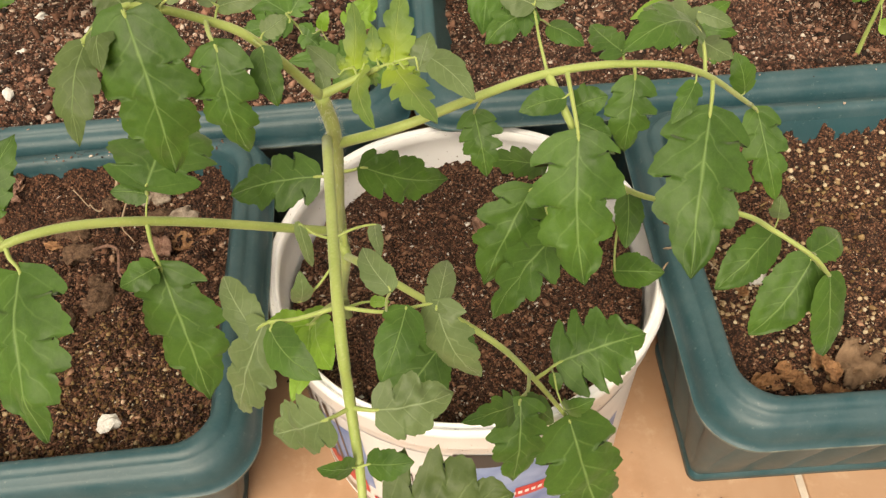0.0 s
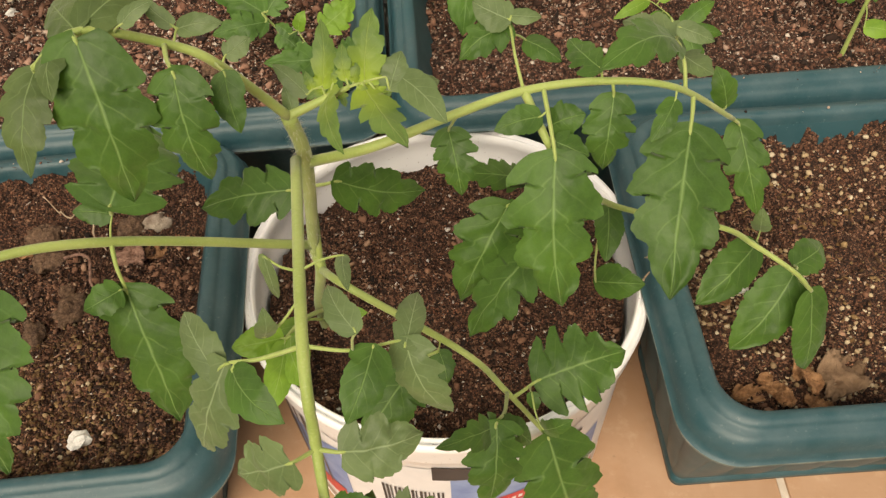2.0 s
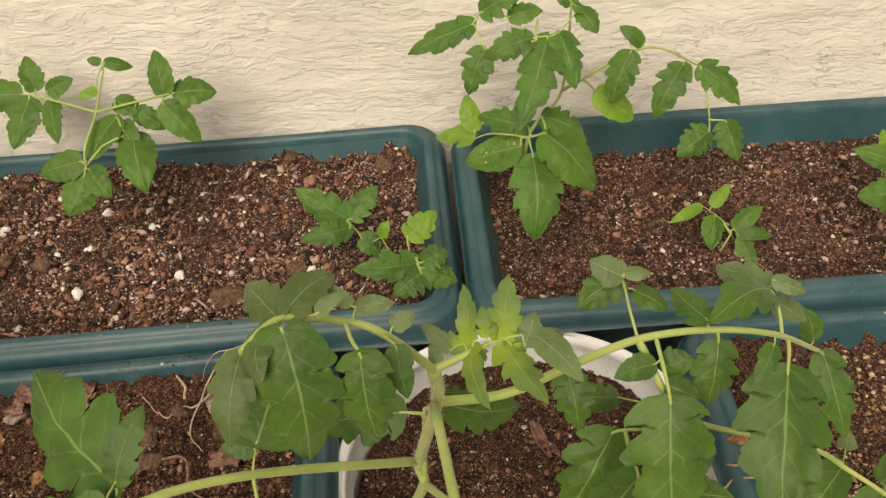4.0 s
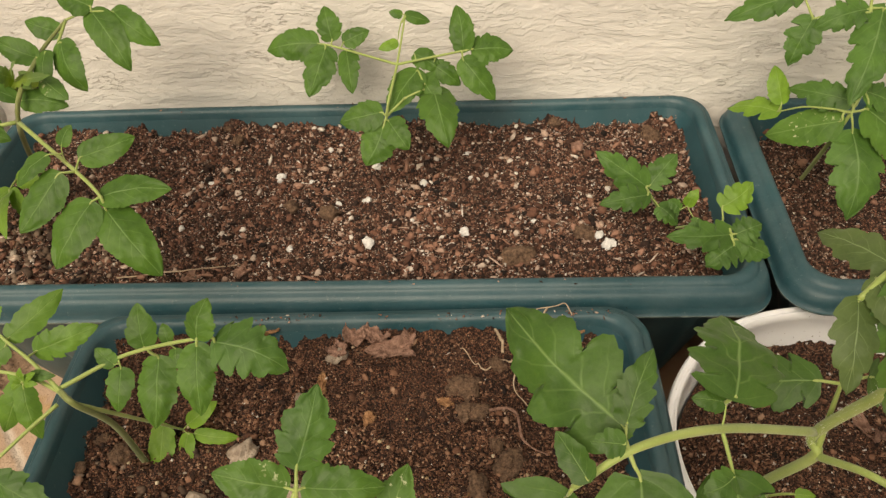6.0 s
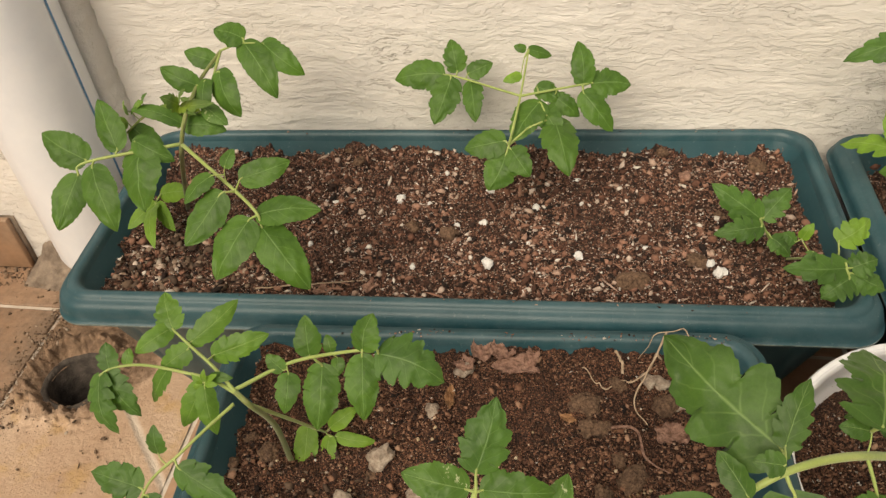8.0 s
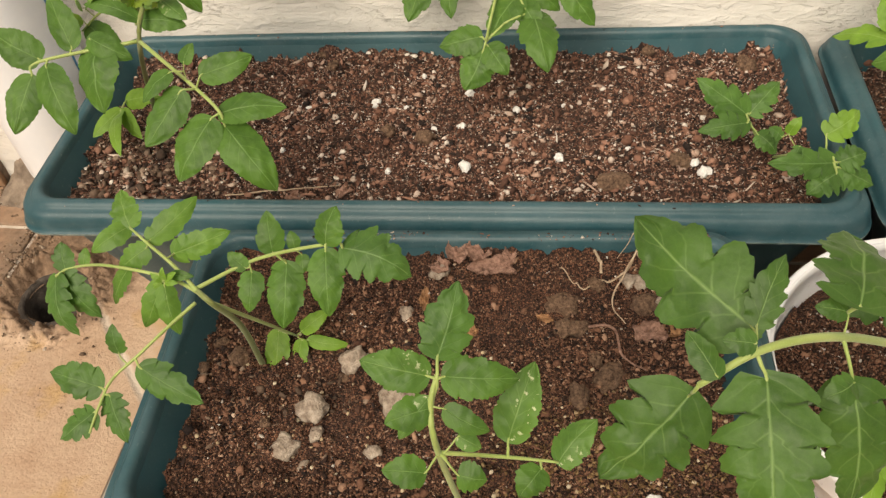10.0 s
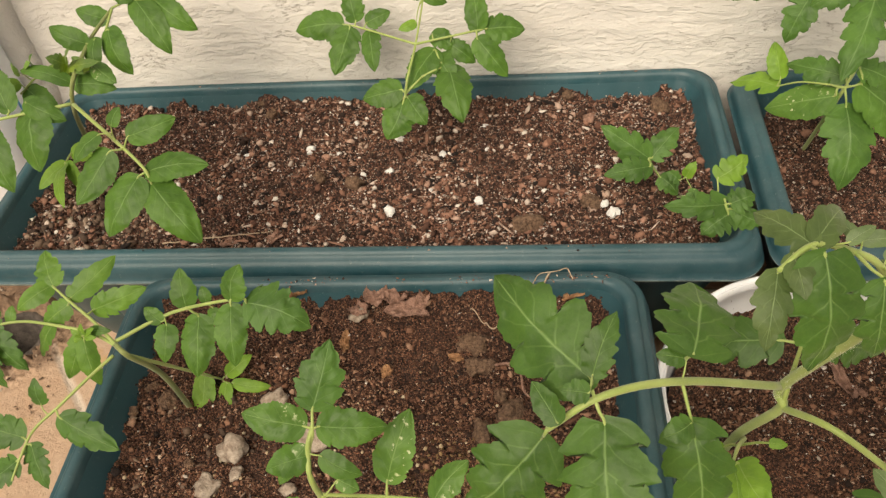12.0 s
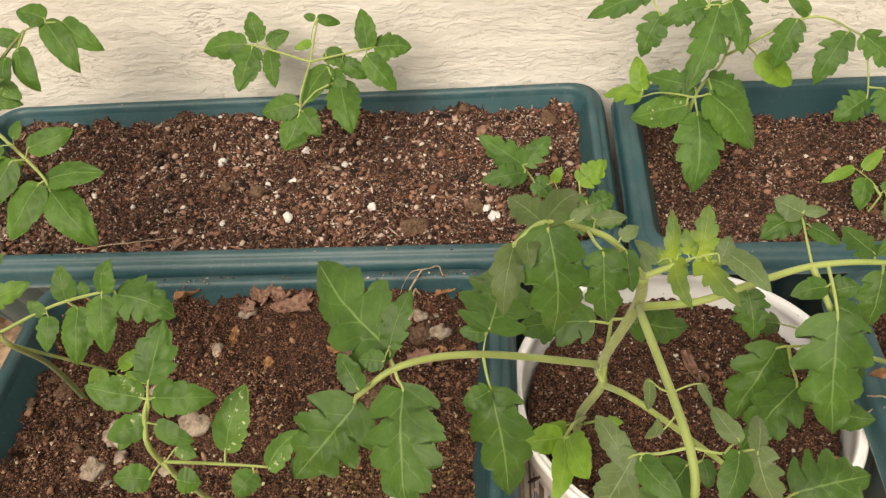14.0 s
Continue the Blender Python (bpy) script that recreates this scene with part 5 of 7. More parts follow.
pebble("debris", "dark speck of earth on the tile", "debris", "specks on the tiles", M_CLOD, (0.418, 0.200, 0.002), 0.0014, 0.45)
pebble("debris", "dark speck of earth on the tile", "debris", "specks on the tiles", M_CLOD, (0.053, 0.177, 0.002), 0.0013, 0.45)


# ---------------------------------------------------------------- plants
SKIN = {"mature": (M_LEAF, 4, 0.60), "grey": (M_LEAF_PALE, 3, 0.50), "seedling": (M_LEAF_SEED, 5, 0.26), "light": (M_LEAF_LIGHT, 3, 0.15), "young": (M_LEAF_YOUNG, 4, 0.60),
        "oval": (M_LEAF, 6, 0.14), "smooth": (M_LEAF_SEED, 4, 0.10), "dull": (M_LEAF_DULL, 4, 0.62), "lime": (M_LEAF_LIGHT, 3, 0.55), "jagged": (M_LEAF_BLUE, 4, 0.52), "spotted": (M_LEAF_SPOT, 5, 0.18), "fresh": (M_LEAF_SPRING, 5, 0.30)}
plant_rng = random.Random(41)


def blade(length, width, lobes, depth, rng):
    """A toothed or lobed leaflet along +x, puffed between its veins, with margins that curl down."""
    bm = bmesh.new()
    uv = bm.loops.layers.uv.new("UVMap")
    n, m = (48, 6) if width > 0.02 else (28, 3)
    bow, curl, twist, side = rng.uniform(0.05, 0.16), rng.uniform(0.10, 0.34), rng.uniform(-0.25, 0.25), rng.uniform(-0.05, 0.05)
    phase = (rng.uniform(0, 0.5), rng.uniform(0, 0.5))
    where = Vector((rng.uniform(0, 50), rng.uniform(0, 50), 0))
    rows = []
    for i in range(n + 1):
        u = i / n
        row = []
        for j in range(-m, m + 1):
            v = j / m
            wob = 0.22 * noise.noise(where + Vector((u * 3, 7 * (v > 0), 9)))
            s = ((u * lobes + phase[v > 0] + wob) % 1.0)
            deep = depth * (0.75 + 0.8 * noise.noise(where + Vector((math.floor(u * lobes + phase[v > 0] + wob) * 3.3, 5 * (v > 0), 2))))
            fine = (u * lobes * 3.1 + phase[v > 0]) % 1.0
            scallop = (0.5 + 0.5 * math.cos(math.pi * s ** 0.8)) ** 1.3 if s < 0.88 else ((s - 0.88) / 0.12) ** 1.5
            lobe = 1 - deep * scallop * min(1, 5 * u) * (1 - 0.55 * u) - 0.075 * (1 - fine) ** 1.5 * min(1, 4 * u)
            h = 0.56 * width * (u / 0.36) ** 0.42 * max(0.0, (1 - u) / 0.64) ** (0.74 + 0.30 * min(depth, 0.6)) * lobe * (1 + 0.10 * noise.noise(where + Vector((u * 4, v, 0))))
            x = length * (u + 0.06 * abs(v) ** 1.5 * (s - 0.35) * (1 - u) * depth * 2 - 0.05 * v * v * (1 - u) ** 4)
            y = v * h + side * length * math.sin(math.pi * u)
            z = bow * length * 4 * u * (1 - u) - curl * abs(v * h) ** 1.4 * width ** -0.4 + twist * v * h * (u - 0.4)
            z += 0.06 * width * noise.noise(where + Vector((u * 5, v * 2.2, 3))) * min(1, 3 * u)
            z += 0.012 * width * math.cos(2 * math.pi * (u - 0.31 * abs(v)) * 6) * abs(v) * (1 - abs(v)) * 2
            row.append((bm.verts.new((x, y, z)), u, 0.5 + 0.5 * v))
        rows.append(row)
    for a, b in zip(rows, rows[1:]):
        for j in range(2 * m):
            quad = (a[j], b[j], b[j + 1], a[j + 1])
            f = bm.faces.new([q[0] for q in quad])
            for loop, q in zip(f.loops, quad):
                loop[uv].uv = q[1:]
    bmesh.ops.remove_doubles(bm, verts=bm.verts[:], dist=1e-6)
    return bm


def start_plant(label, stem, r0, r1):
    """A plant at the foot of its stem; the points are in the world."""
    top = thing("tomato_plant", stem[0], label, "plant", "tomato plants")
    pts = [Vector(p) - Vector(stem[0]) for p in stem]
    pts[0] = Vector((0, 0, -0.012))
    bm = bmesh.new()
    line = tube(bm, pts, (r0, (r0 + r1) / 2, r1), 12, 8 * (len(pts) - 1))
    part("stem", bm, M_STEM_BROWN if 0.0025 < r0 < 0.0036 else M_STEM, top)
    top["foot"] = stem[0]
    if r0 > 0.0036:
        hairs(top, line[len(line) // 2:], r1, 700)
    return top


def hairs(parent, line, radius, count):
    """Fine pale hairs standing off a stalk."""
    verts, faces = [], []
    for _ in range(count):
        k = plant_rng.randrange(len(line) - 1)
        p = line[k].lerp(line[k + 1], plant_rng.random())
        d = (line[k + 1] - line[k]).normalized()
        out = Vector((plant_rng.gauss(0, 1), plant_rng.gauss(0, 1), plant_rng.gauss(0, 1)))
        out = (out - out.dot(d) * d).normalized()
        s = out.cross(d) * 0.00006
        root, end = p + out * radius * 0.8, p + out * (radius + plant_rng.uniform(0.0016, 0.0042)) + d * plant_rng.uniform(-0.0006, 0.0006)
        i = len(verts)
        verts += [root + s, root - s, root + d * 0.00012, end]
        faces += [(i, i + 1, i + 3), (i + 1, i + 2, i + 3), (i + 2, i, i + 3)]
    return tagged(from_arrays("hairs", verts, faces, M_HAIR, parent), kind="stuff")


LINES = {}


def grow_leaf(plant, path, r0, r1):
    """The stalk of one compound leaf, as a part of its plant."""
    foot = Vector(plant["foot"])
    bm = bmesh.new()
    line = tube(bm, [Vector(p) - foot for p in path], (r0 * 1.12, r0 * 0.98, r0 * 0.92, r0 * 0.6 + r1 * 0.4, r0 * 0.3 + r1 * 0.7, r1), 10, 8 * (len(path) - 1))
    ob = part("leaf", bm, M_STEM, plant)
    LINES[ob.name] = (line, foot, r1)
    return ob


def leaflet(leaf, base, tip, width, skin):
    """One leaflet with its short stalk, from its foot to its tip."""
    line, foot, r = LINES[leaf.name]
    material, lobes, depth = SKIN[skin]
    base, tip = Vector(base) - foot, Vector(tip) - foot
    ax = tip - base
    length = ax.length
    ax.normalize()
    up = Vector((plant_rng.gauss(0, 0.22), -0.62 + plant_rng.gauss(0, 0.15), 0.80))
    up = (up - up.dot(ax) * ax).normalized()
    side = up.cross(ax)
    if width < 0.018:
        lobes, depth = max(2, lobes - 1), depth * (0.9 if skin in ("jagged", "young") else 0.5)
    ob = part("leaflet", blade(length * 1.04, width, lobes + plant_rng.choice((0, 0, 1) if depth > 0.45 else (-1, 0, 0)), depth * plant_rng.uniform(0.8, 1.15), plant_rng), material, leaf)
    ob.matrix_local = Matrix((ax, side, up)).transposed().to_4x4()
    ob.location = base
    near = min(line, key=lambda p: (p - base).length)
    gap = (near - base).length
    r = min(max(0.040 * width, 0.0006), 0.0012)
    if gap > r * 0.8:
        bm = bmesh.new()
        bend = (near + base) / 2 + up * gap * 0.10
        line += spline([near, bend, base], 6)[1:]
        tube(bm, [near, bend, base, base + ax * length * 0.22 - up * length * 0.004], (r * 1.05, r * 0.9, r * 0.75, r * 0.1), 8, 12)
        part("leaflet_stalk", bm, M_STEM, leaf)
    return ob


# ---------------------------------------------------------------- the plants, one by one
plant = start_plant("tall bushy green tomato plant growing in the white bucket", [(0.012, 0.324, 0.207), (0.016, 0.309, 0.258), (0.029, 0.290, 0.327), (0.027, 0.297, 0.344), (0.043, 0.263, 0.455), (0.043, 0.252, 0.497)], 0.0038, 0.0036)
leaf = grow_leaf(plant, [(0.042, 0.249, 0.472), (0.057, 0.133, 0.497), (0.059, 0.106, 0.469), (0.061, 0.089, 0.454), (0.062, 0.073, 0.443), (0.063, 0.058, 0.434)], 0.0024, 0.0012)
leaflet(leaf, (0.029, 0.129, 0.494), (0.011, 0.120, 0.446), 0.023, "grey")
leaflet(leaf, (0.025, 0.128, 0.490), (0.011, 0.152, 0.493), 0.014, "grey")
leaflet(leaf, (0.093, 0.139, 0.487), (0.109, 0.127, 0.452), 0.020, "grey")
leaflet(leaf, (0.093, 0.136, 0.487), (0.098, 0.162, 0.483), 0.012, "grey")
leaflet(leaf, (0.051, 0.099, 0.474), (0.027, 0.105, 0.453), 0.024, "grey")
leaflet(leaf, (0.069, 0.103, 0.472), (0.097, 0.110, 0.469), 0.024, "grey")
leaflet(leaf, (0.059, 0.087, 0.458), (0.048, 0.083, 0.468), 0.010, "mature")
leaflet(leaf, (0.065, 0.088, 0.458), (0.082, 0.085, 0.465), 0.012, "mature")
leaflet(leaf, (0.045, 0.068, 0.440), (0.022, 0.055, 0.430), 0.040, "grey")
leaflet(leaf, (0.072, 0.076, 0.443), (0.117, 0.079, 0.445), 0.047, "dull")
leaflet(leaf, (0.062, 0.062, 0.436), (0.051, 0.064, 0.437), 0.011, "dull")
leaflet(leaf, (0.063, 0.062, 0.436), (0.073, 0.070, 0.438), 0.011, "dull")
leaflet(leaf, (0.063, 0.057, 0.433), (0.056, 0.036, 0.424), 0.038, "dull")
leaflet(leaf, (0.065, 0.054, 0.432), (0.086, 0.061, 0.434), 0.014, "dull")
leaflet(leaf, (0.061, 0.055, 0.432), (0.045, 0.055, 0.430), 0.011, "dull")
leaflet(leaf, (0.040, 0.172, 0.500), (0.041, 0.169, 0.476), 0.007, "grey")
leaflet(leaf, (0.069, 0.177, 0.491), (0.072, 0.159, 0.493), 0.006, "grey")
leaflet(leaf, (0.078, 0.128, 0.513), (0.068, 0.147, 0.513), 0.011, "grey")
leaflet(leaf, (0.039, 0.146, 0.483), (0.042, 0.148, 0.500), 0.008, "grey")
leaflet(leaf, (0.082, 0.133, 0.494), (0.072, 0.110, 0.482), 0.017, "mature")
leaflet(leaf, (0.032, 0.126, 0.494), (0.051, 0.107, 0.491), 0.015, "mature")
leaf = grow_leaf(plant, [(0.027, 0.297, 0.344), (-0.060, 0.241, 0.428), (-0.110, 0.213, 0.451), (-0.142, 0.200, 0.432)], 0.0028, 0.0018)
leaflet(leaf, (-0.118, 0.218, 0.462), (-0.175, 0.282, 0.473), 0.057, "mature")
leaflet(leaf, (-0.117, 0.217, 0.465), (-0.104, 0.246, 0.487), 0.020, "mature")
leaflet(leaf, (-0.136, 0.194, 0.450), (-0.151, 0.214, 0.460), 0.016, "mature")
leaflet(leaf, (-0.119, 0.205, 0.466), (-0.135, 0.206, 0.466), 0.014, "mature")
leaflet(leaf, (-0.109, 0.201, 0.441), (-0.102, 0.140, 0.388), 0.055, "mature")
leaflet(leaf, (-0.054, 0.222, 0.412), (-0.043, 0.185, 0.340), 0.044, "mature")
leaflet(leaf, (-0.055, 0.219, 0.416), (-0.072, 0.210, 0.413), 0.017, "mature")
leaflet(leaf, (-0.145, 0.201, 0.420), (-0.189, 0.172, 0.375), 0.054, "mature")
leaflet(leaf, (-0.058, 0.251, 0.438), (-0.076, 0.251, 0.441), 0.013, "mature")
leaflet(leaf, (-0.055, 0.248, 0.447), (-0.049, 0.308, 0.441), 0.052, "mature")
leaf = grow_leaf(plant, [(0.043, 0.252, 0.497), (0.024, 0.242, 0.535), (0.009, 0.240, 0.548), (-0.018, 0.229, 0.565), (-0.035, 0.218, 0.558)], 0.0021, 0.0014)
leaflet(leaf, (-0.016, 0.220, 0.568), (-0.013, 0.200, 0.507), 0.035, "mature")
leaflet(leaf, (0.014, 0.218, 0.553), (0.018, 0.206, 0.510), 0.025, "mature")
leaflet(leaf, (0.028, 0.231, 0.541), (0.032, 0.216, 0.524), 0.013, "mature")
leaflet(leaf, (-0.019, 0.229, 0.565), (-0.039, 0.259, 0.556), 0.019, "dull")
leaflet(leaf, (-0.018, 0.230, 0.565), (0.001, 0.258, 0.560), 0.017, "dull")
leaflet(leaf, (-0.035, 0.218, 0.557), (-0.040, 0.191, 0.532), 0.019, "dull")
leaflet(leaf, (-0.028, 0.225, 0.563), (-0.025, 0.203, 0.556), 0.014, "dull")
leaflet(leaf, (-0.003, 0.230, 0.566), (0.009, 0.236, 0.571), 0.007, "grey")
leaflet(leaf, (0.011, 0.245, 0.552), (0.028, 0.246, 0.553), 0.009, "grey")
leaflet(leaf, (0.009, 0.246, 0.553), (-0.002, 0.254, 0.560), 0.007, "grey")
leaflet(leaf, (0.026, 0.245, 0.538), (0.036, 0.250, 0.542), 0.009, "grey")
leaflet(leaf, (-0.021, 0.225, 0.561), (-0.031, 0.224, 0.560), 0.006, "mature")
leaf = grow_leaf(plant, [(0.029, 0.290, 0.327), (0.031, 0.298, 0.358), (0.033, 0.306, 0.390)], 0.0022, 0.0012)
leaflet(leaf, (0.018, 0.307, 0.386), (-0.039, 0.313, 0.367), 0.036, "mature")
leaflet(leaf, (0.048, 0.305, 0.394), (0.097, 0.333, 0.351), 0.031, "mature")
leaf = grow_leaf(plant, [(0.043, 0.263, 0.455), (0.079, 0.250, 0.477), (0.115, 0.263, 0.481), (0.152, 0.277, 0.482), (0.191, 0.281, 0.482), (0.229, 0.282, 0.474), (0.277, 0.309, 0.424)], 0.0025, 0.0014)
leaflet(leaf, (0.115, 0.273, 0.462), (0.120, 0.254, 0.436), 0.022, "mature")
leaflet(leaf, (0.147, 0.305, 0.500), (0.123, 0.297, 0.487), 0.021, "mature")
leaflet(leaf, (0.147, 0.303, 0.504), (0.130, 0.310, 0.510), 0.017, "grey")
leaflet(leaf, (0.148, 0.305, 0.505), (0.162, 0.304, 0.504), 0.008, "grey")
leaflet(leaf, (0.156, 0.306, 0.489), (0.172, 0.295, 0.484), 0.014, "mature")
leaflet(leaf, (0.165, 0.249, 0.465), (0.168, 0.208, 0.401), 0.047, "mature")
leaflet(leaf, (0.159, 0.264, 0.477), (0.137, 0.258, 0.475), 0.014, "mature")
leaflet(leaf, (0.166, 0.271, 0.464), (0.182, 0.271, 0.470), 0.017, "mature")
leaflet(leaf, (0.166, 0.259, 0.465), (0.182, 0.253, 0.460), 0.016, "mature")
leaflet(leaf, (0.190, 0.284, 0.487), (0.179, 0.312, 0.483), 0.018, "mature")
leaflet(leaf, (0.197, 0.279, 0.474), (0.194, 0.265, 0.438), 0.025, "mature")
leaflet(leaf, (0.233, 0.308, 0.482), (0.188, 0.276, 0.493), 0.026, "mature")
leaflet(leaf, (0.233, 0.309, 0.483), (0.213, 0.336, 0.474), 0.020, "grey")
leaflet(leaf, (0.240, 0.312, 0.469), (0.249, 0.291, 0.474), 0.014, "grey")
leaflet(leaf, (0.231, 0.305, 0.493), (0.248, 0.299, 0.488), 0.010, "grey")
leaflet(leaf, (0.238, 0.273, 0.453), (0.224, 0.208, 0.402), 0.049, "mature")
leaflet(leaf, (0.228, 0.278, 0.470), (0.215, 0.262, 0.458), 0.012, "mature")
leaflet(leaf, (0.284, 0.313, 0.415), (0.296, 0.280, 0.375), 0.025, "mature")
leaflet(leaf, (0.269, 0.306, 0.437), (0.260, 0.313, 0.459), 0.015, "mature")
leaf = grow_leaf(plant, [(0.152, 0.277, 0.482), (0.172, 0.258, 0.447), (0.219, 0.303, 0.359), (0.279, 0.283, 0.358), (0.292, 0.261, 0.367), (0.313, 0.245, 0.360), (0.327, 0.242, 0.344)], 0.0020, 0.0012)
leaflet(leaf, (0.162, 0.320, 0.372), (0.120, 0.303, 0.398), 0.020, "mature")
leaflet(leaf, (0.303, 0.277, 0.345), (0.264, 0.248, 0.329), 0.027, "oval")
leaflet(leaf, (0.322, 0.257, 0.341), (0.288, 0.231, 0.301), 0.034, "oval")
leaflet(leaf, (0.327, 0.242, 0.344), (0.339, 0.226, 0.279), 0.025, "oval")
leaflet(leaf, (0.333, 0.274, 0.325), (0.359, 0.295, 0.317), 0.022, "oval")
leaflet(leaf, (0.310, 0.289, 0.344), (0.306, 0.290, 0.365), 0.012, "grey")
leaflet(leaf, (0.147, 0.275, 0.399), (0.119, 0.247, 0.350), 0.040, "mature")
leaflet(leaf, (0.160, 0.254, 0.382), (0.123, 0.223, 0.348), 0.036, "mature")
leaflet(leaf, (0.216, 0.309, 0.353), (0.211, 0.277, 0.338), 0.018, "oval")
leaflet(leaf, (0.215, 0.299, 0.282), (0.243, 0.284, 0.298), 0.024, "oval")
leaf = grow_leaf(plant, [(0.029, 0.290, 0.327), (0.053, 0.253, 0.357), (0.119, 0.233, 0.308), (0.142, 0.198, 0.321), (0.168, 0.187, 0.279)], 0.0025, 0.0013)
leaflet(leaf, (0.160, 0.201, 0.328), (0.211, 0.215, 0.331), 0.050, "mature")
leaflet(leaf, (0.132, 0.163, 0.357), (0.127, 0.138, 0.313), 0.034, "mature")
leaflet(leaf, (0.132, 0.166, 0.348), (0.101, 0.146, 0.369), 0.018, "mature")
leaflet(leaf, (0.134, 0.166, 0.348), (0.152, 0.166, 0.322), 0.016, "mature")
leaflet(leaf, (0.155, 0.191, 0.333), (0.157, 0.184, 0.325), 0.008, "mature")
leaflet(leaf, (0.160, 0.173, 0.323), (0.174, 0.169, 0.342), 0.012, "mature")
leaflet(leaf, (0.167, 0.183, 0.286), (0.193, 0.159, 0.192), 0.053, "mature")
leaflet(leaf, (0.103, 0.235, 0.309), (0.107, 0.218, 0.298), 0.014, "mature")
leaflet(leaf, (0.091, 0.231, 0.307), (0.055, 0.192, 0.280), 0.038, "mature")
leaf = grow_leaf(plant, [(0.018, 0.304, 0.256), (0.008, 0.287, 0.272), (-0.001, 0.266, 0.282)], 0.0018, 0.0012)
leaflet(leaf, (-0.001, 0.262, 0.283), (-0.009, 0.211, 0.279), 0.019, "light")
leaflet(leaf, (0.003, 0.266, 0.284), (0.017, 0.226, 0.291), 0.030, "light")
leaflet(leaf, (-0.003, 0.266, 0.283), (-0.034, 0.258, 0.287), 0.024, "light")
leaf = grow_leaf(plant, [(0.018, 0.305, 0.244), (0.029, 0.303, 0.252), (0.037, 0.301, 0.256)], 0.0012, 0.0009)
leaflet(leaf, (0.037, 0.301, 0.256), (0.051, 0.300, 0.256), 0.009, "lime")
leaf = grow_leaf(plant, [(0.016, 0.305, 0.242), (0.008, 0.302, 0.248), (0.002, 0.299, 0.249)], 0.0012, 0.0009)
leaflet(leaf, (0.002, 0.299, 0.249), (-0.019, 0.295, 0.246), 0.013, "lime")
leaf = grow_leaf(plant, [(0.043, 0.252, 0.497), (0.057, 0.256, 0.501), (0.071, 0.260, 0.505)], 0.0022, 0.0012)
leaflet(leaf, (0.078, 0.262, 0.506), (0.083, 0.286, 0.526), 0.017, "young")
leaflet(leaf, (0.059, 0.261, 0.505), (0.060, 0.283, 0.524), 0.011, "young")
leaflet(leaf, (0.063, 0.260, 0.504), (0.069, 0.225, 0.500), 0.014, "young")
leaflet(leaf, (0.078, 0.260, 0.504), (0.096, 0.226, 0.501), 0.020, "young")
leaflet(leaf, (0.094, 0.263, 0.507), (0.113, 0.233, 0.507), 0.014, "grey")
leaflet(leaf, (0.089, 0.259, 0.503), (0.095, 0.271, 0.514), 0.013, "grey")
leaflet(leaf, (0.080, 0.262, 0.506), (0.092, 0.270, 0.512), 0.009, "young")
leaflet(leaf, (0.070, 0.263, 0.507), (0.069, 0.275, 0.517), 0.008, "young")
leaflet(leaf, (0.073, 0.262, 0.506), (0.077, 0.270, 0.513), 0.005, "young")
leaflet(leaf, (0.067, 0.260, 0.504), (0.069, 0.254, 0.499), 0.005, "young")
leaflet(leaf, (0.055, 0.260, 0.505), (0.052, 0.266, 0.510), 0.005, "young")
leaflet(leaf, (0.052, 0.259, 0.503), (0.038, 0.269, 0.512), 0.009, "grey")
leaflet(leaf, (0.060, 0.260, 0.504), (0.052, 0.257, 0.502), 0.005, "young")
leaflet(leaf, (0.083, 0.259, 0.503), (0.090, 0.253, 0.499), 0.009, "young")
leaflet(leaf, (0.094, 0.261, 0.505), (0.111, 0.275, 0.493), 0.012, "grey")
leaflet(leaf, (0.075, 0.260, 0.505), (0.081, 0.257, 0.501), 0.005, "young")
leaflet(leaf, (0.064, 0.262, 0.506), (0.064, 0.268, 0.511), 0.005, "young")
leaflet(leaf, (0.045, 0.253, 0.498), (0.042, 0.262, 0.506), 0.007, "grey")
plant = start_plant("leafy tomato seedling in grit at the end of the long trough", [(-0.706, 0.655, 0.245), (-0.611, 0.542, 0.418), (-0.612, 0.600, 0.443), (-0.604, 0.659, 0.454)], 0.0028, 0.0016)
leaf = grow_leaf(plant, [(-0.611, 0.542, 0.418), (-0.525, 0.478, 0.399), (-0.512, 0.465, 0.382)], 0.0018, 0.0009)
leaflet(leaf, (-0.549, 0.498, 0.425), (-0.542, 0.511, 0.436), 0.015, "smooth")
leaflet(leaf, (-0.534, 0.494, 0.416), (-0.492, 0.511, 0.424), 0.025, "smooth")
leaflet(leaf, (-0.517, 0.473, 0.391), (-0.462, 0.484, 0.390), 0.028, "smooth")
leaflet(leaf, (-0.512, 0.465, 0.382), (-0.468, 0.434, 0.340), 0.036, "smooth")
leaflet(leaf, (-0.525, 0.468, 0.388), (-0.550, 0.427, 0.353), 0.036, "smooth")
leaflet(leaf, (-0.551, 0.481, 0.408), (-0.579, 0.444, 0.377), 0.031, "smooth")
leaflet(leaf, (-0.561, 0.491, 0.420), (-0.582, 0.470, 0.404), 0.020, "smooth")
leaf = grow_leaf(plant, [(-0.611, 0.542, 0.418), (-0.701, 0.516, 0.412), (-0.708, 0.505, 0.403)], 0.0017, 0.0010)
leaflet(leaf, (-0.701, 0.517, 0.414), (-0.743, 0.528, 0.435), 0.032, "smooth")
leaflet(leaf, (-0.708, 0.505, 0.403), (-0.722, 0.467, 0.368), 0.030, "smooth")
leaflet(leaf, (-0.695, 0.513, 0.408), (-0.668, 0.475, 0.363), 0.032, "smooth")
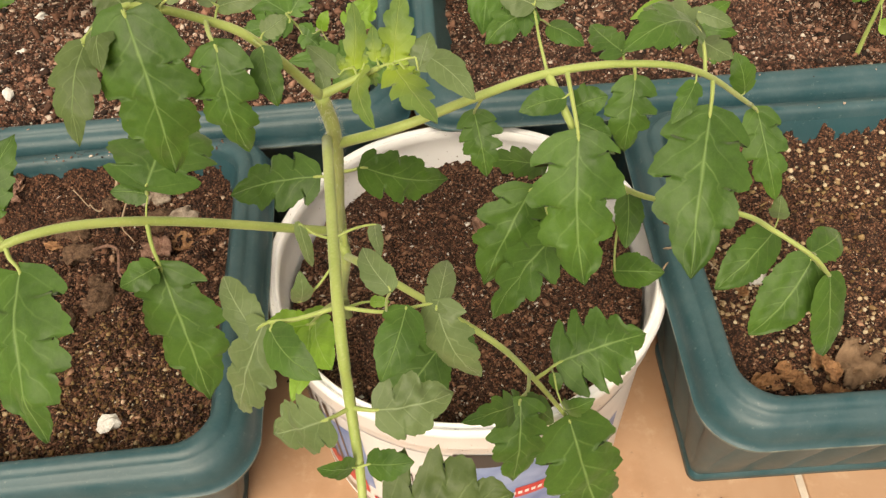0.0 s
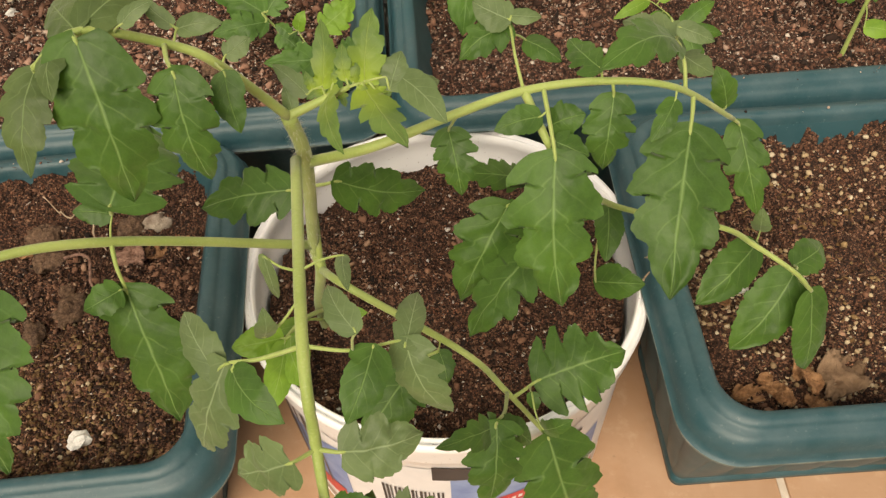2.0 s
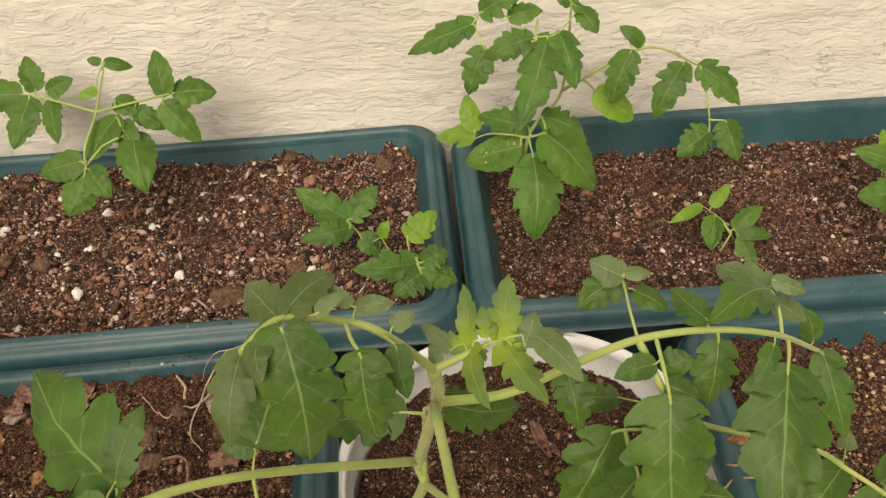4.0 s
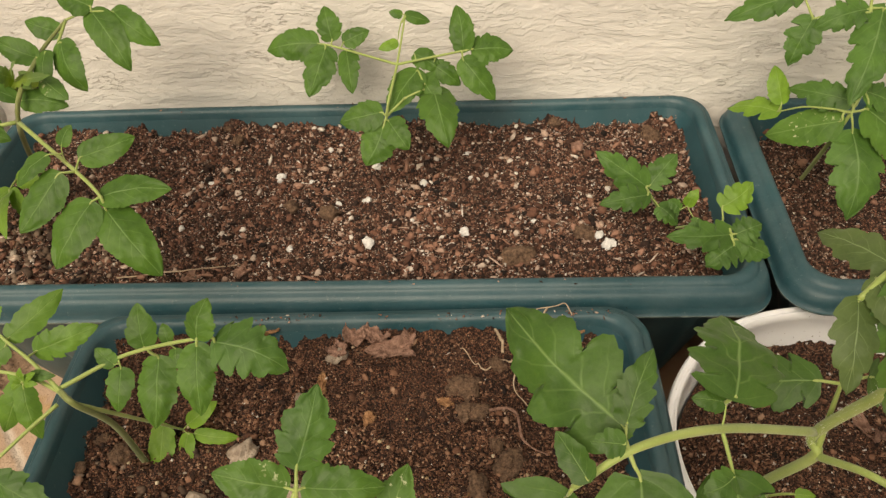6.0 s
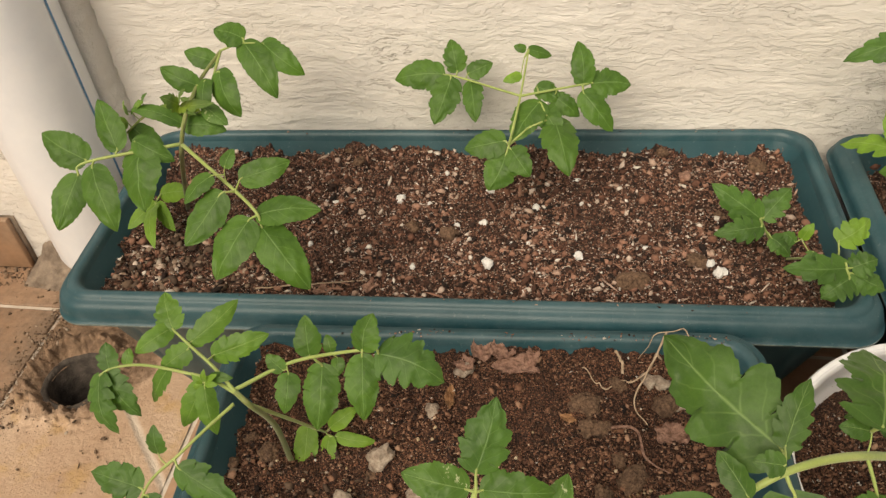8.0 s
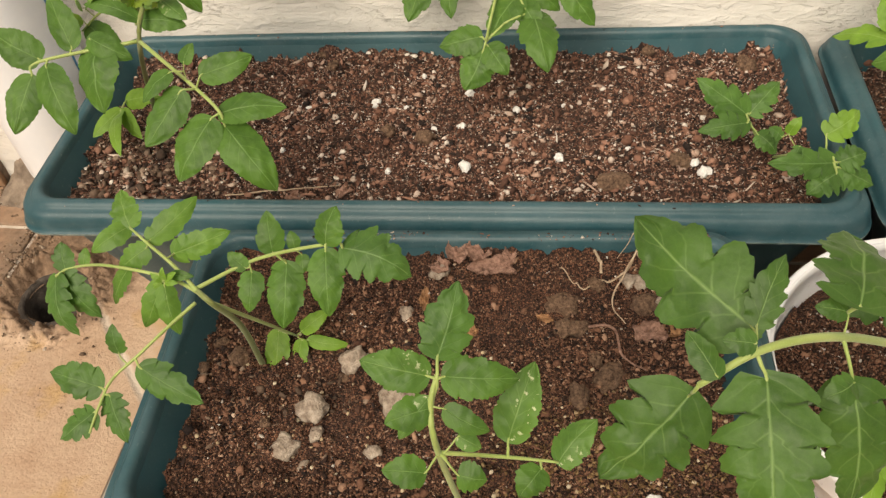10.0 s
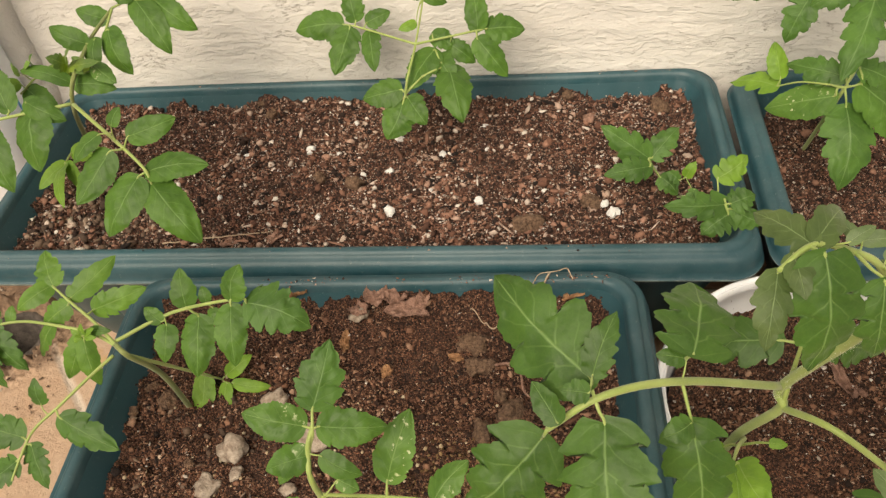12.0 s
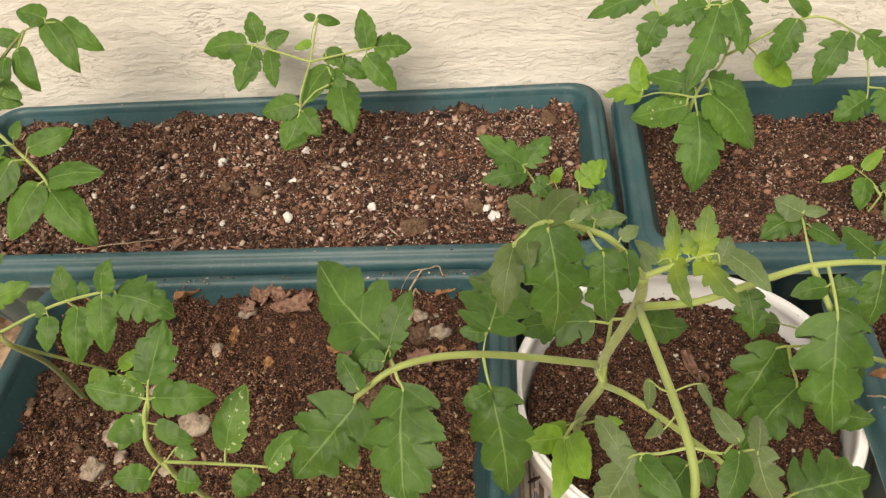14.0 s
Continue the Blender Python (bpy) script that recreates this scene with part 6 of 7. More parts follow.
leaflet(leaf, (-0.672, 0.529, 0.419), (-0.693, 0.559, 0.454), 0.027, "smooth")
leaflet(leaf, (-0.650, 0.533, 0.418), (-0.642, 0.492, 0.375), 0.043, "smooth")
leaflet(leaf, (-0.656, 0.537, 0.424), (-0.618, 0.530, 0.407), 0.022, "smooth")
leaf = grow_leaf(plant, [(-0.700, 0.650, 0.262), (-0.712, 0.632, 0.282), (-0.712, 0.607, 0.285)], 0.0013, 0.0009)
leaflet(leaf, (-0.712, 0.607, 0.285), (-0.737, 0.578, 0.270), 0.019, "light")
leaflet(leaf, (-0.711, 0.604, 0.284), (-0.690, 0.546, 0.272), 0.018, "light")
leaflet(leaf, (-0.709, 0.606, 0.285), (-0.680, 0.578, 0.270), 0.018, "light")
leaflet(leaf, (-0.712, 0.625, 0.284), (-0.668, 0.622, 0.292), 0.022, "light")
leaf = grow_leaf(plant, [(-0.604, 0.659, 0.454), (-0.602, 0.634, 0.447), (-0.600, 0.610, 0.441)], 0.0016, 0.0009)
leaflet(leaf, (-0.607, 0.585, 0.427), (-0.635, 0.576, 0.423), 0.015, "young")
leaflet(leaf, (-0.610, 0.588, 0.430), (-0.626, 0.592, 0.438), 0.012, "young")
leaflet(leaf, (-0.606, 0.585, 0.426), (-0.594, 0.578, 0.416), 0.013, "young")
leaflet(leaf, (-0.608, 0.589, 0.430), (-0.596, 0.598, 0.437), 0.012, "young")
leaflet(leaf, (-0.609, 0.585, 0.426), (-0.618, 0.572, 0.416), 0.013, "young")
leaflet(leaf, (-0.612, 0.556, 0.432), (-0.660, 0.558, 0.445), 0.015, "smooth")
leaflet(leaf, (-0.609, 0.556, 0.431), (-0.570, 0.558, 0.424), 0.021, "smooth")
leaflet(leaf, (-0.611, 0.604, 0.446), (-0.647, 0.610, 0.461), 0.022, "smooth")
leaflet(leaf, (-0.590, 0.617, 0.454), (-0.566, 0.589, 0.421), 0.028, "smooth")
leaflet(leaf, (-0.603, 0.609, 0.449), (-0.599, 0.586, 0.425), 0.020, "smooth")
leaflet(leaf, (-0.580, 0.668, 0.458), (-0.544, 0.635, 0.415), 0.030, "smooth")
leaflet(leaf, (-0.560, 0.671, 0.456), (-0.517, 0.655, 0.430), 0.026, "smooth")
leaflet(leaf, (-0.609, 0.650, 0.446), (-0.640, 0.653, 0.456), 0.021, "smooth")
leaflet(leaf, (-0.581, 0.671, 0.462), (-0.611, 0.673, 0.470), 0.029, "smooth")
leaf = grow_leaf(plant, [(-0.626, 0.575, 0.426), (-0.656, 0.575, 0.429), (-0.681, 0.565, 0.413)], 0.0014, 0.0009)
leaflet(leaf, (-0.675, 0.570, 0.416), (-0.641, 0.555, 0.394), 0.024, "smooth")
leaflet(leaf, (-0.680, 0.570, 0.423), (-0.698, 0.555, 0.424), 0.015, "light")
leaflet(leaf, (-0.670, 0.570, 0.435), (-0.644, 0.555, 0.456), 0.010, "light")
leaflet(leaf, (-0.674, 0.570, 0.435), (-0.663, 0.555, 0.457), 0.010, "light")
leaflet(leaf, (-0.651, 0.570, 0.437), (-0.636, 0.555, 0.466), 0.007, "smooth")
leaf = grow_leaf(plant, [(-0.629, 0.575, 0.414), (-0.623, 0.575, 0.431), (-0.617, 0.571, 0.443)], 0.0014, 0.0009)
leaflet(leaf, (-0.615, 0.569, 0.443), (-0.572, 0.555, 0.457), 0.014, "young")
leaflet(leaf, (-0.618, 0.569, 0.442), (-0.642, 0.555, 0.441), 0.016, "young")
leaflet(leaf, (-0.617, 0.569, 0.445), (-0.624, 0.555, 0.462), 0.018, "young")
leaflet(leaf, (-0.615, 0.569, 0.447), (-0.596, 0.555, 0.471), 0.010, "young")
leaflet(leaf, (-0.620, 0.569, 0.439), (-0.629, 0.555, 0.436), 0.013, "young")
leaflet(leaf, (-0.616, 0.569, 0.440), (-0.594, 0.555, 0.443), 0.011, "young")
leaflet(leaf, (-0.590, 0.569, 0.444), (-0.565, 0.555, 0.433), 0.017, "spotted")
plant = start_plant("young tomato seedling leaning against the plaster wall", [(-0.320, 0.745, 0.245), (-0.302, 0.651, 0.350), (-0.293, 0.693, 0.384), (-0.287, 0.737, 0.414)], 0.0019, 0.0009)
leaf = grow_leaf(plant, [(-0.293, 0.693, 0.384), (-0.363, 0.729, 0.384), (-0.383, 0.733, 0.386)], 0.0013, 0.0007)
leaflet(leaf, (-0.383, 0.733, 0.386), (-0.438, 0.735, 0.377), 0.035, "seedling")
leaflet(leaf, (-0.367, 0.735, 0.389), (-0.376, 0.759, 0.414), 0.026, "seedling")
leaflet(leaf, (-0.354, 0.732, 0.388), (-0.328, 0.741, 0.396), 0.021, "seedling")
leaflet(leaf, (-0.351, 0.725, 0.381), (-0.343, 0.691, 0.352), 0.025, "seedling")
leaflet(leaf, (-0.374, 0.729, 0.383), (-0.389, 0.690, 0.349), 0.035, "seedling")
leaf = grow_leaf(plant, [(-0.293, 0.693, 0.384), (-0.223, 0.710, 0.390), (-0.217, 0.712, 0.389)], 0.0013, 0.0007)
leaflet(leaf, (-0.226, 0.709, 0.390), (-0.234, 0.741, 0.422), 0.025, "seedling")
leaflet(leaf, (-0.217, 0.712, 0.389), (-0.177, 0.719, 0.384), 0.033, "seedling")
leaflet(leaf, (-0.226, 0.700, 0.385), (-0.194, 0.682, 0.350), 0.029, "seedling")
leaflet(leaf, (-0.257, 0.702, 0.378), (-0.230, 0.695, 0.359), 0.022, "seedling")
leaflet(leaf, (-0.276, 0.707, 0.388), (-0.251, 0.700, 0.374), 0.022, "seedling")
leaf = grow_leaf(plant, [(-0.302, 0.651, 0.350), (-0.293, 0.655, 0.357), (-0.284, 0.659, 0.365)], 0.0016, 0.0009)
leaflet(leaf, (-0.256, 0.674, 0.368), (-0.238, 0.619, 0.337), 0.038, "seedling")
leaflet(leaf, (-0.272, 0.688, 0.380), (-0.298, 0.653, 0.354), 0.036, "seedling")
leaflet(leaf, (-0.266, 0.683, 0.376), (-0.246, 0.658, 0.359), 0.025, "seedling")
leaflet(leaf, (-0.307, 0.653, 0.353), (-0.349, 0.649, 0.344), 0.031, "seedling")
leaflet(leaf, (-0.305, 0.644, 0.342), (-0.322, 0.618, 0.314), 0.036, "seedling")
leaflet(leaf, (-0.300, 0.648, 0.346), (-0.279, 0.627, 0.327), 0.027, "seedling")
leaf = grow_leaf(plant, [(-0.287, 0.737, 0.414), (-0.289, 0.733, 0.412), (-0.291, 0.730, 0.410)], 0.0016, 0.0009)
leaflet(leaf, (-0.287, 0.738, 0.415), (-0.263, 0.743, 0.405), 0.014, "seedling")
leaflet(leaf, (-0.290, 0.737, 0.416), (-0.303, 0.737, 0.419), 0.010, "seedling")
leaflet(leaf, (-0.294, 0.714, 0.398), (-0.312, 0.706, 0.394), 0.012, "light")
plant = start_plant("small pale tomato seedling in the trough corner", [(-0.008, 0.572, 0.235), (-0.011, 0.607, 0.241)], 0.0018, 0.0014)
leaf = grow_leaf(plant, [(-0.011, 0.607, 0.241), (-0.041, 0.598, 0.298), (-0.043, 0.601, 0.302)], 0.0013, 0.0008)
leaflet(leaf, (-0.043, 0.601, 0.302), (-0.092, 0.618, 0.330), 0.031, "jagged")
leaflet(leaf, (-0.040, 0.602, 0.302), (-0.014, 0.627, 0.321), 0.028, "jagged")
leaflet(leaf, (-0.042, 0.595, 0.296), (-0.088, 0.583, 0.294), 0.027, "jagged")
leaflet(leaf, (-0.031, 0.589, 0.287), (-0.013, 0.578, 0.272), 0.022, "jagged")
leaf = grow_leaf(plant, [(-0.011, 0.607, 0.241), (0.002, 0.558, 0.290), (0.024, 0.538, 0.305)], 0.0013, 0.0008)
leaflet(leaf, (0.017, 0.551, 0.320), (0.044, 0.569, 0.333), 0.027, "lime")
leaflet(leaf, (0.025, 0.534, 0.301), (-0.033, 0.525, 0.306), 0.028, "jagged")
leaflet(leaf, (0.028, 0.527, 0.294), (0.003, 0.511, 0.283), 0.033, "jagged")
leaflet(leaf, (0.030, 0.535, 0.301), (0.053, 0.544, 0.305), 0.027, "jagged")
leaflet(leaf, (0.030, 0.531, 0.298), (0.061, 0.525, 0.284), 0.030, "jagged")
leaflet(leaf, (-0.009, 0.570, 0.304), (-0.001, 0.575, 0.320), 0.012, "lime")
leaflet(leaf, (-0.016, 0.565, 0.304), (-0.028, 0.570, 0.311), 0.013, "jagged")
leaflet(leaf, (-0.003, 0.550, 0.306), (-0.007, 0.540, 0.293), 0.012, "jagged")
plant = start_plant("spreading tomato seedling hanging over the trough edge", [(-0.471, 0.317, 0.240), (-0.462, 0.298, 0.320), (-0.465, 0.280, 0.373), (-0.480, 0.290, 0.375)], 0.0026, 0.0020)
leaf = grow_leaf(plant, [(-0.480, 0.290, 0.375), (-0.438, 0.315, 0.383), (-0.376, 0.311, 0.408), (-0.368, 0.310, 0.405)], 0.0015, 0.0009)
leaflet(leaf, (-0.427, 0.320, 0.385), (-0.432, 0.340, 0.407), 0.020, "seedling")
leaflet(leaf, (-0.411, 0.324, 0.386), (-0.415, 0.333, 0.395), 0.010, "seedling")
leaflet(leaf, (-0.380, 0.310, 0.408), (-0.374, 0.329, 0.426), 0.024, "seedling")
leaflet(leaf, (-0.368, 0.310, 0.405), (-0.322, 0.303, 0.387), 0.038, "jagged")
leaflet(leaf, (-0.380, 0.307, 0.405), (-0.376, 0.276, 0.373), 0.024, "seedling")
leaflet(leaf, (-0.417, 0.316, 0.379), (-0.418, 0.283, 0.345), 0.028, "seedling")
leaflet(leaf, (-0.442, 0.308, 0.376), (-0.443, 0.287, 0.356), 0.019, "seedling")
leaflet(leaf, (-0.446, 0.309, 0.379), (-0.459, 0.315, 0.388), 0.013, "seedling")
leaflet(leaf, (-0.406, 0.322, 0.382), (-0.404, 0.313, 0.373), 0.011, "seedling")
leaf = grow_leaf(plant, [(-0.465, 0.280, 0.373), (-0.453, 0.309, 0.314), (-0.442, 0.338, 0.255)], 0.0016, 0.0009)
leaflet(leaf, (-0.458, 0.339, 0.259), (-0.460, 0.308, 0.229), 0.021, "light")
leaflet(leaf, (-0.438, 0.336, 0.252), (-0.436, 0.315, 0.230), 0.015, "light")
leaflet(leaf, (-0.432, 0.337, 0.251), (-0.398, 0.339, 0.245), 0.012, "light")
leaflet(leaf, (-0.438, 0.342, 0.257), (-0.416, 0.357, 0.268), 0.015, "light")
leaf = grow_leaf(plant, [(-0.476, 0.287, 0.375), (-0.497, 0.301, 0.388), (-0.516, 0.311, 0.398), (-0.532, 0.321, 0.403)], 0.0014, 0.0009)
leaflet(leaf, (-0.533, 0.322, 0.403), (-0.546, 0.347, 0.416), 0.022, "fresh")
leaflet(leaf, (-0.535, 0.323, 0.403), (-0.558, 0.304, 0.395), 0.017, "fresh")
leaflet(leaf, (-0.517, 0.315, 0.398), (-0.488, 0.347, 0.412), 0.019, "fresh")
leaflet(leaf, (-0.500, 0.312, 0.388), (-0.461, 0.329, 0.396), 0.021, "fresh")
leaflet(leaf, (-0.519, 0.311, 0.394), (-0.541, 0.301, 0.380), 0.019, "fresh")
leaflet(leaf, (-0.541, 0.308, 0.372), (-0.553, 0.292, 0.350), 0.019, "fresh")
leaf = grow_leaf(plant, [(-0.476, 0.287, 0.375), (-0.498, 0.295, 0.379), (-0.519, 0.297, 0.383), (-0.553, 0.299, 0.386), (-0.574, 0.293, 0.388), (-0.583, 0.287, 0.386)], 0.0014, 0.0009)
leaflet(leaf, (-0.579, 0.290, 0.386), (-0.556, 0.275, 0.355), 0.024, "jagged")
leaflet(leaf, (-0.584, 0.287, 0.385), (-0.571, 0.263, 0.348), 0.025, "jagged")
leaflet(leaf, (-0.577, 0.291, 0.388), (-0.581, 0.305, 0.402), 0.016, "jagged")
leaflet(leaf, (-0.566, 0.297, 0.387), (-0.565, 0.307, 0.395), 0.009, "fresh")
leaflet(leaf, (-0.500, 0.287, 0.386), (-0.508, 0.289, 0.392), 0.005, "lime")
leaflet(leaf, (-0.499, 0.287, 0.387), (-0.497, 0.290, 0.398), 0.005, "lime")
leaflet(leaf, (-0.498, 0.287, 0.387), (-0.488, 0.289, 0.394), 0.005, "lime")
leaflet(leaf, (-0.499, 0.287, 0.385), (-0.488, 0.286, 0.386), 0.005, "lime")
leaflet(leaf, (-0.502, 0.287, 0.384), (-0.510, 0.285, 0.379), 0.005, "lime")
leaflet(leaf, (-0.503, 0.288, 0.383), (-0.519, 0.271, 0.352), 0.018, "fresh")
leaflet(leaf, (-0.499, 0.285, 0.383), (-0.492, 0.268, 0.350), 0.016, "fresh")
leaflet(leaf, (-0.498, 0.293, 0.384), (-0.479, 0.293, 0.386), 0.008, "seedling")
leaf = grow_leaf(plant, [(-0.477, 0.280, 0.372), (-0.492, 0.260, 0.368), (-0.508, 0.239, 0.362), (-0.523, 0.221, 0.356), (-0.527, 0.202, 0.350), (-0.528, 0.185, 0.345)], 0.0013, 0.0008)
leaflet(leaf, (-0.525, 0.241, 0.360), (-0.527, 0.252, 0.378), 0.015, "jagged")
leaflet(leaf, (-0.529, 0.215, 0.355), (-0.565, 0.220, 0.362), 0.026, "jagged")
leaflet(leaf, (-0.505, 0.231, 0.358), (-0.461, 0.218, 0.340), 0.024, "jagged")
leaflet(leaf, (-0.522, 0.211, 0.352), (-0.507, 0.188, 0.332), 0.022, "jagged")
leaflet(leaf, (-0.529, 0.199, 0.349), (-0.549, 0.182, 0.340), 0.022, "jagged")
plant = start_plant("tomato seedling with light spotted leaflets in dark soil", [(-0.279, 0.204, 0.232), (-0.283, 0.169, 0.391), (-0.286, 0.179, 0.424), (-0.283, 0.191, 0.438)], 0.0023, 0.0014)
leaf = grow_leaf(plant, [(-0.286, 0.179, 0.424), (-0.285, 0.183, 0.428), (-0.283, 0.186, 0.432)], 0.0016, 0.0009)
leaflet(leaf, (-0.283, 0.198, 0.445), (-0.274, 0.229, 0.472), 0.029, "jagged")
leaflet(leaf, (-0.288, 0.190, 0.438), (-0.324, 0.191, 0.447), 0.023, "spotted")
leaflet(leaf, (-0.279, 0.191, 0.437), (-0.239, 0.196, 0.433), 0.023, "seedling")
leaflet(leaf, (-0.286, 0.178, 0.424), (-0.310, 0.169, 0.420), 0.020, "seedling")
leaflet(leaf, (-0.278, 0.179, 0.423), (-0.254, 0.174, 0.412), 0.014, "seedling")
leaflet(leaf, (-0.287, 0.182, 0.428), (-0.302, 0.164, 0.414), 0.012, "spotted")
leaf = grow_leaf(plant, [(-0.283, 0.169, 0.391), (-0.244, 0.179, 0.373), (-0.214, 0.181, 0.368)], 0.0013, 0.0008)
leaflet(leaf, (-0.244, 0.187, 0.380), (-0.231, 0.221, 0.410), 0.025, "spotted")
leaflet(leaf, (-0.214, 0.181, 0.368), (-0.193, 0.202, 0.383), 0.021, "spotted")
leaflet(leaf, (-0.224, 0.177, 0.366), (-0.236, 0.163, 0.356), 0.020, "seedling")
leaf = grow_leaf(plant, [(-0.283, 0.169, 0.391), (-0.280, 0.168, 0.389), (-0.278, 0.166, 0.387)], 0.0016, 0.0009)
leaflet(leaf, (-0.290, 0.159, 0.384), (-0.314, 0.157, 0.387), 0.019, "seedling")
leaflet(leaf, (-0.271, 0.161, 0.381), (-0.255, 0.161, 0.378), 0.019, "seedling")
leaflet(leaf, (-0.272, 0.177, 0.397), (-0.259, 0.174, 0.391), 0.011, "spotted")
plant = start_plant("tall tomato seedling with drooping leaves before the wall", [(0.142, 0.699, 0.236), (0.137, 0.628, 0.370), (0.182, 0.716, 0.365), (0.184, 0.706, 0.467)], 0.0024, 0.0010)
leaf = grow_leaf(plant, [(0.137, 0.628, 0.370), (0.131, 0.628, 0.371), (0.124, 0.630, 0.372)], 0.0016, 0.0009)
leaflet(leaf, (0.141, 0.620, 0.353), (0.137, 0.566, 0.295), 0.049, "jagged")
leaflet(leaf, (0.154, 0.634, 0.369), (0.200, 0.610, 0.318), 0.052, "seedling")
leaflet(leaf, (0.129, 0.624, 0.363), (0.078, 0.654, 0.326), 0.035, "spotted")
leaflet(leaf, (0.086, 0.665, 0.346), (0.049, 0.698, 0.327), 0.025, "lime")
leaflet(leaf, (0.088, 0.668, 0.354), (0.081, 0.692, 0.380), 0.021, "light")
leaflet(leaf, (0.137, 0.635, 0.378), (0.093, 0.670, 0.369), 0.028, "jagged")
leaflet(leaf, (0.152, 0.646, 0.381), (0.195, 0.647, 0.353), 0.032, "jagged")
leaf = grow_leaf(plant, [(0.148, 0.682, 0.442), (0.149, 0.689, 0.449), (0.151, 0.697, 0.457)], 0.0016, 0.0009)
leaflet(leaf, (0.159, 0.683, 0.444), (0.126, 0.614, 0.390), 0.040, "jagged")
leaflet(leaf, (0.170, 0.686, 0.447), (0.183, 0.653, 0.407), 0.031, "jagged")
leaflet(leaf, (0.100, 0.684, 0.435), (0.083, 0.666, 0.398), 0.031, "jagged")
leaflet(leaf, (0.090, 0.703, 0.452), (0.028, 0.702, 0.425), 0.031, "jagged")
leaflet(leaf, (0.098, 0.709, 0.461), (0.134, 0.713, 0.471), 0.031, "jagged")
leaflet(leaf, (0.146, 0.684, 0.444), (0.100, 0.677, 0.428), 0.029, "jagged")
leaflet(leaf, (0.124, 0.702, 0.458), (0.155, 0.703, 0.462), 0.022, "seedling")
leaflet(leaf, (0.191, 0.701, 0.462), (0.206, 0.684, 0.446), 0.020, "seedling")
leaflet(leaf, (0.184, 0.707, 0.467), (0.194, 0.722, 0.482), 0.015, "seedling")
leaflet(leaf, (0.182, 0.705, 0.465), (0.168, 0.714, 0.474), 0.013, "jagged")
leaflet(leaf, (0.186, 0.705, 0.466), (0.200, 0.698, 0.459), 0.015, "seedling")
leaflet(leaf, (0.184, 0.707, 0.467), (0.182, 0.719, 0.478), 0.010, "young")
leaf = grow_leaf(plant, [(0.182, 0.716, 0.365), (0.261, 0.712, 0.412), (0.321, 0.710, 0.389)], 0.0016, 0.0008)
leaflet(leaf, (0.247, 0.707, 0.411), (0.230, 0.692, 0.363), 0.033, "jagged")
leaflet(leaf, (0.303, 0.710, 0.392), (0.275, 0.685, 0.346), 0.033, "jagged")
leaflet(leaf, (0.321, 0.710, 0.389), (0.359, 0.686, 0.357), 0.035, "jagged")
leaflet(leaf, (0.260, 0.714, 0.415), (0.238, 0.725, 0.429), 0.017, "seedling")
leaflet(leaf, (0.220, 0.723, 0.357), (0.261, 0.718, 0.324), 0.031, "light")
leaflet(leaf, (0.329, 0.671, 0.336), (0.295, 0.655, 0.319), 0.033, "jagged")
leaflet(leaf, (0.346, 0.676, 0.343), (0.356, 0.648, 0.314), 0.033, "jagged")
plant = start_plant("tiny tomato sprout with yellowish tips", [(0.327, 0.585, 0.236), (0.345, 0.597, 0.259)], 0.0016, 0.0010)
leaf = grow_leaf(plant, [(0.345, 0.597, 0.259), (0.341, 0.602, 0.263), (0.338, 0.607, 0.268)], 0.0016, 0.0009)
leaflet(leaf, (0.317, 0.620, 0.279), (0.284, 0.608, 0.269), 0.012, "lime")
leaflet(leaf, (0.328, 0.619, 0.279), (0.347, 0.635, 0.293), 0.014, "lime")
leaflet(leaf, (0.330, 0.611, 0.271), (0.323, 0.586, 0.249), 0.023, "seedling")
leaflet(leaf, (0.349, 0.601, 0.262), (0.379, 0.616, 0.276), 0.019, "seedling")
leaflet(leaf, (0.351, 0.596, 0.259), (0.385, 0.593, 0.256), 0.014, "seedling")
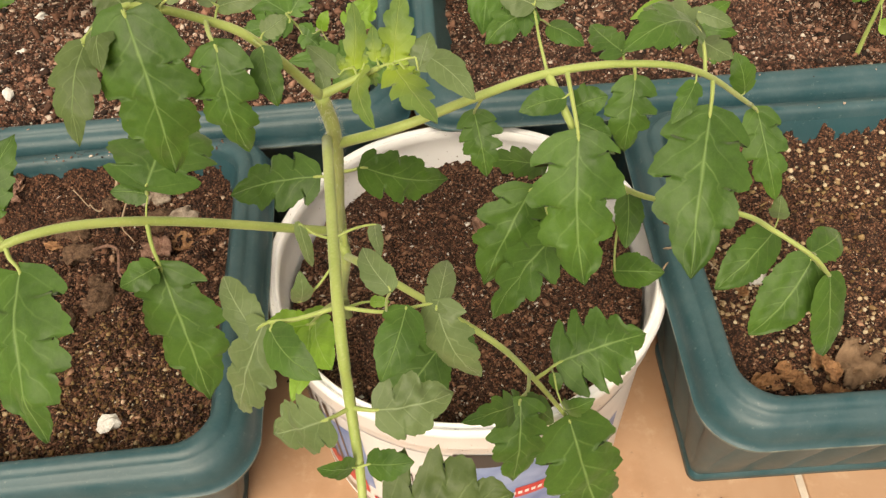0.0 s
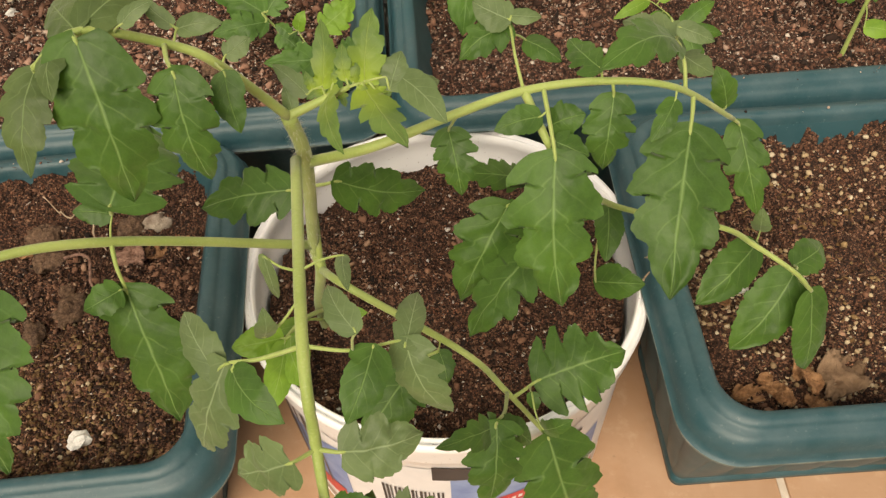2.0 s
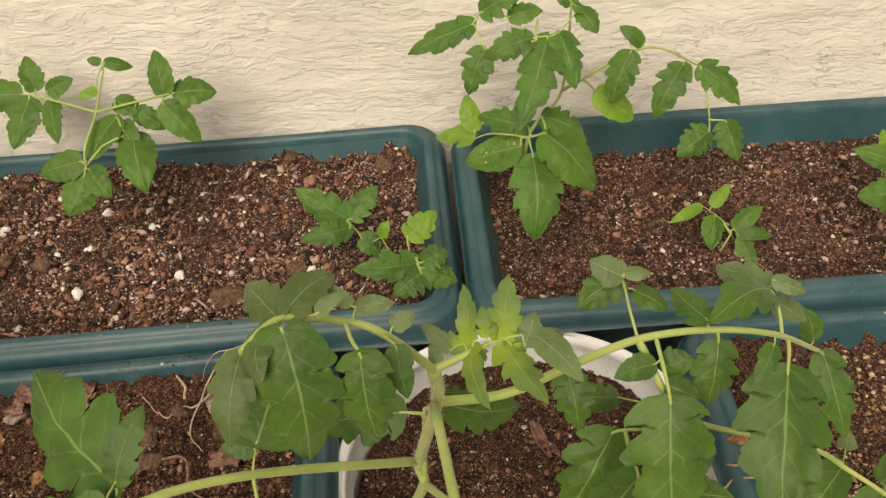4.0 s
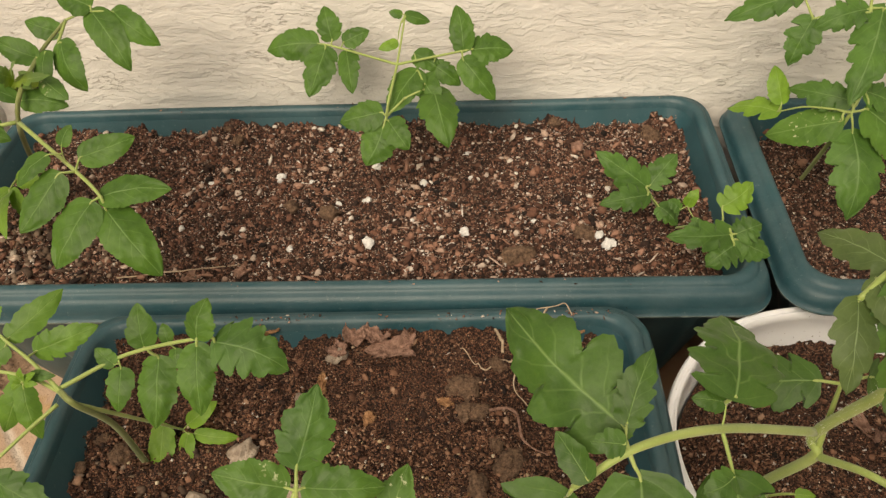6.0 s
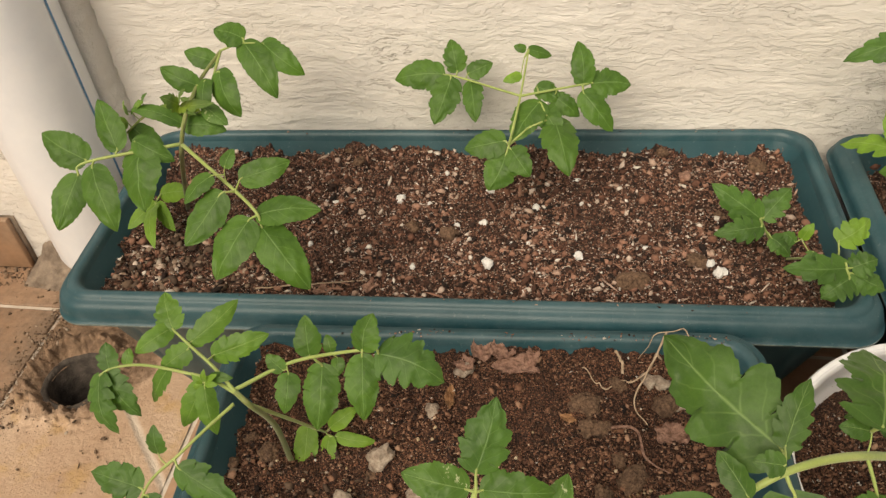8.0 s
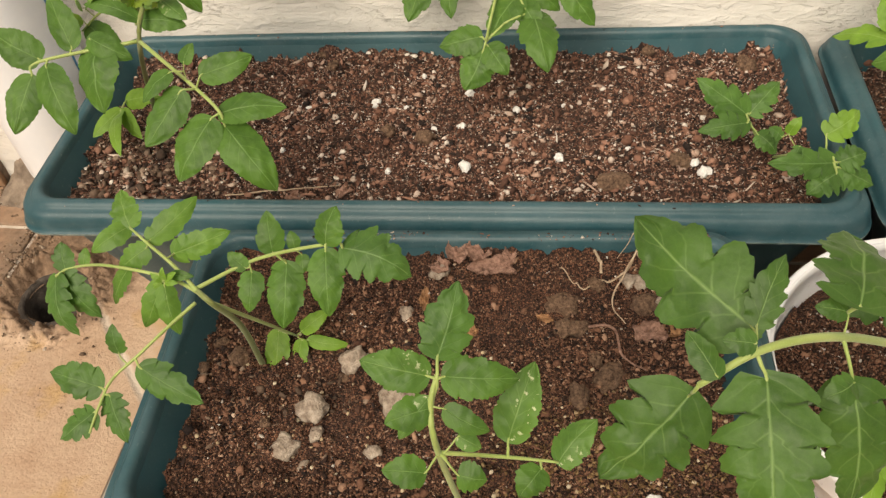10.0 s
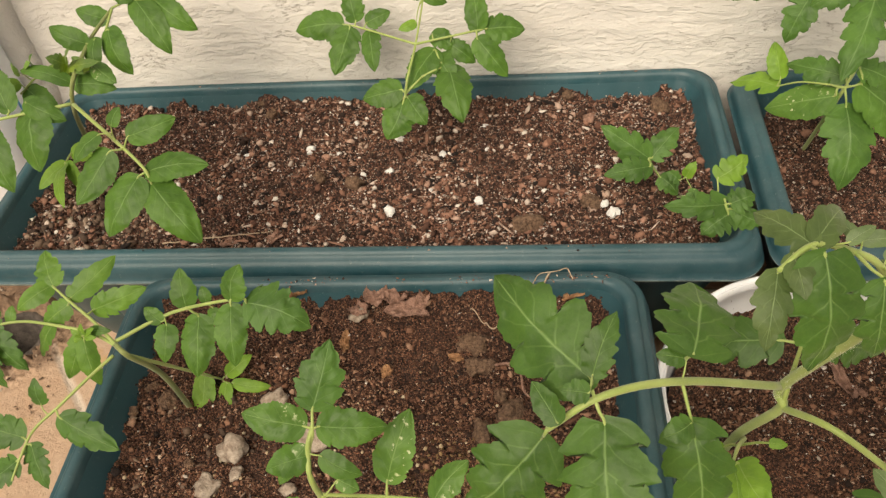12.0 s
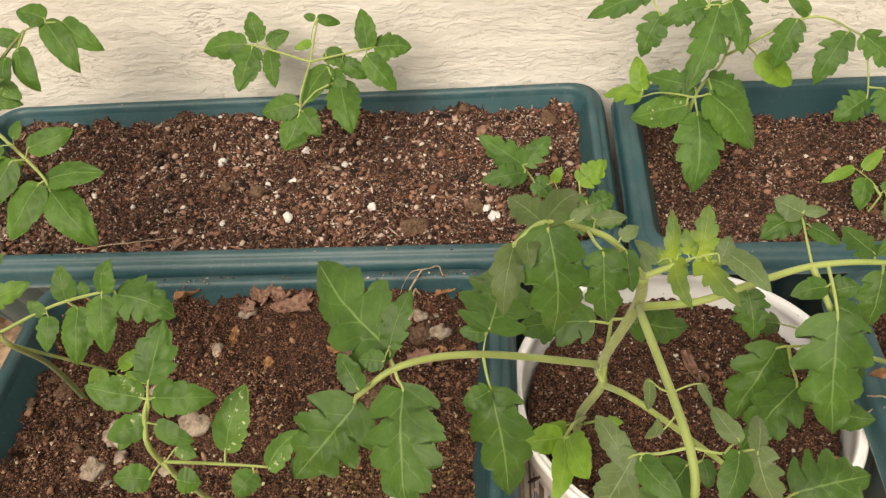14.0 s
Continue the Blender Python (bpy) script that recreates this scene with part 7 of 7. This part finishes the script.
leaflet(leaf, (0.354, 0.594, 0.256), (0.366, 0.566, 0.231), 0.018, "seedling")
plant = start_plant("light green tomato seedling in the far trough", [(0.492, 0.562, 0.236), (0.501, 0.574, 0.297), (0.511, 0.582, 0.332)], 0.0024, 0.0013)
leaf = grow_leaf(plant, [(0.501, 0.574, 0.297), (0.507, 0.588, 0.310), (0.514, 0.602, 0.322)], 0.0016, 0.0009)
leaflet(leaf, (0.499, 0.588, 0.309), (0.456, 0.587, 0.308), 0.032, "seedling")
leaflet(leaf, (0.506, 0.599, 0.320), (0.509, 0.575, 0.298), 0.028, "seedling")
leaflet(leaf, (0.502, 0.608, 0.327), (0.457, 0.621, 0.339), 0.027, "seedling")
leaflet(leaf, (0.489, 0.619, 0.337), (0.486, 0.635, 0.351), 0.019, "light")
leaflet(leaf, (0.512, 0.603, 0.323), (0.509, 0.621, 0.339), 0.029, "seedling")
leaflet(leaf, (0.527, 0.598, 0.319), (0.545, 0.589, 0.310), 0.027, "seedling")
leaflet(leaf, (0.499, 0.558, 0.283), (0.525, 0.553, 0.279), 0.016, "light")
leaflet(leaf, (0.523, 0.580, 0.303), (0.546, 0.571, 0.294), 0.024, "seedling")
leaflet(leaf, (0.537, 0.633, 0.350), (0.520, 0.629, 0.346), 0.032, "seedling")
leaflet(leaf, (0.543, 0.637, 0.354), (0.559, 0.620, 0.338), 0.032, "seedling")


def heap_crumbs():
    """Soil heaped round the foot of each stem."""
    rng = np.random.default_rng(8)
    spots = []
    for ob in [o for o in scene.objects if o.name.startswith("tomato_plant")]:
        x0, y0, _ = ob["foot"]
        for _ in range(150):
            a, d = rng.uniform(0, 6.28), 0.001 + 0.013 * rng.random()
            x, y, size = x0 + d * math.cos(a), y0 + d * math.sin(a), 0.0008 + 0.0022 * rng.random() ** 3
            spots.append((x, y, ground(x, y) + 0.3 * size + 0.004 * max(0.0, 1 - d / 0.011), size))
    tagged(lumps("stem_crumbs", spots, M_CRUMB_DARK, None, 19), "loose soil heaped round the plant stems", "soil", kind="stuff")


heap_crumbs()
